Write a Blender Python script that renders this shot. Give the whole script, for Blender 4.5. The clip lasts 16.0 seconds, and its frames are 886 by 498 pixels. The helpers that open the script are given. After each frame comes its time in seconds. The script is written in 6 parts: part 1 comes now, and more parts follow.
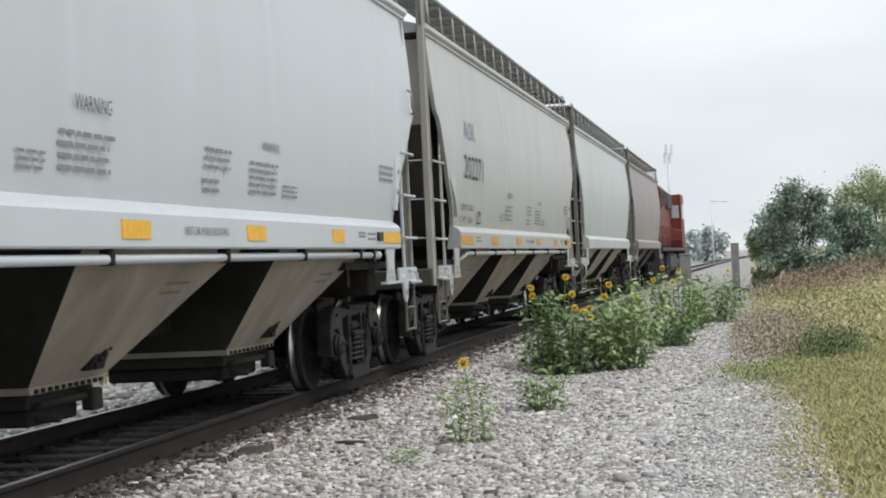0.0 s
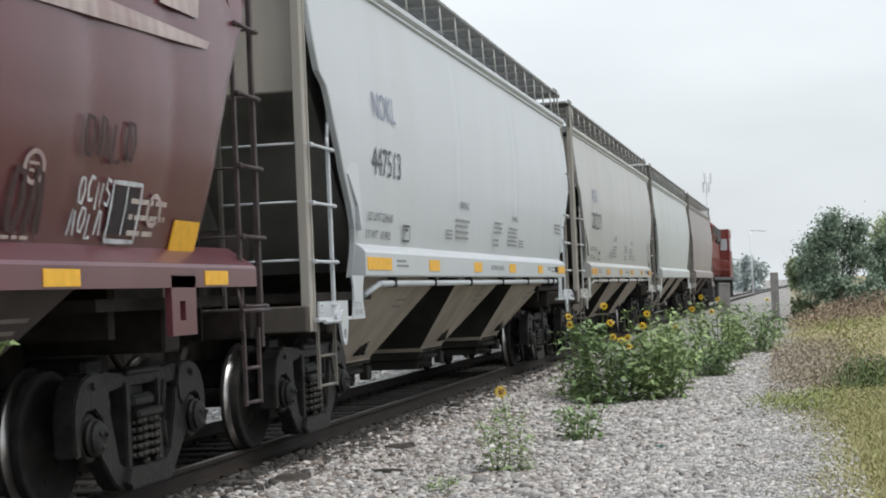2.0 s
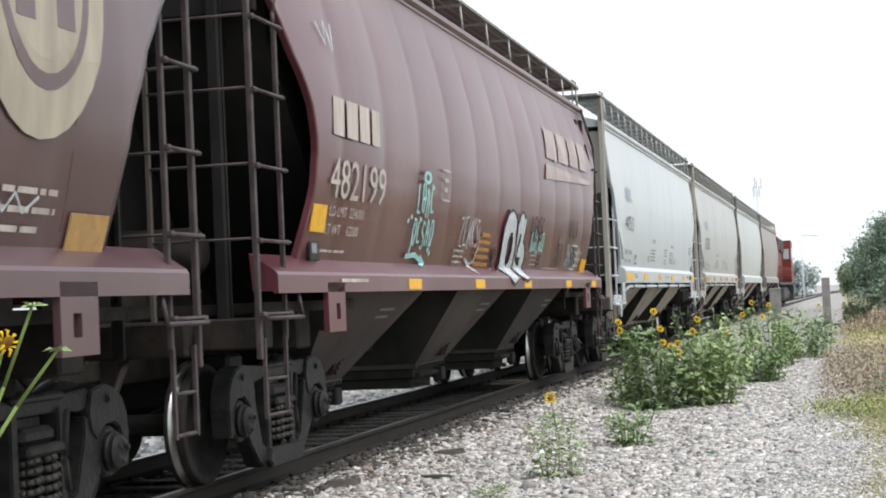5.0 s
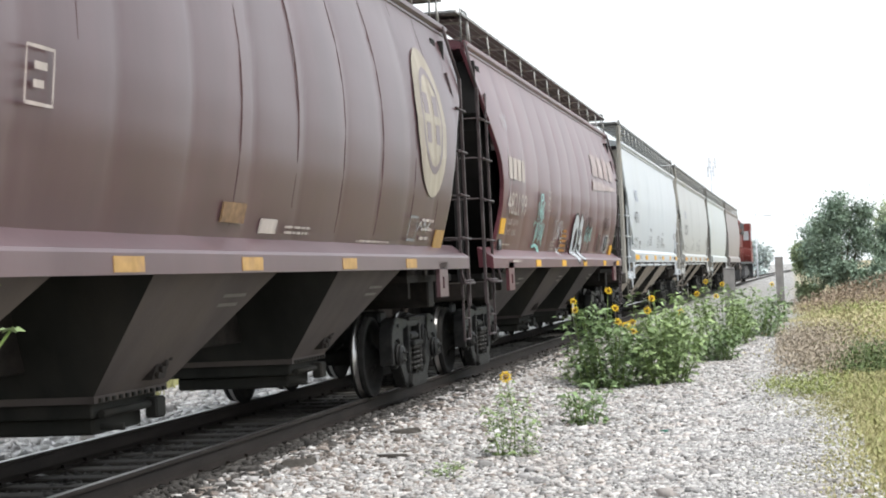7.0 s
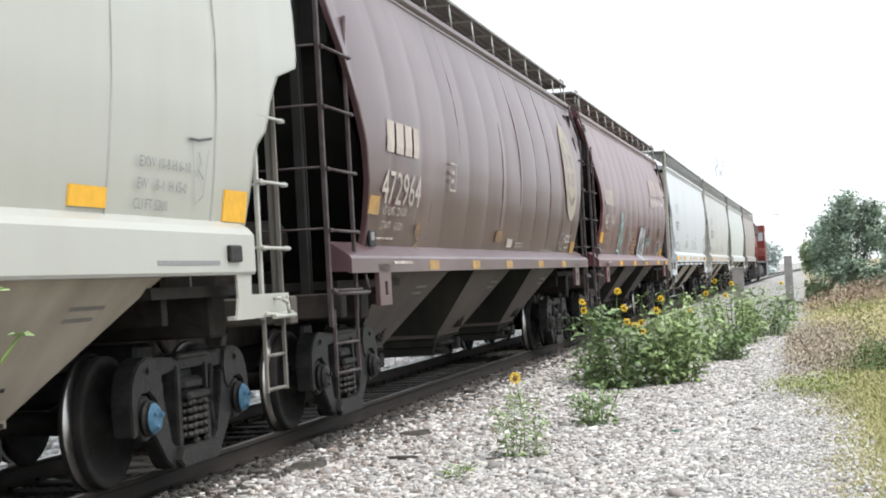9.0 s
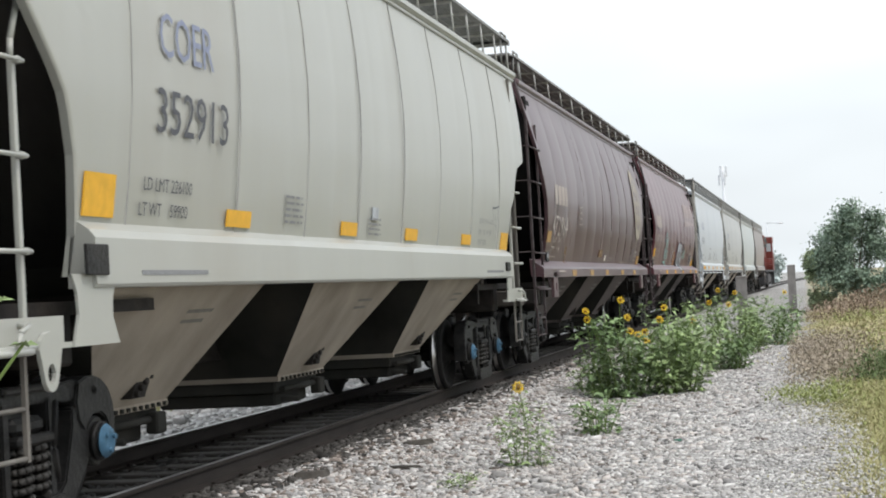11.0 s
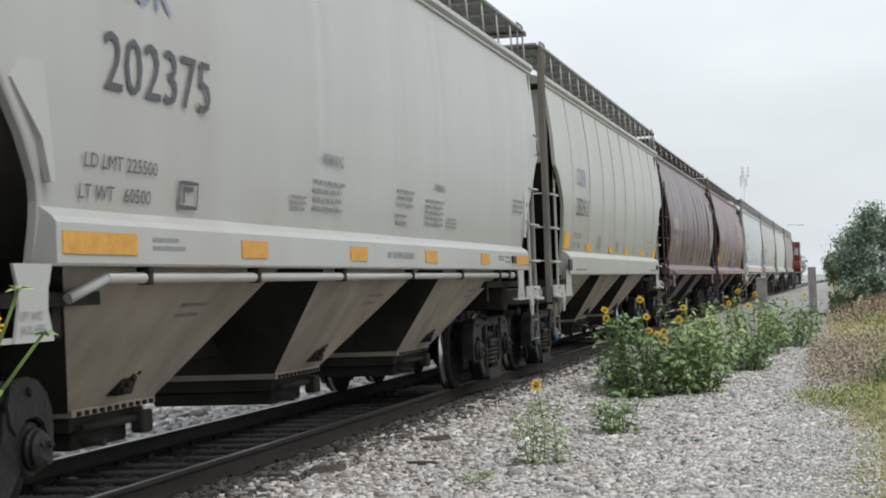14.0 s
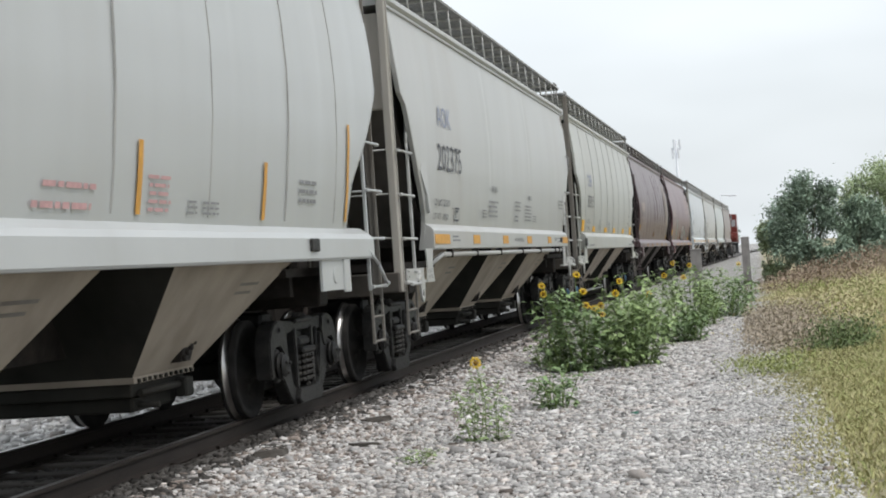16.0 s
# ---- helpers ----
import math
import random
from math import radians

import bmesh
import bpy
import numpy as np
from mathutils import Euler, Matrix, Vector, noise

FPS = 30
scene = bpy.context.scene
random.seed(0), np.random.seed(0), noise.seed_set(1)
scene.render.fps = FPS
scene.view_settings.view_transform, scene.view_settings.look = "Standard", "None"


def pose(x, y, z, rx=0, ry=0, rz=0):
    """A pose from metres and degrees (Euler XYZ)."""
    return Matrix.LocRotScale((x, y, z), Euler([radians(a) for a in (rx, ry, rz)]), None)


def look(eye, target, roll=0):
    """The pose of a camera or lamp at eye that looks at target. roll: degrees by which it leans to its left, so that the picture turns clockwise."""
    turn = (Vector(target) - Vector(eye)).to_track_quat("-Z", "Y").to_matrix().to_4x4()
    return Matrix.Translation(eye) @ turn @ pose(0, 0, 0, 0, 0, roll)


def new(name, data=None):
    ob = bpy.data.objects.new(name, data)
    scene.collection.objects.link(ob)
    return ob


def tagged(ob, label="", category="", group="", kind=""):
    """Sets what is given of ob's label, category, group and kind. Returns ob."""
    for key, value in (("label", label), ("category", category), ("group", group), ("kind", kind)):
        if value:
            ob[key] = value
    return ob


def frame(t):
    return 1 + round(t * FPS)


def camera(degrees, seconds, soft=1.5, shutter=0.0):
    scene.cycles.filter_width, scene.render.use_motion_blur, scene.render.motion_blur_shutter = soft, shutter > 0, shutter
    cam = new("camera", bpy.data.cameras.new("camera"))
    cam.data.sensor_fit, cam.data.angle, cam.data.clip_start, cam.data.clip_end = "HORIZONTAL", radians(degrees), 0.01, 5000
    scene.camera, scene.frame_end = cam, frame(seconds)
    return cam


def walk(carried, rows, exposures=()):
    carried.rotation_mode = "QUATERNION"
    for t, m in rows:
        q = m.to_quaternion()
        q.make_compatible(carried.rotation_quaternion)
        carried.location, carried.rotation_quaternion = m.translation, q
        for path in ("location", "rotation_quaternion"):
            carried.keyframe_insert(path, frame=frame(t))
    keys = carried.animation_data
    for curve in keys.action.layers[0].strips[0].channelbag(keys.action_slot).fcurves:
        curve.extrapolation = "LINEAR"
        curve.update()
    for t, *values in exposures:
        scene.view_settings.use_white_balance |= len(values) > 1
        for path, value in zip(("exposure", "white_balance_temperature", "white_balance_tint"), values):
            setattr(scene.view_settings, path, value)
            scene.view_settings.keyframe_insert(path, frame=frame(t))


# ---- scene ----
# A freight train of covered hoppers rolls away on a gently curved track; the camera stands beside it.
CURVE = 0.00012          # curvature of the track, 1/m
PITCH = 17.583           # coupled length of a hopper


def bend(y):
    """Sideways place of the track's centre line at y."""
    yy = max(-200.0, min(y, 500.0))
    return CURVE * yy * yy / 2


cam = camera(31.14, 16.0, soft=1.9, shutter=0.12)
EYE = (5.574, 0.0, 1.301)
TURNS = [  # seconds, tilt, turn, roll
    (0, 90.53, 10.87, -2.79), (0.5, 90.42, 11.70, -2.75), (1, 90.87, 12.88, -2.53), (1.5, 90.81, 11.67, -2.28),
    (2, 91.61, 12.19, -2.54), (2.5, 93.44, 12.81, -2.87), (3, 91.98, 11.70, -3.14), (3.5, 91.68, 12.30, -2.02),
    (4, 92.11, 12.76, -2.57), (4.5, 91.61, 13.60, -3.07), (5, 91.90, 13.94, -2.65), (7.5, 90.79, 11.98, -2.65),
    (8, 90.60, 11.80, -2.55), (8.5, 90.84, 12.63, -2.52), (9, 91.16, 12.68, -3.13), (11.5, 91.51, 12.84, -3.20),
    (12, 91.67, 13.21, -3.33), (12.5, 92.31, 13.68, -3.64), (13, 92.11, 12.54, -2.98), (13.5, 92.19, 12.65, -2.45),
    (14, 91.40, 13.50, -2.22), (14.5, 90.96, 13.07, -2.55), (15, 90.93, 12.78, -3.35), (15.5, 91.04, 11.71, -4.05),
    (16, 90.56, 11.23, -4.02)]
STOPS = [(0, 0.08), (1.5, 0.05), (2.5, 0.0), (3.5, 0.1), (4.0, 0.26), (4.5, 0.35), (5.0, 0.50), (7.5, 0.66), (8.5, 0.65), (9.0, 0.73), (11.5, 0.16), (12.5, 0.12), (13.5, -0.06), (14.0, 0.0), (14.5, 0.14), (16, 0.13)]
walk(cam, [(t, pose(*EYE, tilt, 0, turn) @ pose(0, 0, 0, 0, 0, roll)) for t, tilt, turn, roll in TURNS], STOPS)

# ---- light: hazy, overcast midday ----
SUN_UP, SUN_TURN = 58.0, 118.0      # height, and turn from +Y towards +X, in degrees
world = bpy.data.worlds.new("sky")
scene.world = world
world.use_nodes = True
wn, wl = world.node_tree.nodes, world.node_tree.links
wn.clear()
w_out, w_bg, w_sky = wn.new("ShaderNodeOutputWorld"), wn.new("ShaderNodeBackground"), wn.new("ShaderNodeTexSky")
w_sky.sky_type, w_sky.sun_disc = "NISHITA", False
w_sky.sun_elevation, w_sky.sun_rotation = radians(SUN_UP), radians(SUN_TURN)
w_sky.air_density, w_sky.dust_density, w_sky.ozone_density = 1.0, 5.0, 1.0
w_tc, w_map, w_no = wn.new("ShaderNodeTexCoord"), wn.new("ShaderNodeMapping"), wn.new("ShaderNodeTexNoise")
w_map.inputs["Scale"].default_value = (1.0, 1.0, 3.0)
w_no.inputs["Scale"].default_value, w_no.inputs["Detail"].default_value = 1.7, 4.0
w_ramp, w_mix = wn.new("ShaderNodeValToRGB"), wn.new("ShaderNodeMix")
w_ramp.color_ramp.elements[0].position, w_ramp.color_ramp.elements[1].position = 0.25, 0.75
w_ramp.color_ramp.elements[0].color, w_ramp.color_ramp.elements[1].color = (0.52, 0.52, 0.52, 1), (1, 1, 1, 1)
w_mix.data_type = "RGBA"
w_mix.inputs["B"].default_value = (8.75, 9.3, 9.68, 1)
wl.new(w_tc.outputs["Generated"], w_map.inputs["Vector"])
wl.new(w_map.outputs["Vector"], w_no.inputs["Vector"])
wl.new(w_no.outputs["Fac"], w_ramp.inputs["Fac"])
wl.new(w_ramp.outputs["Color"], w_mix.inputs["Factor"])
wl.new(w_sky.outputs["Color"], w_mix.inputs["A"])
w_sep, w_up = wn.new("ShaderNodeSeparateXYZ"), wn.new("ShaderNodeMapRange")      # an overcast sky is brightest overhead
w_up.inputs["From Min"].default_value, w_up.inputs["From Max"].default_value = 0.15, 1.0
w_up.inputs["To Min"].default_value, w_up.inputs["To Max"].default_value = 0.104, 0.128
wl.new(w_tc.outputs["Generated"], w_sep.inputs["Vector"])
wl.new(w_sep.outputs["Z"], w_up.inputs["Value"])
wl.new(w_up.outputs["Result"], w_bg.inputs["Strength"])
wl.new(w_mix.outputs["Result"], w_bg.inputs["Color"])
wl.new(w_bg.outputs["Background"], w_out.inputs["Surface"])

sun = new("sun", bpy.data.lights.new("sun", "SUN"))
sun.data.energy, sun.data.angle, sun.data.color = 1.45, radians(25), (1.0, 0.97, 0.93)
sun_way = Vector((math.sin(radians(SUN_TURN)) * math.cos(radians(SUN_UP)), math.cos(radians(SUN_TURN)) * math.cos(radians(SUN_UP)), math.sin(radians(SUN_UP))))
sun.matrix_world = look((0, 0, 40), Vector((0, 0, 40)) - sun_way)


# ---- materials ----
def mat(name, colour, rough=0.6, metal=0.0, vary=0.15, scale=4.0, stretch=(1, 1, 1), stain=None, stain_amount=0.3, stain_scale=1.2,
        bump=0.1, bump_scale=60.0, random_tint=0.0, island=False):
    m = bpy.data.materials.new(name)
    m.use_nodes = True
    n, l = m.node_tree.nodes, m.node_tree.links
    b = n["Principled BSDF"]
    b.inputs["Roughness"].default_value, b.inputs["Metallic"].default_value = rough, metal
    b.inputs["Specular IOR Level"].default_value = 0.6 if rough < 0.45 else 0.22
    tc, mp = n.new("ShaderNodeTexCoord"), n.new("ShaderNodeMapping")
    mp.inputs["Scale"].default_value = stretch
    l.new(tc.outputs["Object"], mp.inputs["Vector"])
    fine = n.new("ShaderNodeTexNoise")
    fine.inputs["Scale"].default_value, fine.inputs["Detail"].default_value = scale, 6.0
    l.new(mp.outputs["Vector"], fine.inputs["Vector"])
    ramp = n.new("ShaderNodeValToRGB")
    e = ramp.color_ramp.elements
    e[0].position, e[1].position = 0.3, 0.7
    e[0].color = (*[c * (1 - vary) for c in colour], 1)
    e[1].color = (*[min(1, c * (1 + vary)) for c in colour], 1)
    l.new(fine.outputs["Fac"], ramp.inputs["Fac"])
    out = ramp.outputs["Color"]
    if stain:
        big = n.new("ShaderNodeTexNoise")
        big.inputs["Scale"].default_value, big.inputs["Detail"].default_value = stain_scale, 5.0
        l.new(mp.outputs["Vector"], big.inputs["Vector"])
        r2 = n.new("ShaderNodeValToRGB")
        r2.color_ramp.elements[0].position, r2.color_ramp.elements[1].position = 0.5, 0.78
        r2.color_ramp.elements[0].color, r2.color_ramp.elements[1].color = (0, 0, 0, 1), (stain_amount,) * 3 + (1,)
        l.new(big.outputs["Fac"], r2.inputs["Fac"])
        mx = n.new("ShaderNodeMix")
        mx.data_type = "RGBA"
        mx.inputs["B"].default_value = (*stain, 1)
        l.new(r2.outputs["Color"], mx.inputs["Factor"])
        l.new(out, mx.inputs["A"])
        out = mx.outputs["Result"]
    if random_tint:
        if island:
            src = n.new("ShaderNodeNewGeometry").outputs["Random Per Island"]
        else:
            src = n.new("ShaderNodeObjectInfo").outputs["Random"]
        rng = n.new("ShaderNodeMapRange")
        rng.inputs["To Min"].default_value, rng.inputs["To Max"].default_value = 1 - random_tint, 1 + random_tint
        l.new(src, rng.inputs["Value"])
        hsv = n.new("ShaderNodeHueSaturation")
        l.new(rng.outputs["Result"], hsv.inputs["Value"])
        l.new(out, hsv.inputs["Color"])
        out = hsv.outputs["Color"]
    l.new(out, b.inputs["Base Color"])
    if bump:
        bn, bp = n.new("ShaderNodeTexNoise"), n.new("ShaderNodeBump")
        bn.inputs["Scale"].default_value, bn.inputs["Detail"].default_value = bump_scale, 4.0
        bp.inputs["Strength"].default_value, bp.inputs["Distance"].default_value = bump, 0.02
        l.new(tc.outputs["Object"], bn.inputs["Vector"])
        l.new(bn.outputs["Fac"], bp.inputs["Height"])
        l.new(bp.outputs["Normal"], b.inputs["Normal"])
    return m


STREAK = (1.0, 0.9, 0.13)     # stains run down the sheets
PAINT = {
    "nokl": mat("white_car_paint", (0.50, 0.535, 0.57), 0.33, 0, 0.03, 1.5, STREAK, (0.38, 0.38, 0.37), 0.35, 0.8, 0.03, 5),
    "striped": mat("grey_white_car_paint", (0.43, 0.448, 0.452), 0.36, 0, 0.04, 1.5, STREAK, (0.33, 0.32, 0.30), 0.5, 0.8, 0.04, 5),
    "aok": mat("pale_grey_car_paint", (0.405, 0.41, 0.40), 0.35, 0, 0.05, 1.5, STREAK, (0.30, 0.275, 0.245), 0.55, 0.8, 0.04, 5),
    "coer": mat("cream_grey_car_paint", (0.40, 0.407, 0.375), 0.35, 0, 0.04, 1.5, STREAK, (0.30, 0.275, 0.23), 0.55, 0.8, 0.04, 5),
    "maroon": mat("maroon_car_paint", (0.108, 0.0305, 0.040), 0.33, 0, 0.14, 1.8, STREAK, (0.175, 0.092, 0.10), 0.65, 0.9, 0.05, 5),
    "faded": mat("faded_maroon_car_paint", (0.094, 0.050, 0.058), 0.36, 0, 0.14, 1.8, STREAK, (0.175, 0.127, 0.135), 0.6, 0.9, 0.05, 5),
    "dusty": mat("dusty_brown_car_paint", (0.243, 0.207, 0.200), 0.42, 0, 0.12, 1.8, STREAK, (0.17, 0.125, 0.115), 0.6, 0.9, 0.05, 5),
    "mint": mat("pale_green_white_car_paint", (0.450, 0.486, 0.482), 0.36, 0, 0.04, 1.5, STREAK, (0.33, 0.31, 0.28), 0.5, 0.8, 0.04, 5)}
for q in PAINT.values():          # clear top coat
    q.node_tree.nodes["Principled BSDF"].inputs["Coat Weight"].default_value = 0.22
    q.node_tree.nodes["Principled BSDF"].inputs["Coat Roughness"].default_value = 0.34
BEAM = mat("grimy_end_beam", (0.08, 0.072, 0.064), 0.7, 0, 0.3, 4, (1, 1, 0.4), (0.06, 0.05, 0.04), 0.6, 2.0)
SEAM_DARK = mat("grimy_weld_seam", (0.085, 0.052, 0.052), 0.7, 0, 0.2, 6, bump=0)
STEEL_DULL = mat("sooty_maroon_ladder_paint", (0.062, 0.048, 0.05), 0.5, 0, 0.3, 9)
WORN = mat("weathered_grey_steel", (0.17, 0.16, 0.145), 0.6, 0, 0.25, 4, (1, 1, 0.4), (0.12, 0.095, 0.075), 0.7, 2.0)
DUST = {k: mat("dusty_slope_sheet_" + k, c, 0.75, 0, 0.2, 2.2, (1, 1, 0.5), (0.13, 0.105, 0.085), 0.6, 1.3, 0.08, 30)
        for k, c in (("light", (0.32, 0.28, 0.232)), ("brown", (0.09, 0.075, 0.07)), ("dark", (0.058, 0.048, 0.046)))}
# End sheets come in dark tones, and one pale with soot.
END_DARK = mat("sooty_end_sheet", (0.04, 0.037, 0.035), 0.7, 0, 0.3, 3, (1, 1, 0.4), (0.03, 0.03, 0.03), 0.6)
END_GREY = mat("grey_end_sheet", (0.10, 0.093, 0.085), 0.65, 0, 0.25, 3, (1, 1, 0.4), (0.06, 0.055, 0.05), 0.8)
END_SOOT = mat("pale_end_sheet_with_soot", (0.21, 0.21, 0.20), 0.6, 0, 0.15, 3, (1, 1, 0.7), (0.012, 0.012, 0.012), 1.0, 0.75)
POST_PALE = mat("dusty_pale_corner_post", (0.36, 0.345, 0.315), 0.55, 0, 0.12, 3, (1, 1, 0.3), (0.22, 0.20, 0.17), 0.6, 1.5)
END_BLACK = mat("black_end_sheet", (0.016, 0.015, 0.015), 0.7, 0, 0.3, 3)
# Near-black for the cross slopes: shade and grime in one colour; gates too.
SHADE_GRIME = mat("shade_dark_grime", (0.026, 0.026, 0.023), 0.85, 0, 0.35, 2.0, (1, 1, 0.5), (0.07, 0.06, 0.05), 0.5, 1.5, 0.1, 30)
GALV = mat("galvanised_steel", (0.24, 0.24, 0.235), 0.55, 0.4, 0.2, 12)
IRON = mat("oily_cast_iron", (0.021, 0.021, 0.021), 0.5, 0.2, 0.35, 9, (1, 1, 1), (0.06, 0.055, 0.05), 0.45, 4, 0.35, 30)
SPRING = mat("dusty_spring_steel", (0.05, 0.048, 0.045), 0.55, 0.3, 0.3, 14, (1, 1, 1), (0.09, 0.08, 0.07), 0.5, 6, 0.1, 40)
BRACKET = mat("bright_galvanised_bracket", (0.46, 0.46, 0.45), 0.5, 0.2, 0.15, 12, bump=0)
END_PALE = mat("pale_soot_streaked_end_panel", (0.40, 0.375, 0.335), 0.65, 0, 0.15, 3, (1, 1, 0.25), (0.2, 0.17, 0.14), 0.6, 1.5)
SEAM_PALE = mat("dirty_weld_seam", (0.33, 0.33, 0.32), 0.7, 0, 0.35, 3, (1, 1, 0.5), (0.42, 0.42, 0.41), 0.9, 0.9, bump=0)
IRON_BROWN = mat("rusty_underframe", (0.024, 0.021, 0.019), 0.75, 0.1, 0.35, 7, (1, 1, 1), (0.08, 0.06, 0.05), 0.4, 3, 0.2, 40)
WHEEL = mat("sooty_wheel_plate", (0.017, 0.0165, 0.016), 0.85, 0, 0.4, 9, (1, 1, 1), (0.05, 0.043, 0.037), 0.4, 3, 0.2, 30)
TREAD = mat("polished_wheel_tread", (0.50, 0.49, 0.48), 0.3, 1.0, 0.08, 30, bump=0)
CAP_BLUE = mat("blue_bearing_cap", (0.06, 0.14, 0.22), 0.5, 0.2, 0.2, 20)
YELLOW = mat("reflective_yellow_sheet", (0.76, 0.42, 0.045), 0.45, 0, 0.1, 14, bump=0.02)
TAN = mat("bleached_tan_reflector", (0.42, 0.26, 0.10), 0.5, 0, 0.15, 14, (1, 1, 1), (0.25, 0.16, 0.12), 0.6, 6.0, 0.02)
AMBER = mat("faded_amber_sheet", (0.57, 0.30, 0.065), 0.5, 0, 0.12, 14, bump=0.02)
INK = mat("dark_stencil_paint", (0.10, 0.105, 0.12), 0.6, 0, 0.15, 25, bump=0)
INK_BLUE = mat("faded_blue_stencil", (0.26, 0.29, 0.40), 0.6, 0, 0.1, 25, bump=0)
INK_GREY = mat("worn_grey_stencil", (0.24, 0.245, 0.255), 0.6, 0, 0.15, 25, bump=0)
INK_RED = mat("worn_red_stencil", (0.50, 0.31, 0.31), 0.6, 0, 0.15, 25, bump=0)
INK_WHITE = mat("worn_white_stencil", (0.47, 0.42, 0.39), 0.6, 0, 0.2, 12, STREAK, (0.26, 0.16, 0.16), 0.6, 3.0, bump=0)
INK_FADED = mat("sun_faded_emblem_white", (0.40, 0.335, 0.33), 0.5, 0, 0.2, 8, STREAK, (0.20, 0.11, 0.115), 0.75, 2.2, bump=0)
INK_CREAM = mat("cream_emblem_paint", (0.36, 0.32, 0.26), 0.5, 0, 0.2, 6, STREAK, (0.20, 0.15, 0.14), 0.7, 2.5, bump=0)
SPRAY_WHITE = mat("white_spray_paint", (0.50, 0.53, 0.56), 0.5, 0, 0.2, 12, (1, 2.2, 1), (0.20, 0.21, 0.25), 0.8, 5.0, bump=0)
SPRAY_AQUA = mat("aqua_spray_paint", (0.30, 0.58, 0.58), 0.5, 0, 0.15, 9, bump=0)
SPRAY_BLACK = mat("black_spray_paint", (0.03, 0.025, 0.03), 0.5, 0, 0.2, 9, bump=0)
SPRAY_DULL = mat("thin_dark_spray", (0.055, 0.032, 0.036), 0.5, 0, 0.3, 9, bump=0)
SCRAWL = mat("thin_tan_spray", (0.235, 0.15, 0.085), 0.6, 0, 0.3, 14, (1, 1, 1), (0.10, 0.06, 0.06), 0.7, 5.0, bump=0)
SPRAY_OCHRE = mat("ochre_spray_paint", (0.38, 0.18, 0.05), 0.6, 0, 0.2, 9, bump=0)
RAIL = mat("rusty_rail_steel", (0.033, 0.027, 0.024), 0.7, 0.2, 0.25, 10, (1, 0.2, 1), (0.03, 0.025, 0.02), 0.6, 2, 0.1, 50)
RAIL_TOP = mat("worn_rail_head", (0.30, 0.28, 0.27), 0.35, 0.9, 0.15, 14, (1, 0.1, 1), bump=0)
TIE = mat("oily_wooden_sleeper", (0.06, 0.054, 0.048), 0.85, 0, 0.3, 5, (0.4, 6, 4), (0.15, 0.14, 0.125), 0.45, 2, 0.3, 30, 0.25)
STONE = mat("crushed_limestone", (0.50, 0.49, 0.48), 0.9, 0, 0.12, 14, (1, 1, 1), (0.34, 0.27, 0.23), 0.5, 2.0, 0.2, 50, 0.4, True)
STONE_PINK = mat("pinkish_crushed_stone", (0.45, 0.415, 0.39), 0.9, 0, 0.18, 14, bump=0.2, random_tint=0.38, island=True)
STONE_GREY = mat("grey_crushed_stone", (0.29, 0.285, 0.28), 0.9, 0, 0.2, 14, bump=0.2, random_tint=0.4, island=True)
STONE_BROWN = mat("rust_brown_crushed_stone", (0.205, 0.175, 0.155), 0.9, 0, 0.2, 14, bump=0.2, random_tint=0.45, island=True)
STONE_DARK = mat("oil_stained_ballast", (0.07, 0.066, 0.062), 0.85, 0, 0.25, 14, bump=0.2, random_tint=0.5, island=True)
STEM = mat("green_stem", (0.16, 0.23, 0.07), 0.6, 0, 0.2, 10, bump=0)
LEAF = mat("sunflower_leaf", (0.19, 0.275, 0.125), 0.5, 0, 0.25, 6, bump=0.1, random_tint=0.35, island=True)
LEAF_PALE = mat("pale_sunflower_leaf", (0.255, 0.34, 0.155), 0.6, 0, 0.25, 6, bump=0.1, random_tint=0.4, island=True)
PETAL = mat("yellow_petal", (0.85, 0.58, 0.03), 0.6, 0, 0.12, 20, bump=0, random_tint=0.15, island=True)
DISC = mat("brown_flower_disc", (0.24, 0.13, 0.02), 0.9, 0, 0.3, 90, bump=0.4)
BARK = mat("grey_brown_bark", (0.14, 0.115, 0.09), 0.9, 0, 0.3, 6, (1, 1, 0.2), bump=0.5, bump_scale=20)
CROWN = mat("tree_leaf", (0.225, 0.295, 0.225), 0.85, 0, 0.25, 1.2, bump=0, random_tint=0.28, island=True)
CROWN_LIGHT = mat("light_tree_leaf", (0.37, 0.44, 0.27), 0.85, 0, 0.25, 1.2, bump=0, random_tint=0.22, island=True)
# Far leaves are paled towards blue: the haze is put into their colour.
CROWN_HAZY = mat("haze_paled_tree_leaf", (0.50, 0.56, 0.55), 0.8, 0, 0.2, 0.4, bump=0, random_tint=0.25, island=True)
GRASS_DRY = mat("dry_grass_blade", (0.50, 0.45, 0.27), 0.8, 0, 0.14, 1.5, bump=0, random_tint=0.1, island=True)
GRASS_MOSS = mat("yellow_green_grass_blade", (0.38, 0.37, 0.18), 0.75, 0, 0.14, 0.9, bump=0, random_tint=0.1, island=True)
WEED = mat("dull_green_weed_leaf", (0.14, 0.19, 0.08), 0.6, 0, 0.25, 6, bump=0, random_tint=0.45, island=True)
RUSSET = mat("russet_dead_twig", (0.30, 0.235, 0.18), 0.9, 0, 0.14, 2, bump=0, random_tint=0.1, island=True)
GRASS_GREEN = mat("green_grass_blade", (0.32, 0.36, 0.14), 0.7, 0, 0.14, 1.5, bump=0, random_tint=0.1, island=True)
TWIG = mat("dead_brown_twig", (0.36, 0.31, 0.245), 0.9, 0, 0.14, 2, bump=0, random_tint=0.1, island=True)
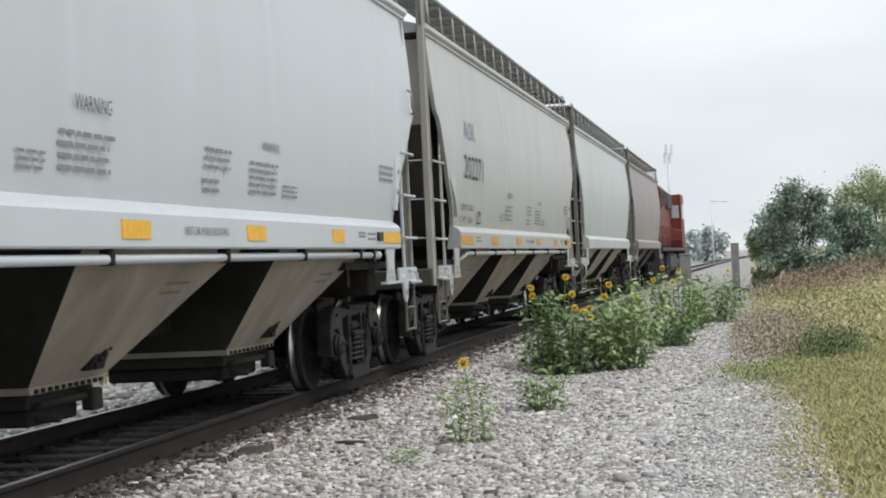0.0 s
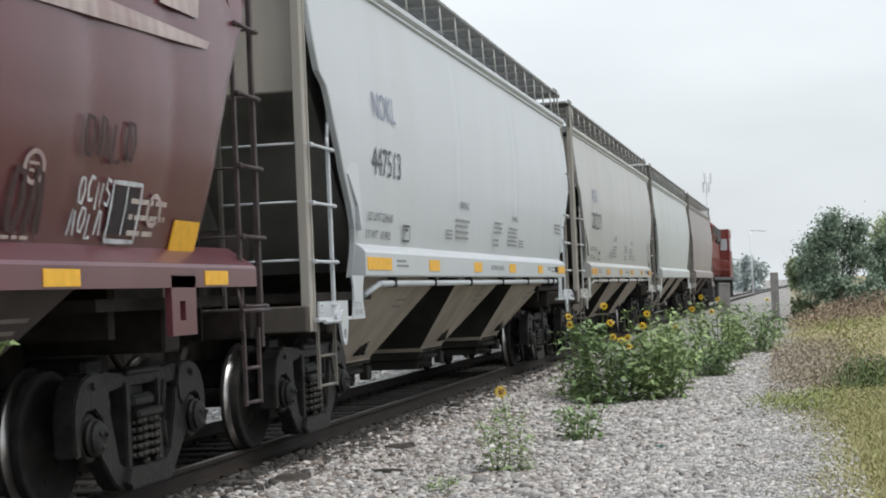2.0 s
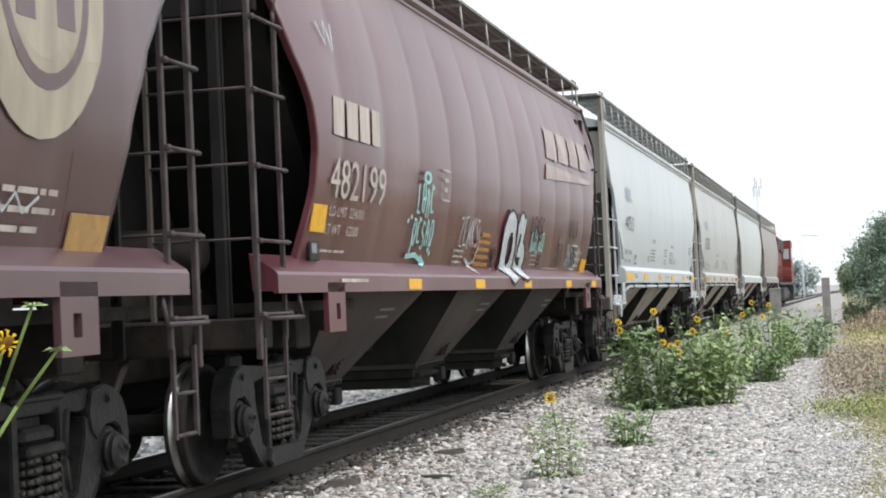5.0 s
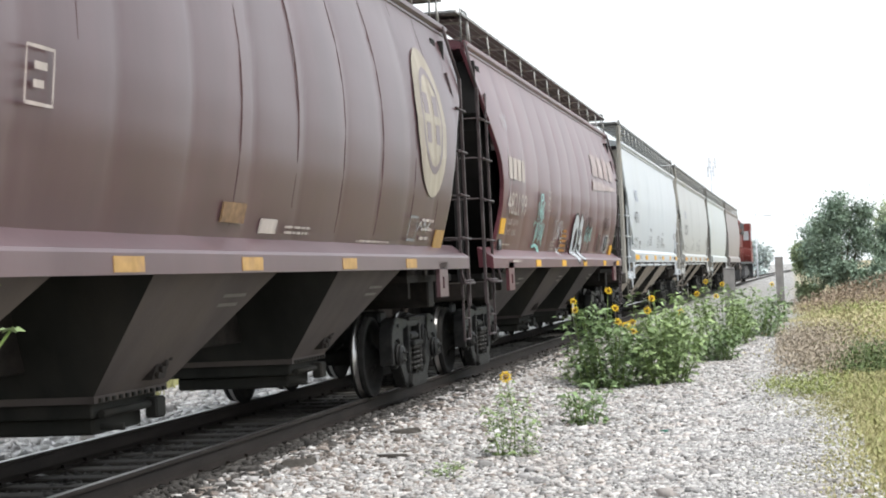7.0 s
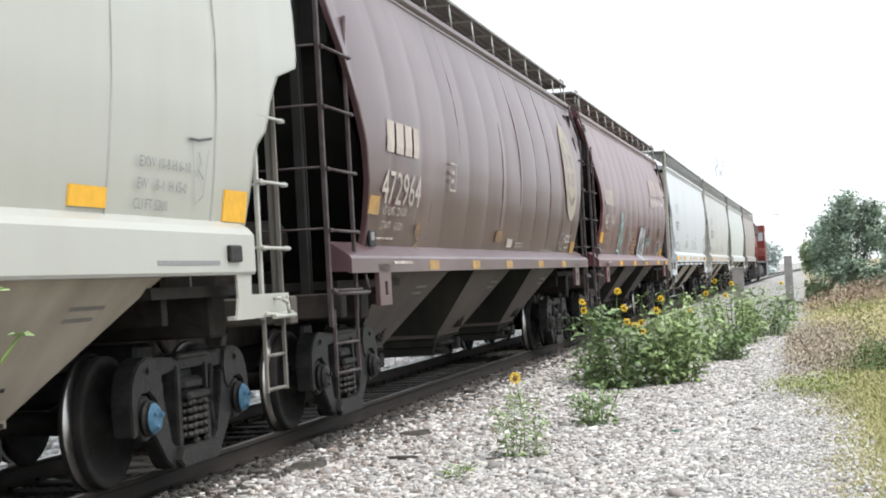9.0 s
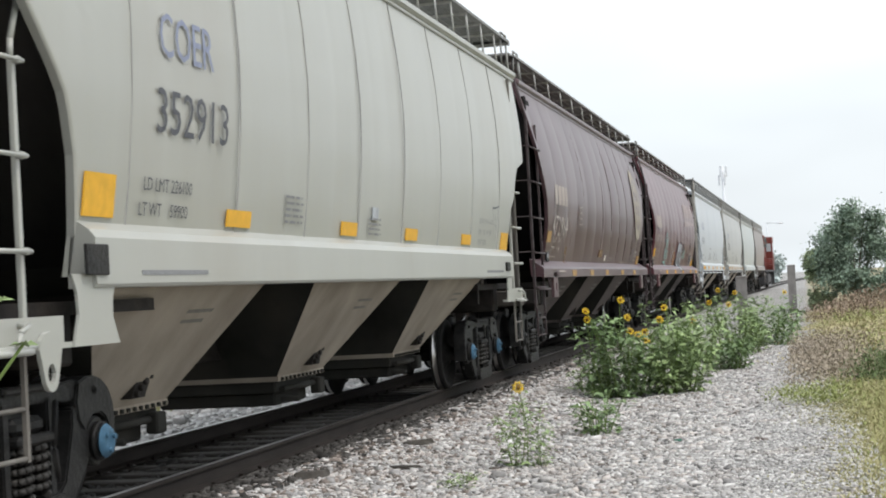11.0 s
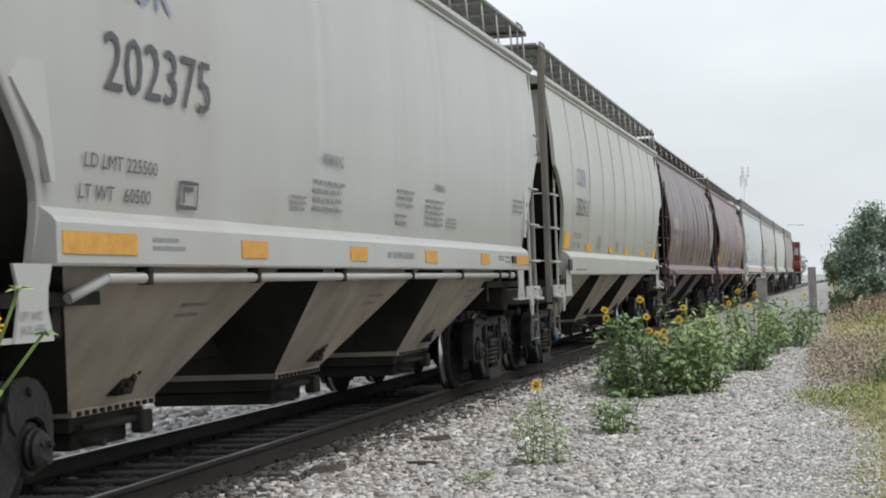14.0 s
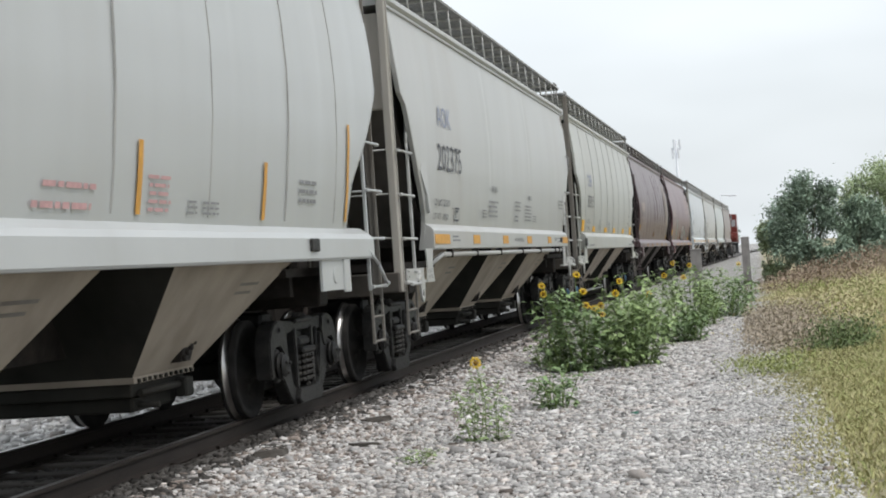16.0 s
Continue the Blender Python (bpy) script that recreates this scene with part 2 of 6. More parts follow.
CONCRETE = mat("weathered_concrete", (0.24, 0.23, 0.225), 0.9, 0, 0.25, 5, (1, 1, 0.5), (0.12, 0.11, 0.10), 0.6, 2, 0.3, 40)
POLE = mat("pale_painted_steel", (0.68, 0.70, 0.74), 0.6, 0.1, 0.1, 5, bump=0)
LOCO_RED = mat("locomotive_red_paint", (0.16, 0.035, 0.030), 0.5, 0, 0.15, 3, STREAK, (0.2, 0.1, 0.08), 0.5, 1.0)
LOCO_DARK = mat("locomotive_dark_grey", (0.06, 0.06, 0.065), 0.6, 0.1, 0.25, 5)
GLASS_DARK = mat("cab_window_glass", (0.45, 0.50, 0.54), 0.08, 0, 0.05, 3, bump=0)


def ground_material():
    m = bpy.data.materials.new("gravel_and_dry_earth")
    m.use_nodes = True
    n, l = m.node_tree.nodes, m.node_tree.links
    b = n["Principled BSDF"]
    b.inputs["Roughness"].default_value = 0.95
    tc = n.new("ShaderNodeTexCoord")
    sep = n.new("ShaderNodeSeparateXYZ")
    l.new(tc.outputs["Object"], sep.inputs["Vector"])
    wob = n.new("ShaderNodeTexNoise")
    wob.inputs["Scale"].default_value, wob.inputs["Detail"].default_value = 0.6, 5
    l.new(tc.outputs["Object"], wob.inputs["Vector"])
    add = n.new("ShaderNodeMath")
    add.operation = "MULTIPLY_ADD"
    add.inputs[1].default_value = 1.8
    l.new(wob.outputs["Fac"], add.inputs[0])
    l.new(sep.outputs["X"], add.inputs[2])
    edge = n.new("ShaderNodeMapRange")
    edge.inputs["From Min"].default_value, edge.inputs["From Max"].default_value = 6.3, 7.0
    l.new(add.outputs["Value"], edge.inputs["Value"])
    vor = n.new("ShaderNodeTexVoronoi")
    vor.inputs["Scale"].default_value = 22
    l.new(tc.outputs["Object"], vor.inputs["Vector"])
    gr = n.new("ShaderNodeValToRGB")
    for p, c in ((0.0, (0.16, 0.156, 0.15, 1)), (1.0, (0.46, 0.45, 0.435, 1))):
        gr.color_ramp.elements[int(p)].color = c
    sc = n.new("ShaderNodeSeparateColor")
    l.new(vor.outputs["Color"], sc.inputs["Color"])
    l.new(sc.outputs["Red"], gr.inputs["Fac"])
    ea = n.new("ShaderNodeTexNoise")
    ea.inputs["Scale"].default_value, ea.inputs["Detail"].default_value = 1.2, 7
    l.new(tc.outputs["Object"], ea.inputs["Vector"])
    er = n.new("ShaderNodeValToRGB")
    er.color_ramp.elements[0].color, er.color_ramp.elements[1].color = (0.22, 0.20, 0.12, 1), (0.37, 0.33, 0.21, 1)
    er.color_ramp.elements[0].position, er.color_ramp.elements[1].position = 0.35, 0.65
    l.new(ea.outputs["Fac"], er.inputs["Fac"])
    mx = n.new("ShaderNodeMix")
    mx.data_type = "RGBA"
    l.new(edge.outputs["Result"], mx.inputs["Factor"])
    l.new(gr.outputs["Color"], mx.inputs["A"])
    l.new(er.outputs["Color"], mx.inputs["B"])
    l.new(mx.outputs["Result"], b.inputs["Base Color"])
    bp = n.new("ShaderNodeBump")
    bp.inputs["Strength"].default_value, bp.inputs["Distance"].default_value = 0.8, 0.04
    l.new(vor.outputs["Distance"], bp.inputs["Height"])
    l.new(bp.outputs["Normal"], b.inputs["Normal"])
    return m


# ---- mesh tools ----
class Shape:
    """Collects faces of one part."""

    def __init__(self):
        self.v, self.f, self.m, self.s, self.soft = [], [], [], [], 0.0

    def add(self, verts, faces, slot=0, smooth=False):
        k = len(self.v)
        self.v += [tuple(p) for p in verts]
        for q in faces:
            self.f.append([i + k for i in q])
            self.m.append(slot)
            self.s.append(smooth)
        return self

    def box(self, x0, x1, y0, y1, z0, z1, slot=0, bevel=0.0):
        b = min(bevel, (x1 - x0) / 3, (y1 - y0) / 3, (z1 - z0) / 3)
        if b <= 0:
            v = [(x, y, z) for z in (z0, z1) for y in (y0, y1) for x in (x0, x1)]
            return self.add(v, [(0, 2, 3, 1), (4, 5, 7, 6), (0, 1, 5, 4), (2, 6, 7, 3), (0, 4, 6, 2), (1, 3, 7, 5)], slot)
        bm = bmesh.new()
        bmesh.ops.create_cube(bm, size=1.0)
        for q in bm.verts:
            q.co = Vector(((x0 + x1) / 2 + q.co.x * (x1 - x0), (y0 + y1) / 2 + q.co.y * (y1 - y0), (z0 + z1) / 2 + q.co.z * (z1 - z0)))
        bmesh.ops.bevel(bm, geom=bm.edges[:], offset=b, segments=1, affect="EDGES")
        bm.verts.index_update()
        self.add([q.co[:] for q in bm.verts], [[q.index for q in f.verts] for f in bm.faces], slot)
        bm.free()
        return self

    def prism(self, poly, axis, a, b, slot=0):
        """A polygon of two coordinates, drawn out along the third axis (0, 1 or 2) from a to b."""
        def put(p, w):
            q = list(p)
            q.insert(axis, w)
            return q
        n = len(poly)
        v = [put(p, a) for p in poly] + [put(p, b) for p in poly]
        f = [list(range(n))[::-1], [i + n for i in range(n)]] + [(i, (i + 1) % n, (i + 1) % n + n, i + n) for i in range(n)]
        return self.add(v, f, slot)

    def rod(self, p, q, r, n=6, r2=None, slot=0):
        p, q = Vector(p), Vector(q)
        d = q - p
        if d.length < 1e-6:
            return self
        a = d.orthogonal().normalized()
        b = d.normalized().cross(a)
        r2 = r if r2 is None else r2
        v = []
        for c, rr in ((p, r), (q, r2)):
            v += [c + (a * math.cos(2 * math.pi * i / n) + b * math.sin(2 * math.pi * i / n)) * rr for i in range(n)]
        self.add(v, [(i, (i + 1) % n, (i + 1) % n + n, i + n) for i in range(n)], slot, True)
        return self.add(v, [list(range(n))[::-1], [i + n for i in range(n)]], slot)

    def pipe(self, pts, r, n=6, slot=0):
        for p, q in zip(pts, pts[1:]):
            self.rod(p, q, r, n, slot=slot)
        return self

    def lathe(self, prof, n=32, slots=None, centre=(0, 0, 0)):
        """Profile of (x, radius), turned about the x axis through centre."""
        cx, cy, cz = centre
        v = [(cx + x, cy + r * math.cos(2 * math.pi * i / n), cz + r * math.sin(2 * math.pi * i / n)) for x, r in prof for i in range(n)]
        for k in range(len(prof) - 1):
            f = [(k * n + i, k * n + (i + 1) % n, (k + 1) * n + (i + 1) % n, (k + 1) * n + i) for i in range(n)]
            base = len(self.v)
            self.add(v[k * n:(k + 2) * n], [[j - k * n for j in q] for q in f], slots[k] if slots else 0, True)
        return self

    def mesh(self, name, mats):
        me = bpy.data.meshes.new(name)
        me.from_pydata(self.v, [], self.f)
        for q in mats if isinstance(mats, (list, tuple)) else [mats]:
            me.materials.append(q)
        me.polygons.foreach_set("material_index", self.m)
        me.polygons.foreach_set("use_smooth", self.s)
        bm = bmesh.new()
        bm.from_mesh(me)
        bmesh.ops.remove_doubles(bm, verts=bm.verts[:], dist=1e-5)
        bmesh.ops.recalc_face_normals(bm, faces=bm.faces[:])
        if self.soft:
            sharp = [e for e in bm.edges if len(e.link_faces) == 2 and e.calc_face_angle(0.0) > 0.9]
            bmesh.ops.bevel(bm, geom=sharp, offset=self.soft, segments=2, affect="EDGES", clamp_overlap=True)
        bm.to_mesh(me)
        bm.free()
        return me


def place(name, mesh, parent=None, m=None, label=""):
    ob = new(name, mesh)
    if parent:
        ob.parent = parent
    if m is not None:
        ob.matrix_basis = m
    if label:
        tagged(ob, label)
    return ob


def part(name, shape, mats, parent, label="", m=None):
    return place(name, shape.mesh(name, mats), parent, m, label)


def raw_mesh(name, verts, faces, mats):
    """One mesh from arrays of corners and of equal-sided faces."""
    me = bpy.data.meshes.new(name)
    verts, faces = np.asarray(verts, dtype=np.float32), np.asarray(faces, dtype=np.int32)
    k = faces.shape[1]
    me.vertices.add(len(verts))
    me.vertices.foreach_set("co", verts.ravel())
    me.loops.add(faces.size)
    me.loops.foreach_set("vertex_index", faces.ravel())
    me.polygons.add(len(faces))
    me.polygons.foreach_set("loop_start", np.arange(0, faces.size, k, dtype=np.int32))
    me.update(calc_edges=True)
    me.validate()
    for q in mats if isinstance(mats, (list, tuple)) else [mats]:
        me.materials.append(q)
    return me


# ---- the ground ----
def lie(x, y):
    """Height of the ground: a low ballast bed, a gravel path beside it, rough grass beyond."""
    d = abs(x - bend(y))
    if d < 0.80:
        z = -0.215
    elif d < 1.0:
        z = -0.215 + 0.075 * (d - 0.80) / 0.2
    elif d < 1.4:
        z = -0.14
    elif d < 2.6:
        z = -0.14 - 0.22 * (d - 1.4) / 1.2
    else:
        z = -0.36
    if x > 5.4:
        z += 0.16 * min(1.0, (x - 5.4) / 3.0)
    near = math.exp(-(y / 60.0) ** 2)
    return z + near * 0.025 * noise.noise((x * 0.9, y * 0.7, 0.3)) + near * 0.012 * noise.noise((x * 3.1, y * 2.7, 1.3))


def ground():
    xs = sorted({-3000, -900, -300, -120, -60, -30, -16, *np.arange(-10, 14.01, 0.25).round(3).tolist(), 16, 20, 26, 36, 60, 120, 300, 900, 3000})
    ys = sorted({-3000, -800, -200, -60, -20, -8, *np.arange(-4, 40, 0.4).round(3).tolist(), *range(40, 130, 3), 140, 160, 190, 230, 280, 340, 420, 520, 700, 1000, 1800, 3000})
    v = [(x, y, lie(x, y)) for y in ys for x in xs]
    n = len(xs)
    f = [(j * n + i, j * n + i + 1, (j + 1) * n + i + 1, (j + 1) * n + i) for j in range(len(ys) - 1) for i in range(n - 1)]
    me = raw_mesh("ground", v, f, ground_material())
    me.polygons.foreach_set("use_smooth", [True] * len(f))
    tagged(place("ground", me), "pale gravel beside the track turning to dry grassy earth", "ground", kind="structure")


def stones(name, count, spots, size, material, label, seed):
    """Loose stones, each a knocked-about block of six faces, lying on the ground."""
    rng = np.random.default_rng(seed)
    cube = np.array([(x, y, z) for z in (-1, 1) for y in (-1, 1) for x in (-1, 1)], dtype=float)
    quads = np.array([(0, 2, 3, 1), (4, 5, 7, 6), (0, 1, 5, 4), (2, 6, 7, 3), (0, 4, 6, 2), (1, 3, 7, 5)])
    pts = spots(rng, count)
    n = len(pts)
    s = rng.lognormal(math.log(size), 0.26, n)[:, None] * np.stack([rng.uniform(0.75, 1.7, n), rng.uniform(0.55, 1.0, n), rng.uniform(0.3, 0.75, n)], 1)
    v = cube[None] * (1 + rng.uniform(-0.6, 0.3, (n, 8, 3))) * s[:, None] / 2
    a, t = rng.uniform(0, 6.283, n), rng.uniform(-0.8, 0.8, n)
    c, d = np.cos(a), np.sin(a)
    x, y, z = v[..., 0], v[..., 1], v[..., 2]
    y, z = y * np.cos(t)[:, None] - z * np.sin(t)[:, None], y * np.sin(t)[:, None] + z * np.cos(t)[:, None]
    v = np.stack([x * c[:, None] - y * d[:, None], x * d[:, None] + y * c[:, None], z], -1)
    zz = np.array([lie(p[0], p[1]) for p in pts])
    v += np.stack([pts[:, 0], pts[:, 1], zz + s[:, 2] * rng.uniform(0.0, 0.42, n)], 1)[:, None]
    f = (quads[None] + 8 * np.arange(n)[:, None, None]).reshape(-1, 4)
    tagged(place(name, raw_mesh(name, v.reshape(-1, 3), f, material)), label, "gravel", kind="stuff")


def path_spots(x0, x1, far=1.35):
    def spots(rng, count):
        y = 6.5 + 36 * rng.random(count) ** far
        return np.stack([rng.uniform(x0, x1, count) + CURVE * y * y / 2, y], 1)
    return spots


def rails_and_sleepers():
    ys = list(np.arange(-12, 60, 3.0)) + list(np.arange(60, 420, 10.0))
    prof = [(-0.070, -0.170), (0.070, -0.170), (0.070, -0.160), (0.012, -0.135), (0.009, -0.045), (0.036, -0.032), (0.037, -0.010),
            (0.028, -0.001), (-0.028, -0.001), (-0.037, -0.010), (-0.036, -0.032), (-0.009, -0.045), (-0.012, -0.135), (-0.070, -0.160)]
    for side in (-1, 1):
        sh, n = Shape(), len(prof)
        v = [(bend(y) + side * 0.7535 + px, y, pz) for y in ys for px, pz in prof]
        for j in range(len(ys) - 1):
            for i in range(n):
                k = (i + 1) % n
                sh.f.append([j * n + i, j * n + k, (j + 1) * n + k, (j + 1) * n + i])
                sh.m.append(1 if i == 7 else 0)
                sh.s.append(False)
        sh.v = v
        tagged(part("rail", sh, [RAIL, RAIL_TOP], None), "rust-brown steel rail with a worn bright head", "rail", "rails of the track", "structure")
    tie = Shape().box(-1.27, 1.27, -0.115, 0.115, -0.36, -0.172, bevel=0.012).mesh("sleeper", TIE)
    spike = Shape()
    for x in (-0.84, -0.667, 0.667, 0.84):
        spike.box(x - 0.016, x + 0.016, -0.05, -0.02, -0.172, -0.135)
    for x in (-0.7535, 0.7535):
        spike.box(x - 0.13, x + 0.13, -0.09, 0.09, -0.1725, -0.166)
    spike = spike.mesh("tie_plate", RAIL)
    bed = tagged(new("track_bed"), "dark oily wooden sleepers set in ballast", "track", kind="structure")
    rnd = random.Random(5)
    for i in range(130):
        y = -6 + i * 0.55 + rnd.uniform(-0.03, 0.03)
        m = pose(bend(y) + rnd.uniform(-0.03, 0.03), y, rnd.uniform(-0.008, 0.0), 0, 0, rnd.uniform(-1.2, 1.2))
        place("sleeper", tie, bed, m)
        place("tie_plate", spike, bed, m)


# ---- hopper cars ----
# Car space: y = 0 at the rear coupling, y = PITCH at the front one, z = 0 at the rail's top, x = 0 at the centre line.
KINDS = {
    "flush": dict(sec=[(1.50, 1.44), (1.72, 1.485), (2.1, 1.525), (2.6, 1.56), (3.1, 1.575), (3.6, 1.56), (3.95, 1.53), (4.38, 1.49)], sill=(1.50, 1.775),
                  rear=[(1.5, 2.36), (1.92, 2.33), (2.2, 2.12), (2.47, 1.85), (3.02, 1.45), (3.3, 1.28), (3.32, 1.12), (3.6, 1.0), (4.4, 0.93)],
                  front=[(1.5, 1.48), (1.77, 1.47), (1.94, 1.42), (2.34, 1.14), (2.83, 0.69), (3.05, 0.52), (3.07, 0.42), (4.4, 0.40)],
                  eave=4.46, ridge=4.72, board=0.42, roof_ends=(0.88, 0.36), sill_ends=(2.36, 1.52), ripple=0.004, seams=()),
    "round": dict(sec=[(1.46, 1.36), (1.62, 1.40), (1.9, 1.48), (2.3, 1.565), (2.7, 1.605), (3.1, 1.60), (3.5, 1.55), (3.9, 1.46), (4.2, 1.37), (4.46, 1.30)], sill=(1.42, 1.60),
                  rear=[(1.4, 1.6), (1.9, 1.69), (2.2, 1.77), (2.57, 1.77), (2.93, 1.64), (3.28, 1.32), (3.64, 1.08), (4.0, 0.9), (4.46, 0.8)],
                  front=[(1.4, 1.75), (1.77, 1.70), (2.0, 1.68), (2.48, 1.59), (2.9, 1.38), (3.26, 1.04), (3.6, 0.72), (3.9, 0.5), (4.46, 0.45)],
                  eave=4.53, ridge=4.76, board=0.34, roof_ends=(0.8, 0.45), sill_ends=(0.75, 0.88), ripple=0.026, seams=(2.9, 4.3, 5.7, 7.1, 8.5, 9.9, 11.3, 12.7, 14.1, 15.3)),
    "seamed": dict(sec=[(1.5, 1.43), (1.76, 1.48), (2.1, 1.53), (2.6, 1.58), (3.1, 1.595), (3.6, 1.57), (3.95, 1.53), (4.38, 1.47)], sill=(1.43, 1.76),
                   rear=[(1.5, 2.46), (1.74, 2.46), (2.19, 2.36), (2.5, 2.22), (2.69, 2.03), (3.05, 1.67), (3.08, 1.47), (4.4, 1.42)],
                   front=[(1.5, 1.76), (1.75, 1.72), (2.25, 1.62), (2.47, 1.52), (2.50, 1.38), (2.79, 1.24), (3.01, 1.04), (3.08, 0.78), (3.12, 0.56), (4.4, 0.50)],
                   eave=4.46, ridge=4.72, board=0.42, roof_ends=(1.35, 0.42), sill_ends=(2.46, 1.84), ripple=0.008, seams=(3.12, 5.05, 6.7, 8.3, 9.95, 11.6, 13.38, 15.14))}
KINDS["striped"] = dict(KINDS["seamed"], front=[(1.5, 1.45), (1.7, 1.43), (2.16, 1.33), (2.5, 0.95), (2.81, 0.62), (3.15, 0.33), (3.2, 0.27), (4.4, 0.25)],
                        roof_ends=(1.35, 0.22), sill=(1.42, 1.66), sill_ends=(2.46, 0.80), seams=(3.1, 4.9, 6.7, 8.4, 10.18, 12.02, 14.01, 15.62))
SHORT = 0.47             # the seamed cars are this much shorter at the rear
POCKETS = {"round": [((2.5, 5.8), (3.5, 4.65)), ((7.1, 9.9), (7.5, 8.75)), ((11.5, 14.1), (11.95, 13.0))],      # top and bottom, along the car
           "flush": [((2.6, 6.32), (4.1, 5.35)), ((7.36, 10.68), (8.0, 9.2)), ((11.66, 15.0), (12.1, 13.5))]}
POCKETS["seamed"] = POCKETS["striped"] = [((2.6, 6.0), (4.1, 5.3)), ((7.1, 10.32), (7.95, 9.3)), ((11.4, 14.6), (12.1, 13.35))]
KINDS["short"] = dict(KINDS["flush"])
KINDS["oval"] = dict(KINDS["round"], rear=[(1.4, 1.72), (1.6, 1.76), (1.83, 1.74), (2.23, 1.61), (2.62, 1.45), (3.03, 1.22), (3.43, 0.95), (3.8, 0.8), (4.46, 0.75)])
POCKETS["oval"] = POCKETS["round"]
ROUND = ("round", "oval")
MESHES = {}


def along(rows, z):
    return float(np.interp(z, [r[0] for r in rows], [r[1] for r in rows]))


def side_x(kind, z):
    return along(KINDS[kind]["sec"], z)


def body_shape(kind):
    k, sh = KINDS[kind], Shape()
    zs = sorted(set(np.linspace(k["sec"][0][0], k["sec"][-1][0], 26).tolist()))
    cols = 220
    rnd = random.Random(9)
    dents = [(rnd.uniform(2, 15.5), rnd.uniform(2.0, 3.9), rnd.uniform(-0.02, 0.012), rnd.uniform(0.3, 0.8)) for _ in range(14)]
    for side in (1, -1):
        v = []
        for z in zs:
            a, b = along(k["rear"], z), PITCH - along(k["front"], z)
            for i in range(cols + 1):
                y = a + (b - a) * i / cols
                fade = min(1, (z - zs[0]) * 1.6, (zs[-1] - z) * 1.6)
                wave = k["ripple"] * fade * (abs(math.sin(math.pi * (y - 1.2) / 1.27)) ** 0.5 - 0.6)
                dent = sum(d * math.exp(-((y - yy) / w) ** 2 - ((z - zz) / (w * 1.3)) ** 2) for yy, zz, d, w in dents)
                if kind == "flush":
                    wave += fade * min(1.0, max(0.0, z - 2.0)) * (0.016 * math.exp(-((y - 6.95) / 0.16) ** 2) - 0.017 * math.exp(-((y - 7.25) / 0.13) ** 2) + 0.013 * math.exp(-((y - 11.2) / 0.14) ** 2) - 0.015 * math.exp(-((y - 11.45) / 0.12) ** 2))
                v.append((side * (along(k["sec"], z) + wave + dent * (1.0 if kind != "flush" else 0.6) * fade), y, z))
        n = cols + 1
        sh.add(v, [(j * n + i, j * n + i + 1, (j + 1) * n + i + 1, (j + 1) * n + i) for j in range(len(zs) - 1) for i in range(cols)], 0, True)
        # turned-in edges of the sheet at both ends
        for end in (0, cols):
            e = []
            for j, z in enumerate(zs):
                x, y, _ = v[j * n + end]
                e += [(x, y, z), (x - side * 0.05, y, z)]
            sh.add(e, [(2 * j, 2 * j + 1, 2 * j + 3, 2 * j + 2) for j in range(len(zs) - 1)])
    return sh


def roof_shape(kind):
    k, sh = KINDS[kind], Shape()
    xe, ze = k["sec"][-1][1], k["eave"]
    a, b = k["roof_ends"][0], PITCH - k["roof_ends"][1]
    top = [(-xe - 0.05, ze - 0.02), (-xe * 0.6, ze + (k["ridge"] - ze) * 0.6), (0, k["ridge"]), (xe * 0.6, ze + (k["ridge"] - ze) * 0.6), (xe + 0.05, ze - 0.02)]
    sh.prism(top + [(xe, ze - 0.10), (-xe, ze - 0.10)], 1, a, b)
    for side in (-1, 1):      # top chord with its lip
        lo, hi = sorted((side * (xe - 0.03), side * (xe + 0.065)))
        sh.box(lo, hi, a - 0.02, b + 0.02, ze - 0.09, ze + 0.015, bevel=0.03)
        lo, hi = sorted((side * (xe - 0.01), side * (xe + 0.03)))
        sh.box(lo, hi, a, b, ze - 0.135, ze - 0.088, bevel=0.01)
    return sh


def end_shape(rear, kind):
    """Sloping end sheet under the roof's overhang, with its middle web."""
    sh = Shape()
    y0, way = (SHORT if kind == "seamed" else 0.0, 1) if rear else (PITCH, -1)
    prof = [(y0 + way * 1.30, 4.25), (y0 + way * 1.32, 3.35), (y0 + way * 3.0, 1.5), (y0 + way * 3.1, 1.5), (y0 + way * 1.5, 4.25)]
    sh.prism(prof, 0, -1.38, 1.38)
    sh.prism([(y0 + way * 1.0, 1.2), (y0 + way * 2.9, 1.2), (y0 + way * 2.95, 1.55), (y0 + way * 1.4, 3.2), (y0 + way * 1.25, 3.2)], 0, -0.06, 0.06)
    return sh


def end_panel_shape(rear, low, kind):
    """Upright panel across the end, under the roof."""
    y0, way = (SHORT if kind == "seamed" else 0.0, 1) if rear else (PITCH, -1)
    return Shape().box(-1.42, 1.42, *sorted((y0 + way * 0.97, y0 + way * 1.03)), low, 4.28, bevel=0.01)


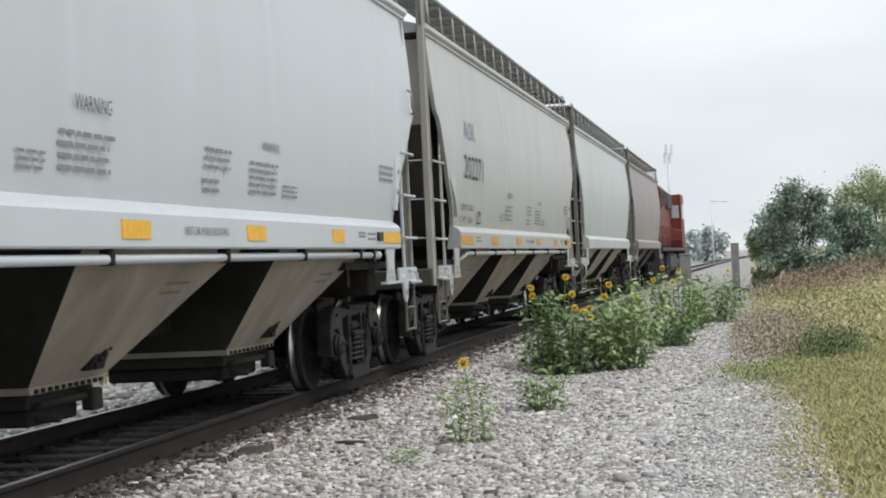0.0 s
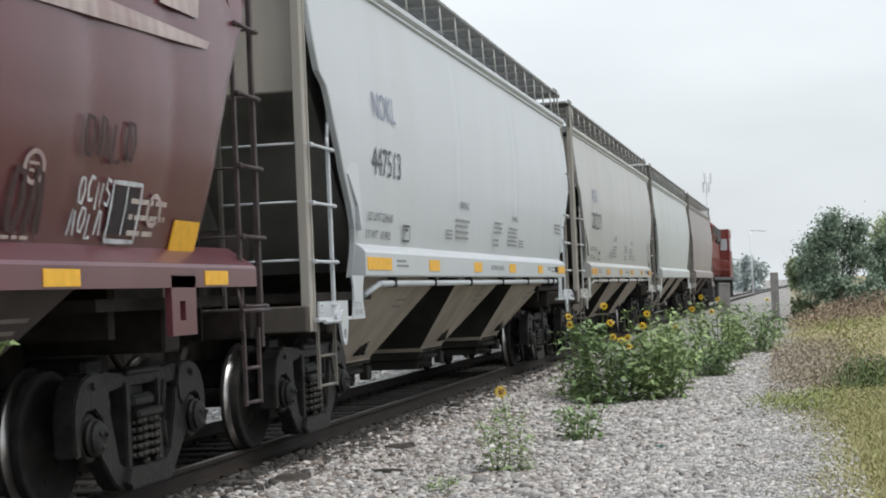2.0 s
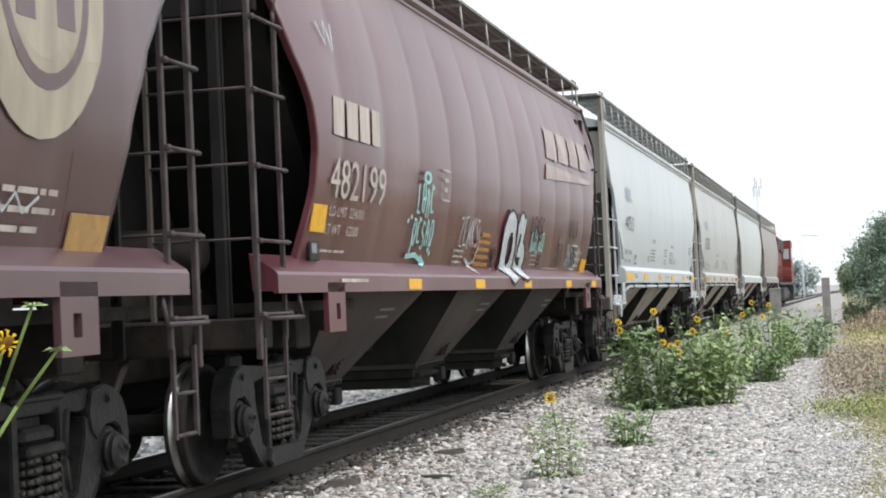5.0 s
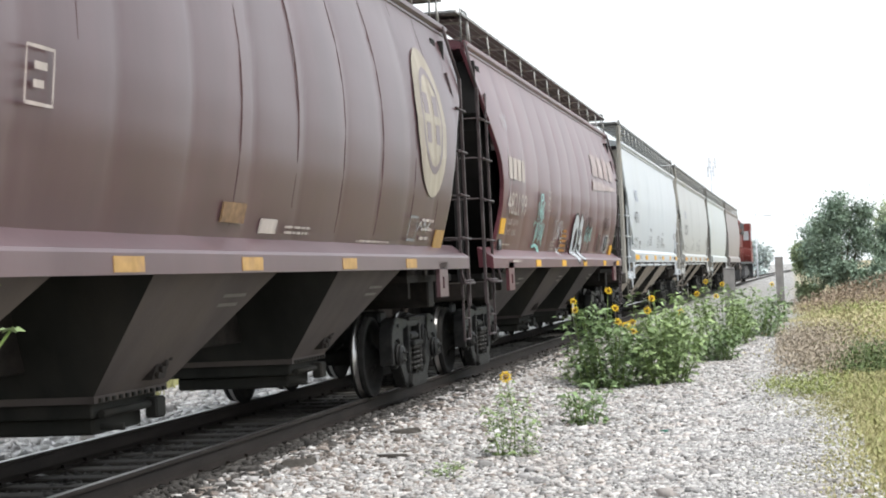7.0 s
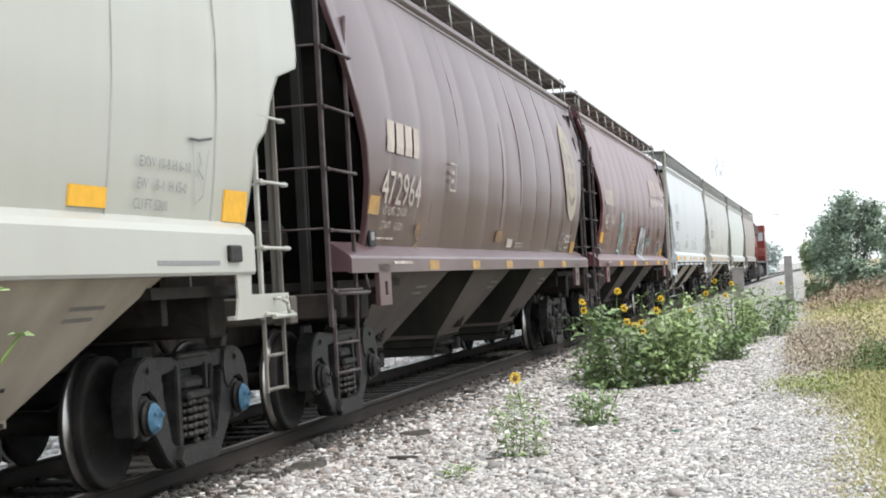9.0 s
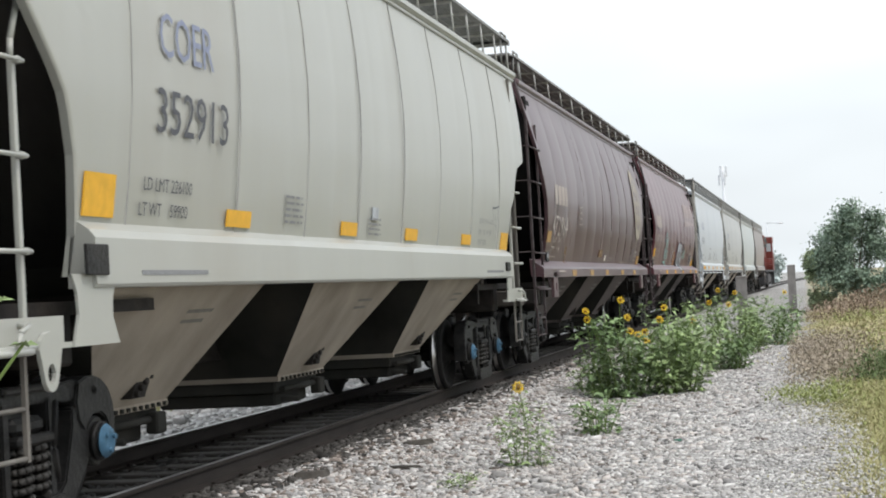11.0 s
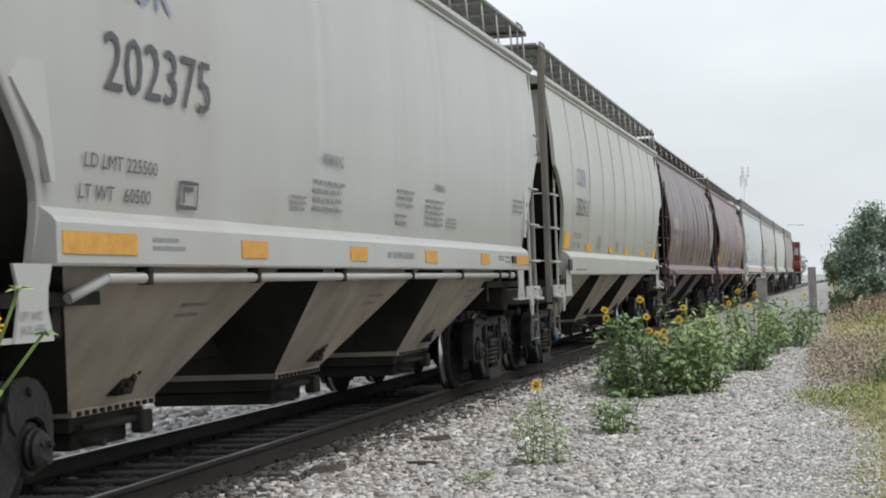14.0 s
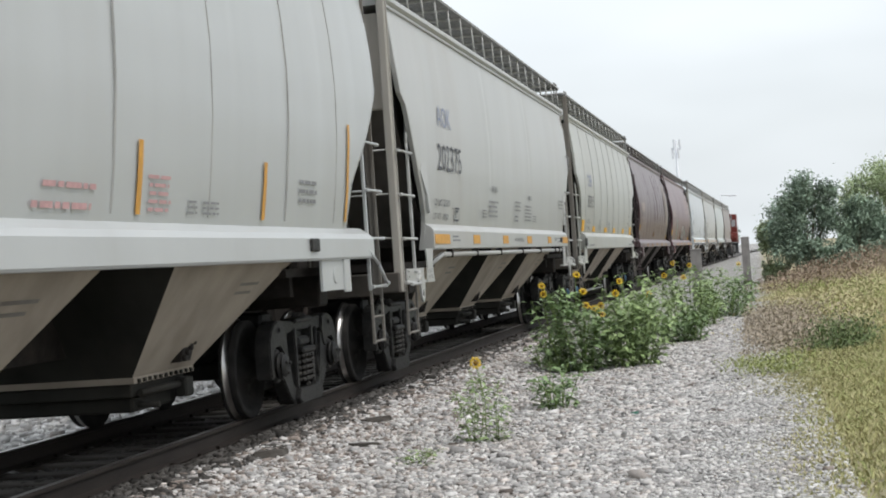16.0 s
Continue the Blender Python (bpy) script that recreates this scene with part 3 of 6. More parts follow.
def slope_shape(i, kind):
    """A hopper pocket: a funnel below the sill with real slopes on all four sides; the cross slopes' shade is put into
    a near-black grimy colour.
    """
    sh = Shape()
    for (a, b), (c, d) in POCKETS[kind][i:i + 1]:
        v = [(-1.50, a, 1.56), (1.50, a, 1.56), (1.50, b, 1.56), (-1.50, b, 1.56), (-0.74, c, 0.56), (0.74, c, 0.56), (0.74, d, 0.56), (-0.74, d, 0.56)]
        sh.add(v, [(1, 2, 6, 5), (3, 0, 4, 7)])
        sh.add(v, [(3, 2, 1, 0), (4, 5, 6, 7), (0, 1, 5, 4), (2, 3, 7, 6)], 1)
        sh.box(-0.78, 0.78, c - 0.03, d + 0.03, 0.55, 0.60)
    return sh


def outlet_shape(i, kind):
    sh = Shape()
    for _, (c, d) in POCKETS[kind][i:i + 1]:
        sh.box(-0.72, 0.72, c + 0.05, d - 0.05, 0.44, 0.545, bevel=0.01)
        sh.box(-0.5, 0.66, c + 0.2, d - 0.2, 0.31, 0.44, bevel=0.02)
        sh.rod((0.3, (c + d) / 2 - 0.3, 0.36), (0.84, (c + d) / 2 - 0.3, 0.36), 0.028)
        sh.box(0.74, 0.84, d - 0.32, d - 0.14, 0.36, 0.52, bevel=0.015)
        sh.rod((0.77, c + 0.1, 0.47), (0.77, d - 0.1, 0.47), 0.03, 8)
        for i in range(11):
            y = c + (d - c) * (i + 0.5) / 11
            sh.box(0.775, 0.80, y - 0.018, y + 0.018, 0.555, 0.585)
    return sh


def inspection_shape(i, kind):
    """Shaker brackets and small plates on the pocket sides."""
    sh = Shape()
    for (a, b), (c, d) in POCKETS[kind][i:i + 1]:
        y = (a + b + c + d) / 4 + 0.1
        sh.prism([(y - 0.2, 0.66), (y + 0.04, 0.66), (y + 0.2, 0.84), (y - 0.04, 0.84)], 0, 0.78, 0.90)
        for i in range(4):
            sh.rod((0.88, y - 0.12 + i * 0.08, 0.69 + i * 0.04), (0.93, y - 0.12 + i * 0.08, 0.69 + i * 0.04), 0.028)
    return sh


def pocket_stencil_shape(i, kind):
    """Two worn stencil lines on the sloping side of a pocket."""
    (a, b), (c, d) = POCKETS[kind][i]
    sh = Shape()
    y = (a + b) / 2 + 0.3
    for z, w in ((1.24, 0.5), (1.17, 0.42)):
        q = lambda zz: 1.50 - 0.76 * (1.56 - zz) / 1.0 + 0.006
        sh.add([(q(z), y, z), (q(z), y + w, z), (q(z + 0.025), y + w, z + 0.025), (q(z + 0.025), y, z + 0.025)], [(0, 1, 2, 3)])
    return sh


def sill_shape(kind):
    k, sh = KINDS[kind], Shape()
    lo, hi = k["sill"]
    a, b = k["sill_ends"][0], PITCH - k["sill_ends"][1]
    for side in (1,):
        if kind in ROUND:
            prof = [(1.38, hi + 0.12), (1.585, hi - 0.02), (1.60, hi - 0.045), (1.60, lo), (1.56, lo), (1.56, lo + 0.02), (1.40, lo + 0.02)]
        elif kind == "flush":
            prof = [(1.48, hi + 0.06), (1.57, hi - 0.005), (1.595, hi - 0.04), (1.595, lo + 0.015), (1.585, lo), (1.44, lo), (1.44, lo + 0.1)]
        else:
            prof = [(1.46, hi + 0.08), (1.56, hi + 0.01), (1.60, hi - 0.04), (1.60, lo + 0.02), (1.585, lo), (1.42, lo), (1.42, lo + 0.1)]
        sh.prism([(side * x, z) for x, z in prof], 1, a, b)
    return sh


def pipe_shape():
    sh = Shape()
    for side in (1,):
        sh.pipe([(side * 1.45, 2.75, 1.32), (side * 1.54, 3.05, 1.432), (side * 1.54, 15.1, 1.432)], 0.034, 8)
        sh.rod((side * 1.54, 14.95, 1.432), (side * 1.54, 15.12, 1.432), 0.045, 8)
    return sh


def clip_shape():
    sh = Shape()
    sh.box(1.49, 1.585, -0.03, 0.03, 1.39, 1.51, bevel=0.01)
    return sh


def frame_shape(kind):
    """Centre sill, bolsters, end platforms and couplers."""
    sh = Shape()
    sh.box(-0.3, 0.3, 0.75, PITCH - 0.75, 0.78, 1.5, bevel=0.015)
    for y in (2.9, PITCH - 2.9):
        sh.box(-1.3, 1.3, y - 0.05, y + 0.05, 1.1, 1.5)
    for y0, w in ((SHORT if kind == "seamed" else 0.0, 1), (PITCH, -1)):
        sh.box(-1.38, 1.38, *sorted((y0 + w * 1.0, y0 + w * 3.3)), 1.28, 1.36)
        sh.box(-1.35, 1.35, *sorted((y0 + w * 1.85, y0 + w * 2.15)), 0.98, 1.3, bevel=0.02)
        sh.box(-0.16, 0.16, *sorted((y0 + w * 0.02, y0 + w * 0.8)), 0.80, 1.02, bevel=0.03)
        sh.box(-0.22, 0.2, *sorted((y0 + w * 0.0, y0 + w * 0.26)), 0.74, 1.08, bevel=0.05)
        sh.pipe([(0.35, y0 + w * 0.8, 0.95), (0.38, y0 + w * 0.4, 0.62), (0.3, y0 + w * 0.02, 0.55)], 0.03)
        sh.pipe([(-1.35, y0 + w * 1.0, 1.05), (-1.2, y0 + w * 3.2, 1.0)], 0.025)
    return sh


def tank_shape(front, kind):
    sh = Shape()
    y = PITCH - 1.45 if front else 1.5 + (SHORT if kind == "seamed" else 0.0)
    sh.lathe([(-0.75, 0.0), (-0.75, 0.12), (-0.68, 0.2), (0.3, 0.2), (0.37, 0.12), (0.37, 0.0)], 16, centre=(0.35, y, 1.78))
    sh.box(0.05, 0.35, y - 0.2, y + 0.1, 1.30, 1.52, bevel=0.03)
    sh.rod((0.45, y, 1.3), (0.45, y, 1.65), 0.03)
    sh.pipe([(0.1, y - 0.1, 1.5), (-0.4, y - 0.1, 1.7), (-0.4, y, 2.6)], 0.022)
    return sh


def truck_shape():
    """Bolster with spring seats; truck space: centre at the king pin, z = 0 at the rail."""
    sh = Shape()
    sh.box(-1.05, 1.05, -0.20, 0.20, 0.50, 0.80, bevel=0.05)
    sh.box(-0.75, 0.75, -0.16, 0.16, 0.80, 0.96, bevel=0.03)
    for w in (-1, 1):
        sh.box(-0.85, 0.85, *sorted((w * 0.32, w * 0.38)), 0.36, 0.46)
        sh.pipe([(0.0, w * 0.35, 0.4), (0.5, w * 0.05, 0.75)], 0.035)
    return sh


def side_frame_shape():
    """Cast side frame: arched top, rounded pedestals, tension members with tall openings between, a spring seat."""
    sh = Shape()
    x0, x1 = 0.99, 1.11
    sh.prism([(-0.74, 0.76), (-0.64, 0.88), (-0.34, 0.86), (0.34, 0.86), (0.64, 0.88), (0.74, 0.76), (0.52, 0.745), (0.34, 0.765), (-0.34, 0.765), (-0.52, 0.745)], 0, x0, x1)
    sh.box(x0 + 0.02, x1 + 0.03, -0.30, 0.30, 0.835, 0.885, bevel=0.02)
    for w in (-1, 1):
        q = lambda pts: [(w * y, z) for y, z in pts]
        sh.prism(q([(1.13, 0.36), (1.15, 0.58), (1.13, 0.70), (1.07, 0.80), (0.98, 0.86), (0.86, 0.89), (0.74, 0.885), (0.64, 0.86), (0.60, 0.74), (0.63, 0.62), (0.70, 0.55), (0.76, 0.60),
                     (0.84, 0.645), (0.94, 0.645), (1.01, 0.61), (1.05, 0.54), (1.05, 0.36)]), 0, x0 - 0.01, x1 + 0.025)
        sh.prism(q([(0.77, 0.36), (0.77, 0.55), (0.70, 0.64), (0.62, 0.72), (0.56, 0.70), (0.56, 0.60), (0.44, 0.27), (0.36, 0.22), (0.27, 0.22), (0.27, 0.07), (0.42, 0.07), (0.54, 0.13)]), 0, x0, x1 + 0.012)
        sh.prism(q([(0.32, 0.80), (0.235, 0.80), (0.235, 0.18), (0.32, 0.18)]), 0, x0 + 0.005, x1 + 0.015)
        sh.rod((1.06, w * 0.89, 0.47), (1.12, w * 0.89, 0.47), 0.16, 20)
        sh.rod((1.12, w * 0.89, 0.47), (1.17, w * 0.89, 0.47), 0.125, 18)
        sh.rod((1.13, w * 0.86, 0.80), (1.155, w * 0.86, 0.80), 0.03, 8)
    sh.prism([(-0.42, 0.12), (-0.34, 0.065), (0.34, 0.065), (0.42, 0.12), (0.36, 0.215), (-0.36, 0.215)], 0, x0 - 0.06, x1 + 0.06)
    sh.box(x0 - 0.02, x1 + 0.07, -0.22, 0.22, 0.535, 0.60, bevel=0.02)
    sh.box(x0 - 0.02, x1 + 0.02, -0.19, 0.19, 0.60, 0.70, bevel=0.03)
    sh.pipe([(x1 + 0.05, 0.27, 0.78), (x1 + 0.06, 0.21, 0.5), (x1 + 0.06, 0.25, 0.3)], 0.022)
    sh.soft = 0.016
    return sh


def cap_shape():
    sh = Shape()
    sh.lathe([(1.19, 0.0), (1.215, 0.05), (1.21, 0.085), (1.185, 0.11)], 14)
    for i in range(3):
        a = 2.1 * i + 0.4
        sh.rod((1.20, 0.06 * math.cos(a), 0.06 * math.sin(a)), (1.23, 0.06 * math.cos(a), 0.06 * math.sin(a)), 0.018)
    return sh


def spring_shape(y):
    """Steel coil springs, as helices."""
    sh = Shape()
    pts = []
    for i in range(61):
        a = i / 60 * 5 * 2 * math.pi
        pts.append((1.085 + 0.082 * math.cos(a), y + 0.082 * math.sin(a), 0.235 + 0.285 * i / 60))
    sh.pipe(pts, 0.021, 6)
    return sh


def wheelset_shape():
    """Two flanged wheels on an axle; centre at the axle's middle."""
    sh = Shape()
    prof = [(0.66, 0.0), (0.66, 0.13), (0.70, 0.14), (0.74, 0.20), (0.73, 0.36), (0.705, 0.395), (0.700, 0.475), (0.715, 0.485), (0.735, 0.472), (0.745, 0.459), (0.785, 0.4575),
            (0.842, 0.455), (0.848, 0.448), (0.848, 0.395), (0.80, 0.37), (0.785, 0.22), (0.82, 0.14), (0.86, 0.13), (0.86, 0.09), (1.12, 0.085), (1.12, 0.0)]
    slots = [0, 0, 0, 0, 0, 0, 0, 0, 1, 1, 0, 0, 0, 0, 0, 0, 0, 0, 0, 0]
    for w in (1, -1):
        sh.lathe([(w * x, r) for x, r in prof], 40, slots)
    sh.rod((-0.7, 0, 0), (0.7, 0, 0), 0.085, 12)
    for w in (1, -1):         # casting marks, so that the turning shows
        for a in (0.4, 2.5, 4.6):
            sh.box(*sorted((w * 0.795, w * 0.80)), 0.26 * math.cos(a) - 0.02, 0.26 * math.cos(a) + 0.02, 0.26 * math.sin(a) - 0.02, 0.26 * math.sin(a) + 0.02)
    return sh


def ladder_size(rear, kind):
    """Car-space height of the rungs and the two sides of a corner ladder."""
    f = (lambda y: y + (SHORT if kind == "seamed" else 0.0)) if rear else (lambda y: PITCH - y)
    ends = {"flush": ((0.82, 1.44), (0.55, 1.10)), "round": ((0.52, 1.07), (0.60, 1.04)), "oval": ((0.28, 1.10), (0.60, 1.04)), "seamed": ((0.71, 1.22), (0.97, 1.53)), "striped": ((0.71, 1.22), (0.24, 0.79))}
    outer, inner = ends["flush" if kind == "short" else kind][0 if rear else 1]
    rungs = [1.27, 1.80, 2.34, 2.89, 3.42] if kind in ROUND else [1.12, 1.63, 2.14, 2.65]
    return f, inner, outer, rungs


def ladder_shape(rear, kind):
    """Uprights of a corner ladder on the near side (x > 0)."""
    sh = Shape()
    f, inner, outer, rungs = ladder_size(rear, kind)
    x, top = 1.54, rungs[-1] + 0.12
    sh.box(x - 0.03, x + 0.005, *sorted((f(inner - 0.02), f(inner + 0.02))), 1.08, top - 0.1, bevel=0.006)
    sh.pipe([(x - 0.015, f(inner), top - 0.1), (x - 0.02, f(inner + 0.02), top), (x - 0.05, f(inner + 0.2), top + 0.3)], 0.018)
    if kind in ROUND:
        sh.box(x - 0.035, x + 0.005, *sorted((f(outer - 0.025), f(outer + 0.025))), 0.95, top + 0.3, bevel=0.006)
        sh.pipe([(x - 0.02, f(outer), top + 0.3), (1.36, f(outer + 0.12), 4.5)], 0.022)
        sh.pipe([(1.56, f(outer), 1.27), (1.60, f(outer), 1.24), (1.60, f(inner + 0.2), 1.24), (1.56, f(inner + 0.2), 1.45)], 0.017)
    return sh


def end_rail_shape(rear, kind):
    """Inner upright of the ladder across the car's end."""
    f, inner, outer, rungs = ladder_size(rear, kind)
    return Shape().box(0.70, 0.73, *sorted((f(outer - 0.02), f(outer + 0.02))), *((1.0, 3.6) if kind in ROUND else (1.2, 3.0)))


def rung_shape(rear, kind):
    """One side rung with its two feet."""
    f, inner, outer, rungs = ladder_size(rear, kind)
    sh = Shape().rod((1.57, f(outer - 0.05), 0), (1.57, f(inner + 0.05), 0), 0.015)
    for y in (f(outer), f(inner)):
        sh.box(1.535, 1.58, y - 0.02, y + 0.02, -0.02, 0.02, bevel=0.006)
    return sh


def end_rung_shape(rear, kind):
    f, inner, outer, rungs = ladder_size(rear, kind)
    return Shape().rod((1.52, f(outer), 0.02), (0.70, f(outer), 0.02), 0.011)


def stirrup_shape(rear, kind):
    """Bent step below the sill at one corner."""
    f, inner, outer, rungs = ladder_size(rear, kind)
    sh, x, y0, y1 = Shape(), 1.54, f(outer + 0.08), f(inner - 0.02)
    for y in (y0, y1):
        sh.box(x - 0.025, x + 0.0, y - 0.016, y + 0.016, 0.52, 1.1)
    for z in (0.54, 0.80):
        sh.rod((x - 0.013, y0, z), (x - 0.013, y1, z), 0.014)
    return sh


def post_shape(rear, kind):
    """The upright angle that carries the roof's corner."""
    sh = Shape()
    f, inner, o, rungs = ladder_size(rear, kind)
    if kind in ROUND:
        o, x, top = 0.9, 1.15, 4.3
    else:
        x, top = 1.515, 4.86 if rear else 4.3
    w = 0.045 if kind == "flush" and rear else 0.022
    a, b = sorted((f(o - w), f(o + w)))
    sh.box(x - 0.09, x, a, b, 1.02, top, bevel=0.01)
    sh.box(x - 0.02, x + 0.012, *sorted((f(o + w - 0.002), f(o + w + 0.025))), 1.02, top)
    return sh


def hanging_eye(sh, f, c, z):
    """A drop-shaped plate with a hole, hung below the sill for the jack's hook."""
    ring = [(math.cos(a), math.sin(a)) for a in np.linspace(0, 2 * math.pi, 13)[:-1]]
    outer = [(0.13 * u if v > -0.3 else 0.085 * u, 0.10 * v - (0.13 if v < -0.3 else 0.0)) for u, v in ring]
    n = len(ring)
    v = []
    for x in (1.56, 1.585):
        v += [(x, f(c + p), z + q) for p, q in outer] + [(x, f(c + 0.045 * u), z - 0.13 + 0.055 * w) for u, w in ring]
    faces = []
    for i in range(n):
        k = (i + 1) % n
        faces += [(i, k, k + n, i + n), (i + 2 * n, i + 3 * n, k + 3 * n, k + 2 * n), (i, i + 2 * n, k + 2 * n, k), (i + n, k + n, k + 3 * n, i + 3 * n)]
    sh.add(v, faces)


def plate_shape(rear, kind):
    """Sill end plate with its jacking eye and grab iron."""
    sh = Shape()
    f, inner, outer, rungs = ladder_size(rear, kind)
    if kind in ROUND:
        y0 = (1.9 if kind == "oval" else 2.12) if rear else 2.38
        a, b, z0, z1, h0, h1 = y0 - 0.22, y0 + 0.22, 1.10, 1.50, 1.20, 1.33
        # a plate with an upright slot
        sh.box(1.555, 1.60, *sorted((f(a), f(y0 - 0.02))), z0, z1).box(1.555, 1.60, *sorted((f(y0 + 0.08), f(b))), z0, z1)
        sh.box(1.555, 1.60, *sorted((f(y0 - 0.02), f(y0 + 0.08))), h1, z1).box(1.555, 1.60, *sorted((f(y0 - 0.02), f(y0 + 0.08))), z0, h0)
        return sh
    if kind == "striped" and not rear:
        sh.box(1.54, 1.565, *sorted((f(1.8), f(2.75))), 1.13, 1.42).box(1.56, 1.585, *sorted((f(1.78), f(2.0))), 1.10, 1.52, bevel=0.008)
        sh.rod((1.565, f(2.3), 1.27), (1.575, f(2.3), 1.27), 0.075, 14)
        sh.pipe([(1.58, f(1.0), 1.52), (1.64, f(0.8), 1.35), (1.64, f(0.5), 1.16), (1.60, f(0.25), 1.14)], 0.018)
        return sh
    # how far the plate and its gusset reach from the coupling
    p0, p1, g0, g1 = {("flush", True): (0.90, 1.80, 1.92, 2.34), ("flush", False): (0.53, 1.51, 1.77, 2.22), ("seamed", True): (0.67, 1.63, 1.72, 2.32), ("seamed", False): (0.97, 1.86, 1.84, 2.22), ("striped", True): (0.67, 1.63, 1.72, 2.32)}[("flush" if kind == "short" else kind, rear)]
    sh.prism([(f(p0), 1.28), (f(p1), 1.28), (f(p1), 1.10), (f(p0), 1.10)], 0, 1.535, 1.556)
    sh.prism([(f(p1 - 0.05), 1.13), (f(g1), 1.13), (f(g1), 1.10), (f(p1 - 0.05), 1.10)], 0, 1.50, 1.555)
    w = g1 - g0
    sh.prism([(f(g0), 1.51), (f(g1), 1.51), (f(g1 - 0.12 * w), 1.38), (f(g1 - 0.14 * w), 1.26), (f(g1), 1.10), (f(g0), 1.10), (f(g0 + 0.12 * w), 1.28), (f(g0 + 0.10 * w), 1.40)], 0, 1.557, 1.575)
    c = p1 - 0.22
    if kind != "seamed" or rear:
        hanging_eye(sh, f, c, 1.10)
    sh.pipe([(1.55, f(c - 0.3), 1.24), (1.62, f(c - 0.3), 1.24), (1.63, f(c - 0.42), 1.20), (1.63, f(c - 0.45), 1.12)], 0.016)
    sh.rod((1.60, f(p0), 1.10), (1.60, f(p0 + 0.5), 1.10), 0.02)
    for i in range(3):
        sh.rod((1.55, f(p0 + 0.06), 1.13 + 0.06 * i), (1.575, f(p0 + 0.06), 1.13 + 0.06 * i), 0.014)
    return sh


def walkway_shape(kind):
    """Roof running boards on both eaves with their brackets."""
    k, sh = KINDS[kind], Shape()
    xe, z = k["sec"][-1][1] - 0.02, k["eave"] + k["board"]
    for side in (1,):
        for i in range(5):
            x = side * (xe - 0.115 * i)
            sh.box(x - 0.05, x + 0.05, 0.7 + (SHORT if kind == "seamed" else 0.0), PITCH - 0.6, z, z + 0.035)
        e = SHORT if kind == "seamed" else 0.0
        for y in (0.95 + e, PITCH - 0.95):
            for w in (-0.2, 0.2):
                sh.rod((xe + 0.02, y + w, k["eave"] - 0.02), (xe + 0.02, y + w, z + 0.09), 0.014)
            sh.rod((xe + 0.02, y - 0.2, z + 0.09), (xe + 0.02, y + 0.2, z + 0.09), 0.014)
        sh.box(*sorted((side * (xe + 0.02), side * (xe - 0.62))), 0.42 + e, 0.98 + e, z + 0.0, z + 0.03)
        sh.box(*sorted((side * (xe + 0.02), side * (xe - 0.62))), PITCH - 0.98, PITCH - 0.42, z + 0.0, z + 0.03)
    return sh


def bracket_shape(kind):
    k, sh = KINDS[kind], Shape()
    xe, z = k["sec"][-1][1] - 0.02, k["eave"] + k["board"]
    sh.rod((xe + 0.012, 0, z + 0.02), (xe + 0.04, 0, k["eave"]), 0.014, 5)
    sh.box(xe - 0.5, xe + 0.03, -0.012, 0.012, z - 0.03, z)
    return sh


def hatch_shape(kind):
    sh = Shape()
    z = KINDS[kind]["ridge"]
    sh.box(-0.32, 0.32, 1.2, PITCH - 1.2, z - 0.04, z + 0.10, bevel=0.03)
    for i in range(12):
        y = 1.5 + i * (PITCH - 3) / 11
        sh.box(-0.38, 0.38, y - 0.03, y + 0.03, z + 0.10, z + 0.15)
    return sh


def seam_shape(kind):
    k, sh = KINDS[kind], Shape()
    zs = np.linspace(1.78, k["sec"][-1][0] - 0.06, 14)
    for y in (0.0,):
        v = []
        for z in zs:
            x = side_x(kind, z) + (0.0 if kind not in ROUND else -0.008)
            v += [(x - 0.001, y - 0.009, z), (x + 0.009, y - 0.005, z), (x + 0.009, y + 0.005, z), (x - 0.001, y + 0.009, z)]
        sh.add(v, [(4 * j + i, 4 * j + i + 1, 4 * j + i + 5, 4 * j + i + 4) for j in range(13) for i in range(3)])
    return sh


def shared(key, make, mats):
    """The mesh of a part that many cars have in common."""
    key = (key, tuple(q.name for q in (mats if isinstance(mats, (list, tuple)) else [mats])))
    if key not in MESHES:
        MESHES[key] = make().mesh(key[0].split(":")[0], mats)
    return MESHES[key]


def lettering(car, kind, text, y, z, high, ink, wide=None, name="lettering", x=None):
    """Painted words on the curved side, lower left at (y, z)."""
    cu = bpy.data.curves.new("words", "FONT")
    cu.body, cu.size, cu.fill_mode = text, 1.0, "BOTH"
    cu.resolution_u = 2
    tmp = new("words", cu)
    me = bpy.data.meshes.new_from_object(tmp.evaluated_get(bpy.context.evaluated_depsgraph_get()))
    bpy.data.objects.remove(tmp)
    bpy.data.curves.remove(cu)
    xs = [v.co.x for v in me.vertices]
    top = max(v.co.y for v in me.vertices)
    sy = high / top
    sx = (wide / (max(xs) - min(xs))) if wide else sy
    for v in me.vertices:
        zz = z + v.co.y * sy
        v.co = Vector((x or side_x(kind, zz) + 0.012 + KINDS[kind]["ripple"] * 0.5, y + (v.co.x - min(xs)) * sx, zz))
    me.materials.clear()
    me.materials.append(ink)
    if high < 0.2:
        return tagged(place(name, me, car), kind="stuff")
    bm = bmesh.new()          # large letters are pieces of their own
    bm.from_mesh(me)
    left = set(bm.verts)
    while left:
        seen, todo = set(), [min(left, key=lambda q: (q.co.y, q.co.z))]
        while todo:
            q = todo.pop()
            if q not in seen:
                seen.add(q)
                todo += [e.other_vert(q) for e in q.link_edges]
        left -= seen
        order = {q: i for i, q in enumerate(seen)}
        faces = [[order[q] for q in f.verts] for f in bm.faces if f.verts[0] in seen]
        part("letter", Shape().add([q.co[:] for q in seen], faces), ink, car)
    bm.free()
    bpy.data.meshes.remove(me)


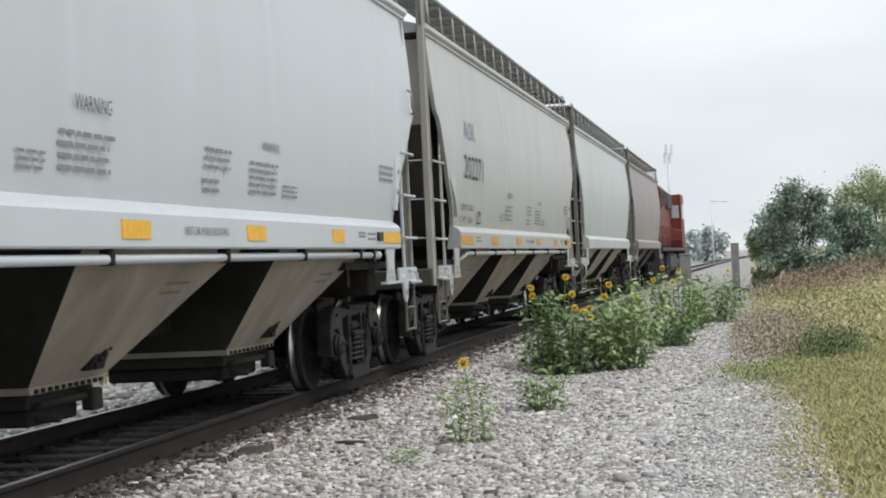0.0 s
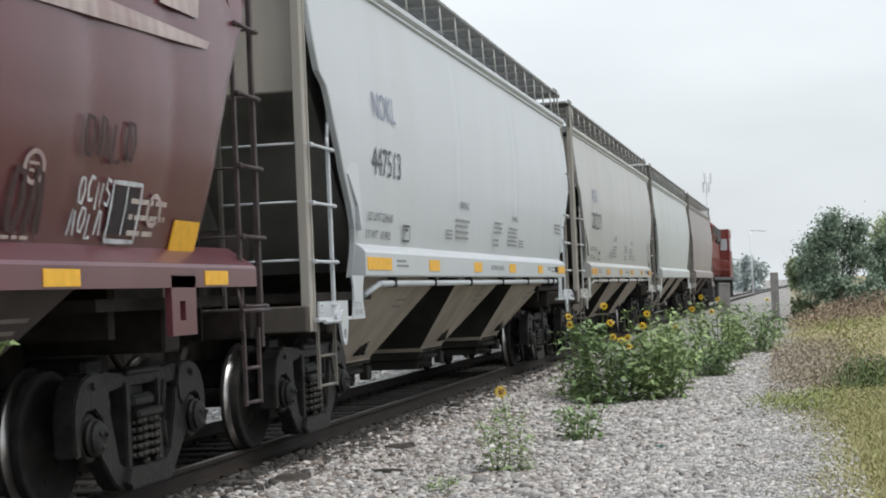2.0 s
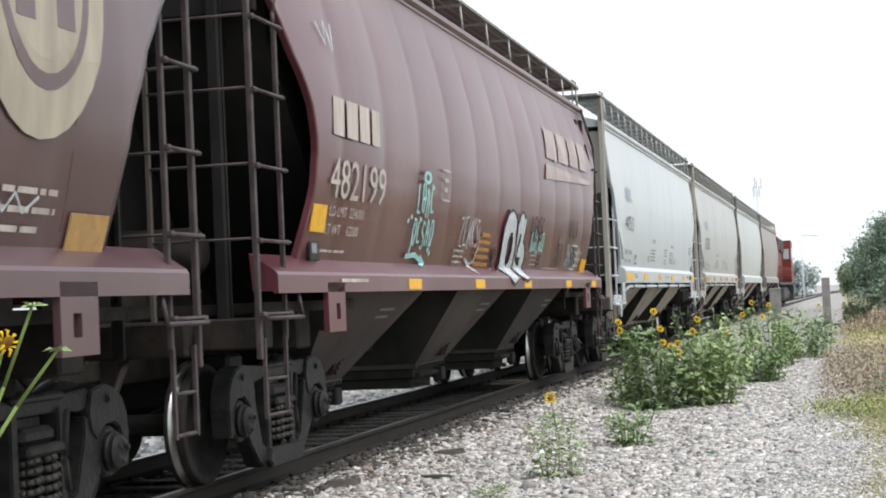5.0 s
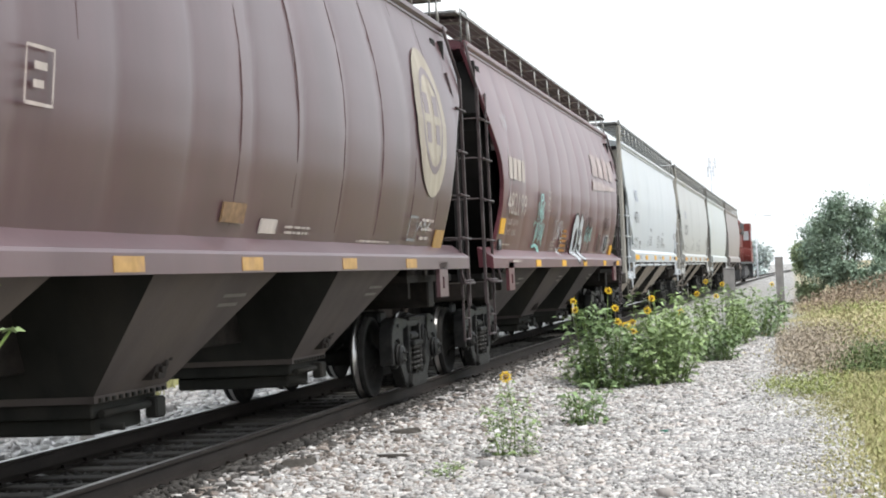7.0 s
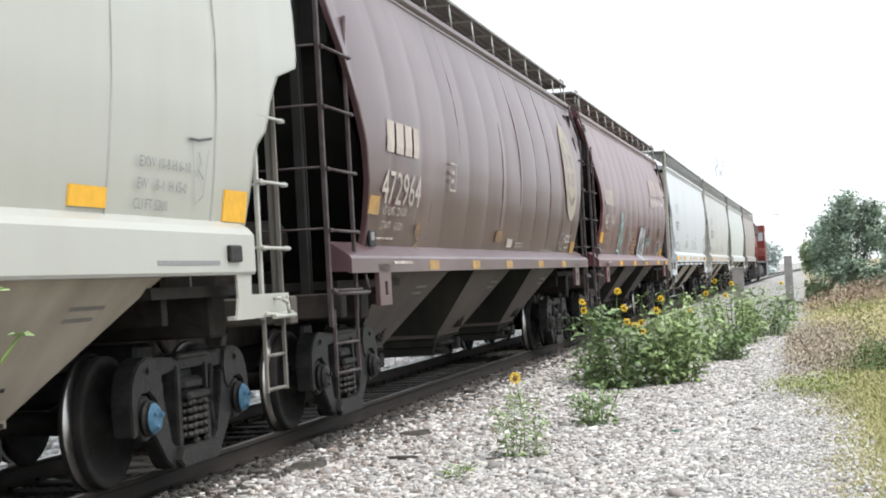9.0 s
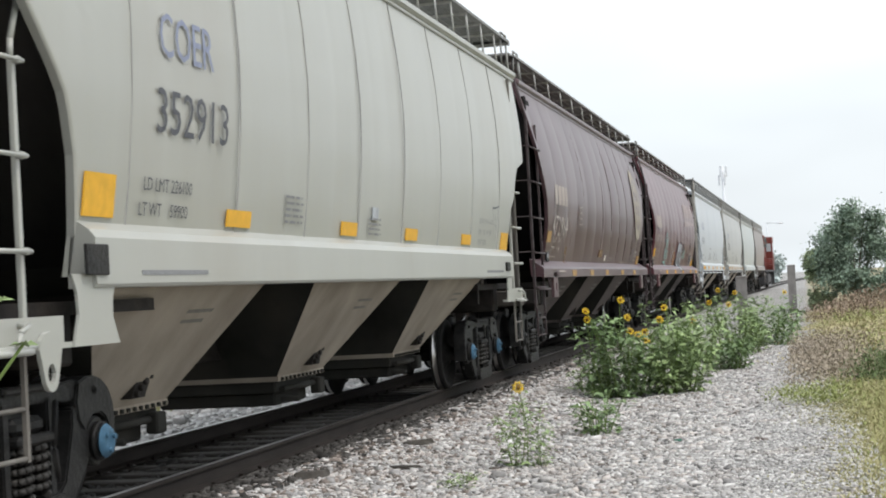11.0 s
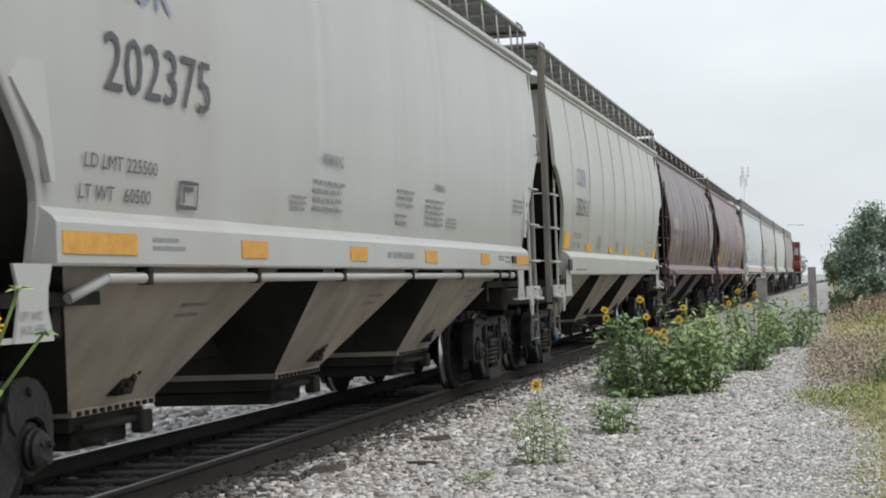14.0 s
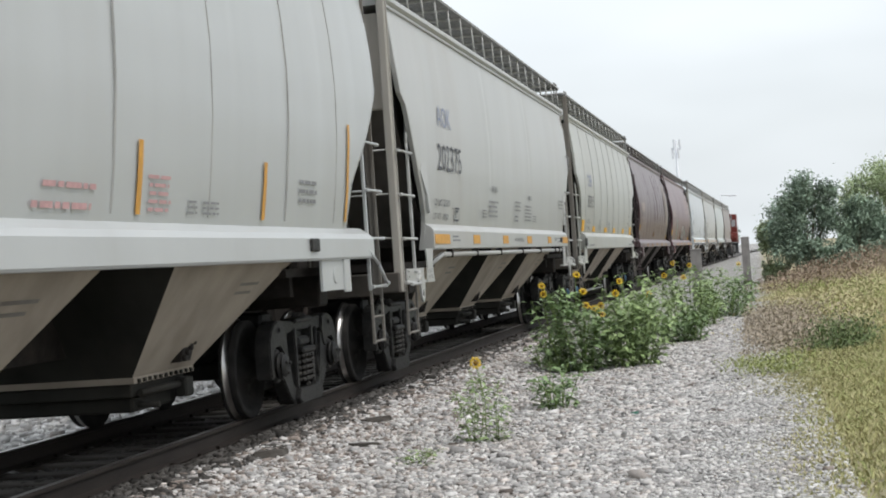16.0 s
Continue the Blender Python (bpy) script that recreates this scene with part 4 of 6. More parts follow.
def bars(car, kind, y0, y1, z0, z1, n, ink, seed=0, name="stencil_line"):
    """Small writing as plain bars."""
    rnd = random.Random(seed * 7 + n)
    step = (z1 - z0) / n
    for i in range(n):
        sh = Shape()
        za, zb = z0 + step * (i + 0.28), z0 + step * (i + 0.72)
        y = y0 + rnd.uniform(0, 0.04)
        end = y1 - rnd.uniform(0, 0.12) * (y1 - y0)
        while y < end:
            w = min(rnd.uniform(0.06, 0.22), end - y)
            o = 0.012 + KINDS[kind]["ripple"] * 0.5
            sh.add([(side_x(kind, za) + o, y, za), (side_x(kind, za) + o, y + w, za), (side_x(kind, zb) + o, y + w, zb), (side_x(kind, zb) + o, y, zb)], [(0, 1, 2, 3)])
            y += w + 0.03
        tagged(part(name, sh, ink, car), kind="stuff")


def patch(car, kind, y0, y1, z0, z1, material, name="reflective_patch", x=None, lift=0.0):
    """A thin sheet stuck on the side."""
    sh = Shape()
    n = 4
    v = []
    for i in range(n + 1):
        z = z0 + (z1 - z0) * i / n
        xx = x if x is not None else side_x(kind, z) + 0.010 + KINDS[kind]["ripple"] * 0.5 + lift
        v += [(xx, y0, z), (xx, y1, z), (xx - 0.012, y0, z), (xx - 0.012, y1, z)]
    f = []
    for i in range(n):
        k = 4 * i
        f += [(k, k + 1, k + 5, k + 4), (k + 1, k + 3, k + 7, k + 5), (k, k + 4, k + 6, k + 2)]
    sh.add(v, f)
    return part(name, sh, material, car)


def paint_x(kind, z):
    """Where fresh paint lies at height z: on the sheet, or on the round cars' sill below it."""
    x = side_x(kind, z) + KINDS[kind]["ripple"] * 0.5
    if kind in ROUND and z < 1.70:
        x = max(x, float(np.interp(z, [1.40, 1.555, 1.58, 1.72], [1.60, 1.60, 1.585, 1.40])))
    return x


def fill(car, kind, rings, material, name, lift=0.0, step=0.02):
    """A field of paint inside closed outlines of (y, z); an outline within another is a hole."""
    sh = Shape()
    zs = [p[1] for r in rings for p in r]
    n = max(2, int((max(zs) - min(zs)) / step))
    def cuts(z):
        found = []
        for r in rings:
            for (a, b), (c, d) in zip(r, r[1:] + r[:1]):
                if (b > z) != (d > z):
                    found.append(a + (z - b) / (d - b) * (c - a))
        return sorted(found)
    levels = [min(zs) + 0.0005 + (max(zs) - min(zs) - 0.001) * i / n for i in range(n + 1)]
    for lo, hi in zip(levels, levels[1:]):
        low, high = cuts(lo), cuts(hi)
        if len(low) != len(high):
            low = high = cuts((lo + hi) / 2)
        x0, x1 = paint_x(kind, lo) + 0.011 + lift, paint_x(kind, hi) + 0.011 + lift
        for k in range(0, len(low) - 1, 2):
            sh.add([(x0, low[k], lo), (x0, low[k + 1], lo), (x1, high[k + 1], hi), (x1, high[k], hi)], [(0, 1, 2, 3)])
    return part(name, sh, material, car)


def block_mark(car, kind, y, w, z0, z1, slant, ink, name):
    """One plain block of an owner's mark."""
    fill(car, kind, [[(y, z0), (y + w, z0), (y + w + slant, z1), (y + slant, z1)]], ink, name, 0.001, 0.015)


def stroke(car, kind, pts, wide, material, name, lift=0.0, closed=False):
    """A sprayed line along points of (y, z) on the side."""
    sh = Shape()
    if closed:
        pts = pts + pts[:1]
    fine = []
    for (a, b), (c, d) in zip(pts, pts[1:]):
        m = max(1, int(math.hypot(c - a, d - b) / 0.12))
        fine += [(a + (c - a) * i / m, b + (d - b) * i / m) for i in range(m)]
    fine.append(pts[-1])
    v = []
    for i, (y, z) in enumerate(fine):
        a, b = fine[max(0, i - 1)], fine[min(len(fine) - 1, i + 1)]
        t = Vector((b[0] - a[0], b[1] - a[1]))
        t = t.normalized() if t.length else Vector((1, 0))
        for s in (-1, 1):
            yy, zz = y - s * t.y * wide / 2, z + s * t.x * wide / 2
            v.append((paint_x(kind, zz) + 0.013 + lift, yy, zz))
    sh.add(v, [(2 * i, 2 * i + 1, 2 * i + 3, 2 * i + 2) for i in range(len(fine) - 1)])
    return part(name, sh, material, car)


def blob(car, kind, cy, cz, ry, rz, material, name, lift=0.0, hole=0.0, a0=0.0, a1=6.2832):
    """An oval field of paint on the side, or a ring of it."""
    sh, n = Shape(), 28
    v = []
    for i in range(n + 1):
        a = a0 + (a1 - a0) * i / n
        for j in range(5):
            q = hole + (1 - hole) * j / 4
            y, z = cy + ry * q * math.cos(a), cz + rz * q * math.sin(a)
            v.append((side_x(kind, z) + 0.011 + lift + KINDS[kind]["ripple"] * 0.5, y, z))
    sh.add(v, [(5 * i + j, 5 * i + j + 1, 5 * i + j + 6, 5 * i + j + 5) for i in range(n) for j in range(4)])
    return part(name, sh, material, car)


TURNING = []      # wheelsets that roll


def hopper(kind, paint, dust, end_paint, steel, label, group="hopper cars of the train"):
    """One covered hopper with its parts; returns its root."""
    car = tagged(new("hopper_car"), label, "hopper car", group)
    P = PAINT[paint]
    place("body", shared("body:" + kind, lambda: body_shape(kind), P), car)
    place("roof", shared("roof:" + kind, lambda: roof_shape(kind), P), car)
    for i in range(3):
        pocket = place("slope_sheet", shared(f"slope_sheet:{i}{kind}", lambda: slope_shape(i, kind), [DUST[dust], SHADE_GRIME]), car, label="dusty funnel-shaped hopper pocket")
        place("outlet_gate", shared(f"outlet_gate:{i}{kind}", lambda: outlet_shape(i, kind), SHADE_GRIME), pocket)
        place("stencil_line", shared(f"stencil_line:{i}{kind}", lambda: pocket_stencil_shape(i, kind), WORN), pocket)
        place("shaker_bracket", shared(f"shaker_bracket:{i}{kind}", lambda: inspection_shape(i, kind), IRON_BROWN), pocket)
    for side in (1, -1):
        m = Matrix.Diagonal((side, 1, 1, 1))
        place("side_sill", shared("side_sill:" + kind, lambda: sill_shape(kind), P), car, m)
        if kind == "flush":
            pipe = place("side_pipe", shared("side_pipe:", pipe_shape, P), car, m)
            for y in (3.6, 5.5, 7.6, 9.9, 12.1, 14.2, 14.8):
                place("pipe_clip", shared("pipe_clip:", clip_shape, IRON_BROWN), pipe, pose(0, y, 0))
        walkway = place("running_board", shared("running_board:" + kind, lambda: walkway_shape(kind), GALV), car, m, "dark galvanised roof running board")
        count = 12 if kind in ROUND else 18
        for i in range(count):
            place("bracket", shared("bracket:" + kind, lambda: bracket_shape(kind), BRACKET), walkway, pose(0, PITCH - 0.75 - i * (PITCH - 2.0) / (count - 1), 0))
    if KINDS[kind]["seams"] and paint != "maroon":
        for y in KINDS[kind]["seams"]:
            place("seam", shared("seam:" + kind, lambda: seam_shape(kind), SEAM_DARK if kind in ROUND else SEAM_PALE), car, pose(0, y, 0))
    place("underframe", shared("underframe:" + kind, lambda: frame_shape(kind), IRON_BROWN), car)
    place("hatch", shared("hatch:" + kind, lambda: hatch_shape(kind), P), car)
    for rear in (True, False):
        tag = "rear" if rear else "front"
        shift = SHORT if kind == "seamed" else 0.0
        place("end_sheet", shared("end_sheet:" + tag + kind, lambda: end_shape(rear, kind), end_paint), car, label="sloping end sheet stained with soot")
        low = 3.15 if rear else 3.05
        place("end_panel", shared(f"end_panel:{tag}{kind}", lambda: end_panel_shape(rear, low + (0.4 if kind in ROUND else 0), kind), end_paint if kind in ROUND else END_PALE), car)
        place("end_beam", shared("end_beam:" + tag + kind, lambda: Shape().box(-1.5, 1.5, *((0.70 + shift, 0.87 + shift) if rear else (PITCH - 0.75, PITCH - 0.58)), 1.02, 1.25, bevel=0.015), BEAM if kind not in ROUND else IRON_BROWN), car)
        place("air_tank", shared("air_tank:" + tag + kind, lambda: tank_shape(not rear, kind), IRON_BROWN), car)
        for side in (1, -1):
            m = Matrix.Diagonal((side, 1, 1, 1))
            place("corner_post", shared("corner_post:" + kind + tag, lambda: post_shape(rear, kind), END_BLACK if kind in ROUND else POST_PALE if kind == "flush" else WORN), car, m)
            ladder = place("ladder", shared("ladder:" + kind + tag, lambda: ladder_shape(rear, kind), steel), car, m)
            place("end_rail", shared("end_rail:" + kind + tag, lambda: end_rail_shape(rear, kind), BEAM), ladder)
            for i, z in enumerate(ladder_size(rear, kind)[3]):
                place("rung", shared("rung:" + kind + tag, lambda: rung_shape(rear, kind), steel), ladder, pose(0, 0, z))
                if i:
                    place("end_rung", shared("end_rung:" + kind + tag, lambda: end_rung_shape(rear, kind), steel), ladder, pose(0, 0, z))
            place("stirrup", shared("stirrup:" + kind + tag, lambda: stirrup_shape(rear, kind), steel if kind in ROUND else WORN), car, m)
            place("end_plate", shared("end_plate:" + kind + tag, lambda: plate_shape(rear, kind), P), car, m)
        y = 2.0 + shift if rear else PITCH - 2.0
        truck = place("truck", shared("truck:", truck_shape, IRON), car, pose(0, y, 0))
        for side in (1, -1):
            m = Matrix.Diagonal((side, 1, 1, 1))
            place("side_frame", shared("side_frame:", side_frame_shape, IRON), truck, m)
            for w in (-0.89, 0.89):
                place("bearing_cap", shared("bearing_cap:", cap_shape, CAP_BLUE if paint == "coer" else IRON), truck, m @ pose(0, w, 0.47))
            for i, yy in enumerate((-0.10, 0.10)):
                place("coil_spring", shared(f"coil_spring:{i}", lambda: spring_shape(yy), SPRING), truck, m)
        for w in (-0.89, 0.89):
            TURNING.append((place("wheelset", shared("wheelset:", wheelset_shape, [WHEEL, TREAD]), truck, pose(0, w, 0.457)), w))
    return car


def marks_flush(car, owner, number, load, light, square, wide, high):
    k = "flush"
    back = 0.2 if owner == "NOKL" else 0.0
    lettering(car, k, owner, 3.12 - back, 3.10, 0.27, INK_BLUE, 0.92)
    lettering(car, k, number, 3.06 - back, 2.53, high, INK, wide)
    lettering(car, k, "LD LMT " + load, 2.84 - back / 2, 2.065, 0.085, INK, 1.0)
    lettering(car, k, "LT WT   " + light, 2.79 - back / 2, 1.885, 0.085, INK, 0.97)
    for y in (1.97, 15.43):
        lettering(car, k, "LIFT AND", y, 1.215, 0.045, INK_GREY, 0.24, x=1.578)
        lettering(car, k, "JACK HERE", y, 1.145, 0.045, INK_GREY, 0.27, x=1.578)
    bars(car, k, 2.85, 3.2, 1.76, 1.83, 1, INK_GREY, 3)
    stroke(car, k, [(4.2, 1.89), (4.5, 1.89), (4.5, 2.05), (4.2, 2.05)], 0.03, INK, "stencil_mark", closed=True)
    stroke(car, k, [(4.28, 1.92), (4.28, 2.01), (4.42, 2.01)], 0.035, INK, "stencil_mark")
    lettering(car, k, "WARNING", 7.16, 2.36, 0.10, INK, 0.57)
    bars(car, k, 6.92, 7.8, 1.96, 2.25, 4, INK_GREY, 1)
    bars(car, k, 6.36, 6.8, 1.95, 2.09, 3, INK_GREY, 2)
    lettering(car, k, "WARNING", 10.98, 2.335, 0.08, INK, 0.5)
    bars(car, k, 10.62, 11.5, 1.95, 2.25, 5, INK_GREY, 4)
    bars(car, k, 11.58, 12.1, 1.95, 2.08, 3, INK_GREY, 5)
    bars(car, k, 9.52, 10.18, 2.1, 2.30, 3, INK_GREY, 6)
    bars(car, k, 9.5, 9.9, 1.92, 2.06, 2, INK_GREY, 8)
    bars(car, k, 15.3, 16.0, 2.25, 2.46, 3, INK_GREY, 7)
    for y0, y1 in ((2.42, 3.36), (5.10, 5.62), (7.71, 8.21), (10.32, 10.82), (12.99, 13.44), (15.16, 16.03)):
        patch(car, k, y0, y1, 1.565, 1.69, square, x=1.604)
    lettering(car, k, "VENT CAR WHEN UNLOADING", 8.87, 1.598, 0.062, INK, 0.98, x=1.602)
    for y0, y1, z in ((3.6, 4.0, 1.65), (3.6, 4.1, 1.60), (14.05, 14.35, 1.65), (14.05, 14.35, 1.615), (14.45, 14.8, 1.645), (14.45, 14.8, 1.59)):
        part("stencil_line", Shape().box(1.594, 1.598, y0, y1, z, z + 0.026), INK_GREY, car)
    part("card_holder", Shape().box(1.595, 1.62, 14.86, 15.08, 1.585, 1.68, bevel=0.008), IRON, car)
    plate = Shape()
    x = side_x(k, 2.3) + 0.012
    plate.prism([(16.10, 2.58), (16.40, 2.60), (16.36, 2.45), (16.12, 1.95), (16.04, 1.95)], 0, x - 0.03, x + 0.012)
    part("raised_plate", plate, PAINT["aok" if owner == "AOK" else "nokl"], car)
    plate = Shape().prism([(1.98, 2.47), (2.10, 2.62), (2.34, 2.62), (2.44, 1.95), (2.38, 1.95), (2.30, 2.18)], 0, x - 0.03, x + 0.012)
    part("raised_plate", plate, PAINT["aok" if owner == "AOK" else "nokl"], car)
    for y, z in ((16.22, 2.38), (16.14, 2.14)):
        part("grommet", Shape().rod((x + 0.012, y, z), (x + 0.022, y + 0.03, z + 0.05), 0.012), INK_GREY, car)
    grab = Shape().pipe([(1.56, 16.96, 3.44), (1.62, 16.94, 3.40), (1.62, 16.94, 3.22), (1.62, 17.08, 3.16), (1.56, 17.10, 3.16)], 0.014)
    part("grab_iron", grab, INK_GREY, car)


def marks_round(car, number, load, light, faded):
    k = "round"
    ink = INK_WHITE
    square = TAN if faded else YELLOW
    down = 0.09 if faded else 0.0
    for i, w in enumerate((0.29, 0.31, 0.29, 0.24)):      # owner's mark as plain blocks
        block_mark(car, k, 2.14 + i * 0.365, w, 2.71 - down, 3.03 - down, 0.03, ink, "owner_mark")
    lettering(car, k, number, 2.12 - 0.07 * faded, 2.2 - down, 0.33, ink, 1.6)
    lettering(car, k, "LD LMT  " + load, 2.2, 2.05 - 0.05 * faded, 0.085, ink, 0.95)
    lettering(car, k, "LT WT    " + light, 2.15, 1.90 - 0.05 * faded, 0.085, ink, 0.9)
    bars(car, k, 2.1, 2.8, 1.74, 1.79, 1, ink, 4)
    if faded:
        patch(car, k, 1.68, 2.04, 1.99, 2.17, square)
    else:
        patch(car, k, 1.80, 2.14, 1.91, 2.13, square)
    patch(car, k, 15.36, 15.82, 1.665, 1.885, square)
    y = 5.02 if faded else 5.80
    stroke(car, k, [(y, 2.36), (y + 0.33, 2.36), (y + 0.33, 2.67), (y, 2.67)], 0.022, ink, "stencil_mark", closed=True)
    bars(car, k, y + 0.08, y + 0.26, 2.42, 2.62, 2, ink, 2)
    for y in (3.78, 6.06, 8.33, 11.0, 13.4) if faded else (4.34, 7.16, 9.98, 13.14, 15.6):
        patch(car, k, y, y + 0.46, 1.435, 1.535, square, x=1.606)
    for i, z in enumerate((1.94, 1.84, 1.74)):
        bars(car, k, 14.55, 15.2 - 0.2 * (i == 2), z, z + 0.075, 1, ink, 9 + i)
    bars(car, k, 12.0, 13.4, 1.69, 1.735, 1, ink, 10)
    part("stencil_line", Shape().box(1.605, 1.609, 2.25, 3.0, 1.50, 1.53), ink, car)
    holder = part("card_holder", Shape().box(1.45, 1.475, 1.86, 2.10, 1.68, 1.84, bevel=0.008), IRON, car)
    part("card", Shape().box(1.476, 1.48, 1.90, 2.02, 1.74, 1.82), INK_GREY, holder)
    if faded:
        blob(car, k, 3.75, 1.89, 0.10, 0.06, SCRAWL, "graffiti", 0.001, 0.3)
        stroke(car, k, [(3.62, 1.84), (3.84, 1.82), (3.68, 1.77), (3.86, 1.74), (3.70, 1.70), (3.66, 1.66)], 0.03, SCRAWL, "graffiti", 0.002)
        stroke(car, k, [(3.78, 1.80), (3.82, 1.66)], 0.03, SCRAWL, "graffiti", 0.002)
        patch(car, k, 8.25, 8.75, 1.80, 1.95, SCRAWL, "worn_reflector")
        patch(car, k, 9.15, 9.55, 1.735, 1.85, INK_WHITE, "stencil_mark")
        bars(car, k, 9.75, 10.5, 1.73, 1.82, 2, ink, 6)
        stroke(car, k, [(14.0, 1.75), (14.35, 1.75), (14.35, 2.0), (14.0, 2.0)], 0.03, INK_GREY, "stencil_mark", closed=True)


def letter_run(car, kind, y, z, w, h, letters, wide, material, lift=0.002):
    """A sprayed word: each letter is a list of strokes in a unit box."""
    for i, strokes in enumerate(letters):
        for pts in strokes:
            stroke(car, kind, [(y + (i + 0.86 * u) * w, z + v * h + 0.02 * math.sin(2.3 * i)) for u, v in pts], wide, material, "graffiti", lift)


def graffiti(car):
    k = "round"
    # large underlined owner's emblem as plain blocks over a tapering bar
    for i, (y, w) in enumerate(((12.02, 0.86), (13.02, 0.86), (14.02, 0.80), (14.98, 0.70))):
        block_mark(car, k, y, w, 3.28 + 0.01 * i, 3.74 + 0.01 * i, 0.22, INK_FADED, "emblem_block")
    fill(car, k, [[(11.72, 2.96), (15.75, 3.10), (15.85, 3.17), (11.88, 3.19)]], INK_FADED, "emblem_block", 0.001)
    # two swollen letters in white with black outlines, run down over the sill
    big_o = [(9.05, 2.18), (9.14, 2.30), (9.28, 2.38), (9.45, 2.42), (9.61, 2.39), (9.72, 2.32), (9.79, 2.20), (9.86, 1.94), (9.88, 1.72), (9.62, 1.60), (9.44, 1.51), (9.30, 1.47), (9.18, 1.51), (9.06, 1.60), (9.08, 1.74), (9.04, 1.95)]
    hole = [(9.40, 2.06), (9.47, 2.12), (9.58, 2.12), (9.64, 2.04), (9.65, 1.91), (9.60, 1.77), (9.50, 1.73), (9.42, 1.77), (9.37, 1.92)]
    big_s = [(9.87, 2.25), (9.95, 2.36), (10.07, 2.42), (10.19, 2.40), (10.24, 2.33), (10.32, 2.38), (10.38, 2.34), (10.36, 2.16), (10.31, 2.05), (10.45, 2.00), (10.54, 1.90), (10.57, 1.78), (10.50, 1.70), (10.30, 1.60), (10.28, 1.54), (10.10, 1.52),
             (9.85, 1.57), (9.80, 1.62), (9.92, 1.72), (9.92, 1.96)]
    cut = [(10.06, 2.12), (10.13, 2.12), (10.12, 2.02), (10.05, 1.95), (10.02, 1.86), (10.10, 1.82), (10.30, 1.82), (10.28, 1.74), (10.10, 1.76), (9.99, 1.82), (10.00, 1.96)]
    for rings in ([big_o, hole], [big_s, cut]):
        fill(car, k, rings, SPRAY_WHITE, "graffiti", 0.003)
        for r in rings:
            stroke(car, k, r, 0.034, SPRAY_BLACK, "graffiti", 0.005, True)
    # tall aqua tag in two rows under an oval, with an arrow below
    loop = [(0.1, 0.55), (0.3, 1.0), (0.75, 0.95), (0.85, 0.5), (0.6, 0.05), (0.25, 0.1), (0.1, 0.55)]
    hook = [(0.85, 0.9), (0.4, 1.0), (0.1, 0.6), (0.3, 0.1), (0.85, 0.15)]
    bar = [(0.2, 1.0), (0.15, 0.05), (0.8, 0.1)]
    arch = [(0.1, 0.0), (0.3, 1.0), (0.6, 0.9), (0.8, 0.0)]
    bend_s = [(0.85, 0.9), (0.3, 1.0), (0.2, 0.65), (0.8, 0.4), (0.6, 0.0), (0.1, 0.1)]
    letter_run(car, k, 4.86, 2.17, 0.165, 0.30, ([bar], [loop, [(0.1, 0.5), (0.9, 0.5)]], [arch], [hook]), 0.036, SPRAY_AQUA)
    letter_run(car, k, 4.82, 1.86, 0.165, 0.27, ([loop, [(0.1, 0.6), (0.05, -0.3)]], [hook], [bend_s], [arch, [(0.3, 0.5), (0.7, 0.5)]], [loop]), 0.036, SPRAY_AQUA)
    blob(car, k, 5.20, 2.55, 0.15, 0.065, SPRAY_AQUA, "graffiti", 0.002, 0.5)
    stroke(car, k, [(4.72, 1.76), (5.05, 1.78), (5.35, 1.72)], 0.05, SPRAY_AQUA, "graffiti", 0.002)
    fill(car, k, [[(5.28, 1.79), (5.52, 1.70), (5.26, 1.66)]], SPRAY_AQUA, "graffiti", 0.002)
    for y, z in ((4.62, 2.10), (4.72, 2.14), (5.52, 1.84), (5.60, 1.80)):
        blob(car, k, y, z, 0.035, 0.025, SPRAY_AQUA, "graffiti", 0.002)
    # thin white tag
    zed = [(0.0, 0.95), (0.8, 1.0), (0.1, 0.05), (0.8, 0.0)]
    ee = [(0.8, 1.0), (0.2, 0.95), (0.1, 0.5), (0.6, 0.5), (0.1, 0.5), (0.1, 0.0), (0.8, 0.05)]
    en = [(0.1, 0.0), (0.2, 1.0), (0.7, 0.1), (0.85, 1.0)]
    kay = [[(0.15, 1.0), (0.1, 0.0)], [(0.85, 1.0), (0.15, 0.45), (0.85, 0.0)]]
    letter_run(car, k, 6.78, 1.90, 0.19, 0.32, ([zed], [ee], [en], kay, [bend_s]), 0.028, SPRAY_WHITE)
    stroke(car, k, [(7.70, 2.15), (7.78, 1.95), (7.65, 1.74), (7.45, 1.72), (7.20, 1.78), (7.38, 1.70), (7.50, 1.60)], 0.028, SPRAY_WHITE, "graffiti", 0.002)
    for z in (1.83, 1.77, 1.71):
        bars(car, k, 6.60, 7.12, z, z + 0.05, 1, INK_WHITE, 3)
    # ochre bands
    for i in range(5):
        patch(car, k, 7.72 + 0.2 * (i == 4), 8.42 - 0.02 * i, 1.70 + 0.085 * i, 1.745 + 0.085 * i, SPRAY_OCHRE, "stencil_line", lift=0.001)
    # dark scrawls, one over an aqua one
    ell = [(0.15, 1.0), (0.1, 0.0), (0.8, 0.1)]
    letter_run(car, k, 8.50, 1.68, 0.13, 0.24, ([en], [arch], [ell]), 0.05, SPRAY_DULL, 0.001)
    letter_run(car, k, 10.86, 1.92, 0.19, 0.27, ([arch], [loop], [bar], [arch], [loop]), 0.042, SPRAY_AQUA, 0.002)
    letter_run(car, k, 10.78, 2.16, 0.18, 0.22, ([ell], [loop], [en], [bend_s], [hook]), 0.042, SPRAY_BLACK, 0.004)
    letter_run(car, k, 10.95, 2.05, 0.16, 0.14, ([loop], [hook], [arch], [loop]), 0.03, SPRAY_BLACK, 0.004)
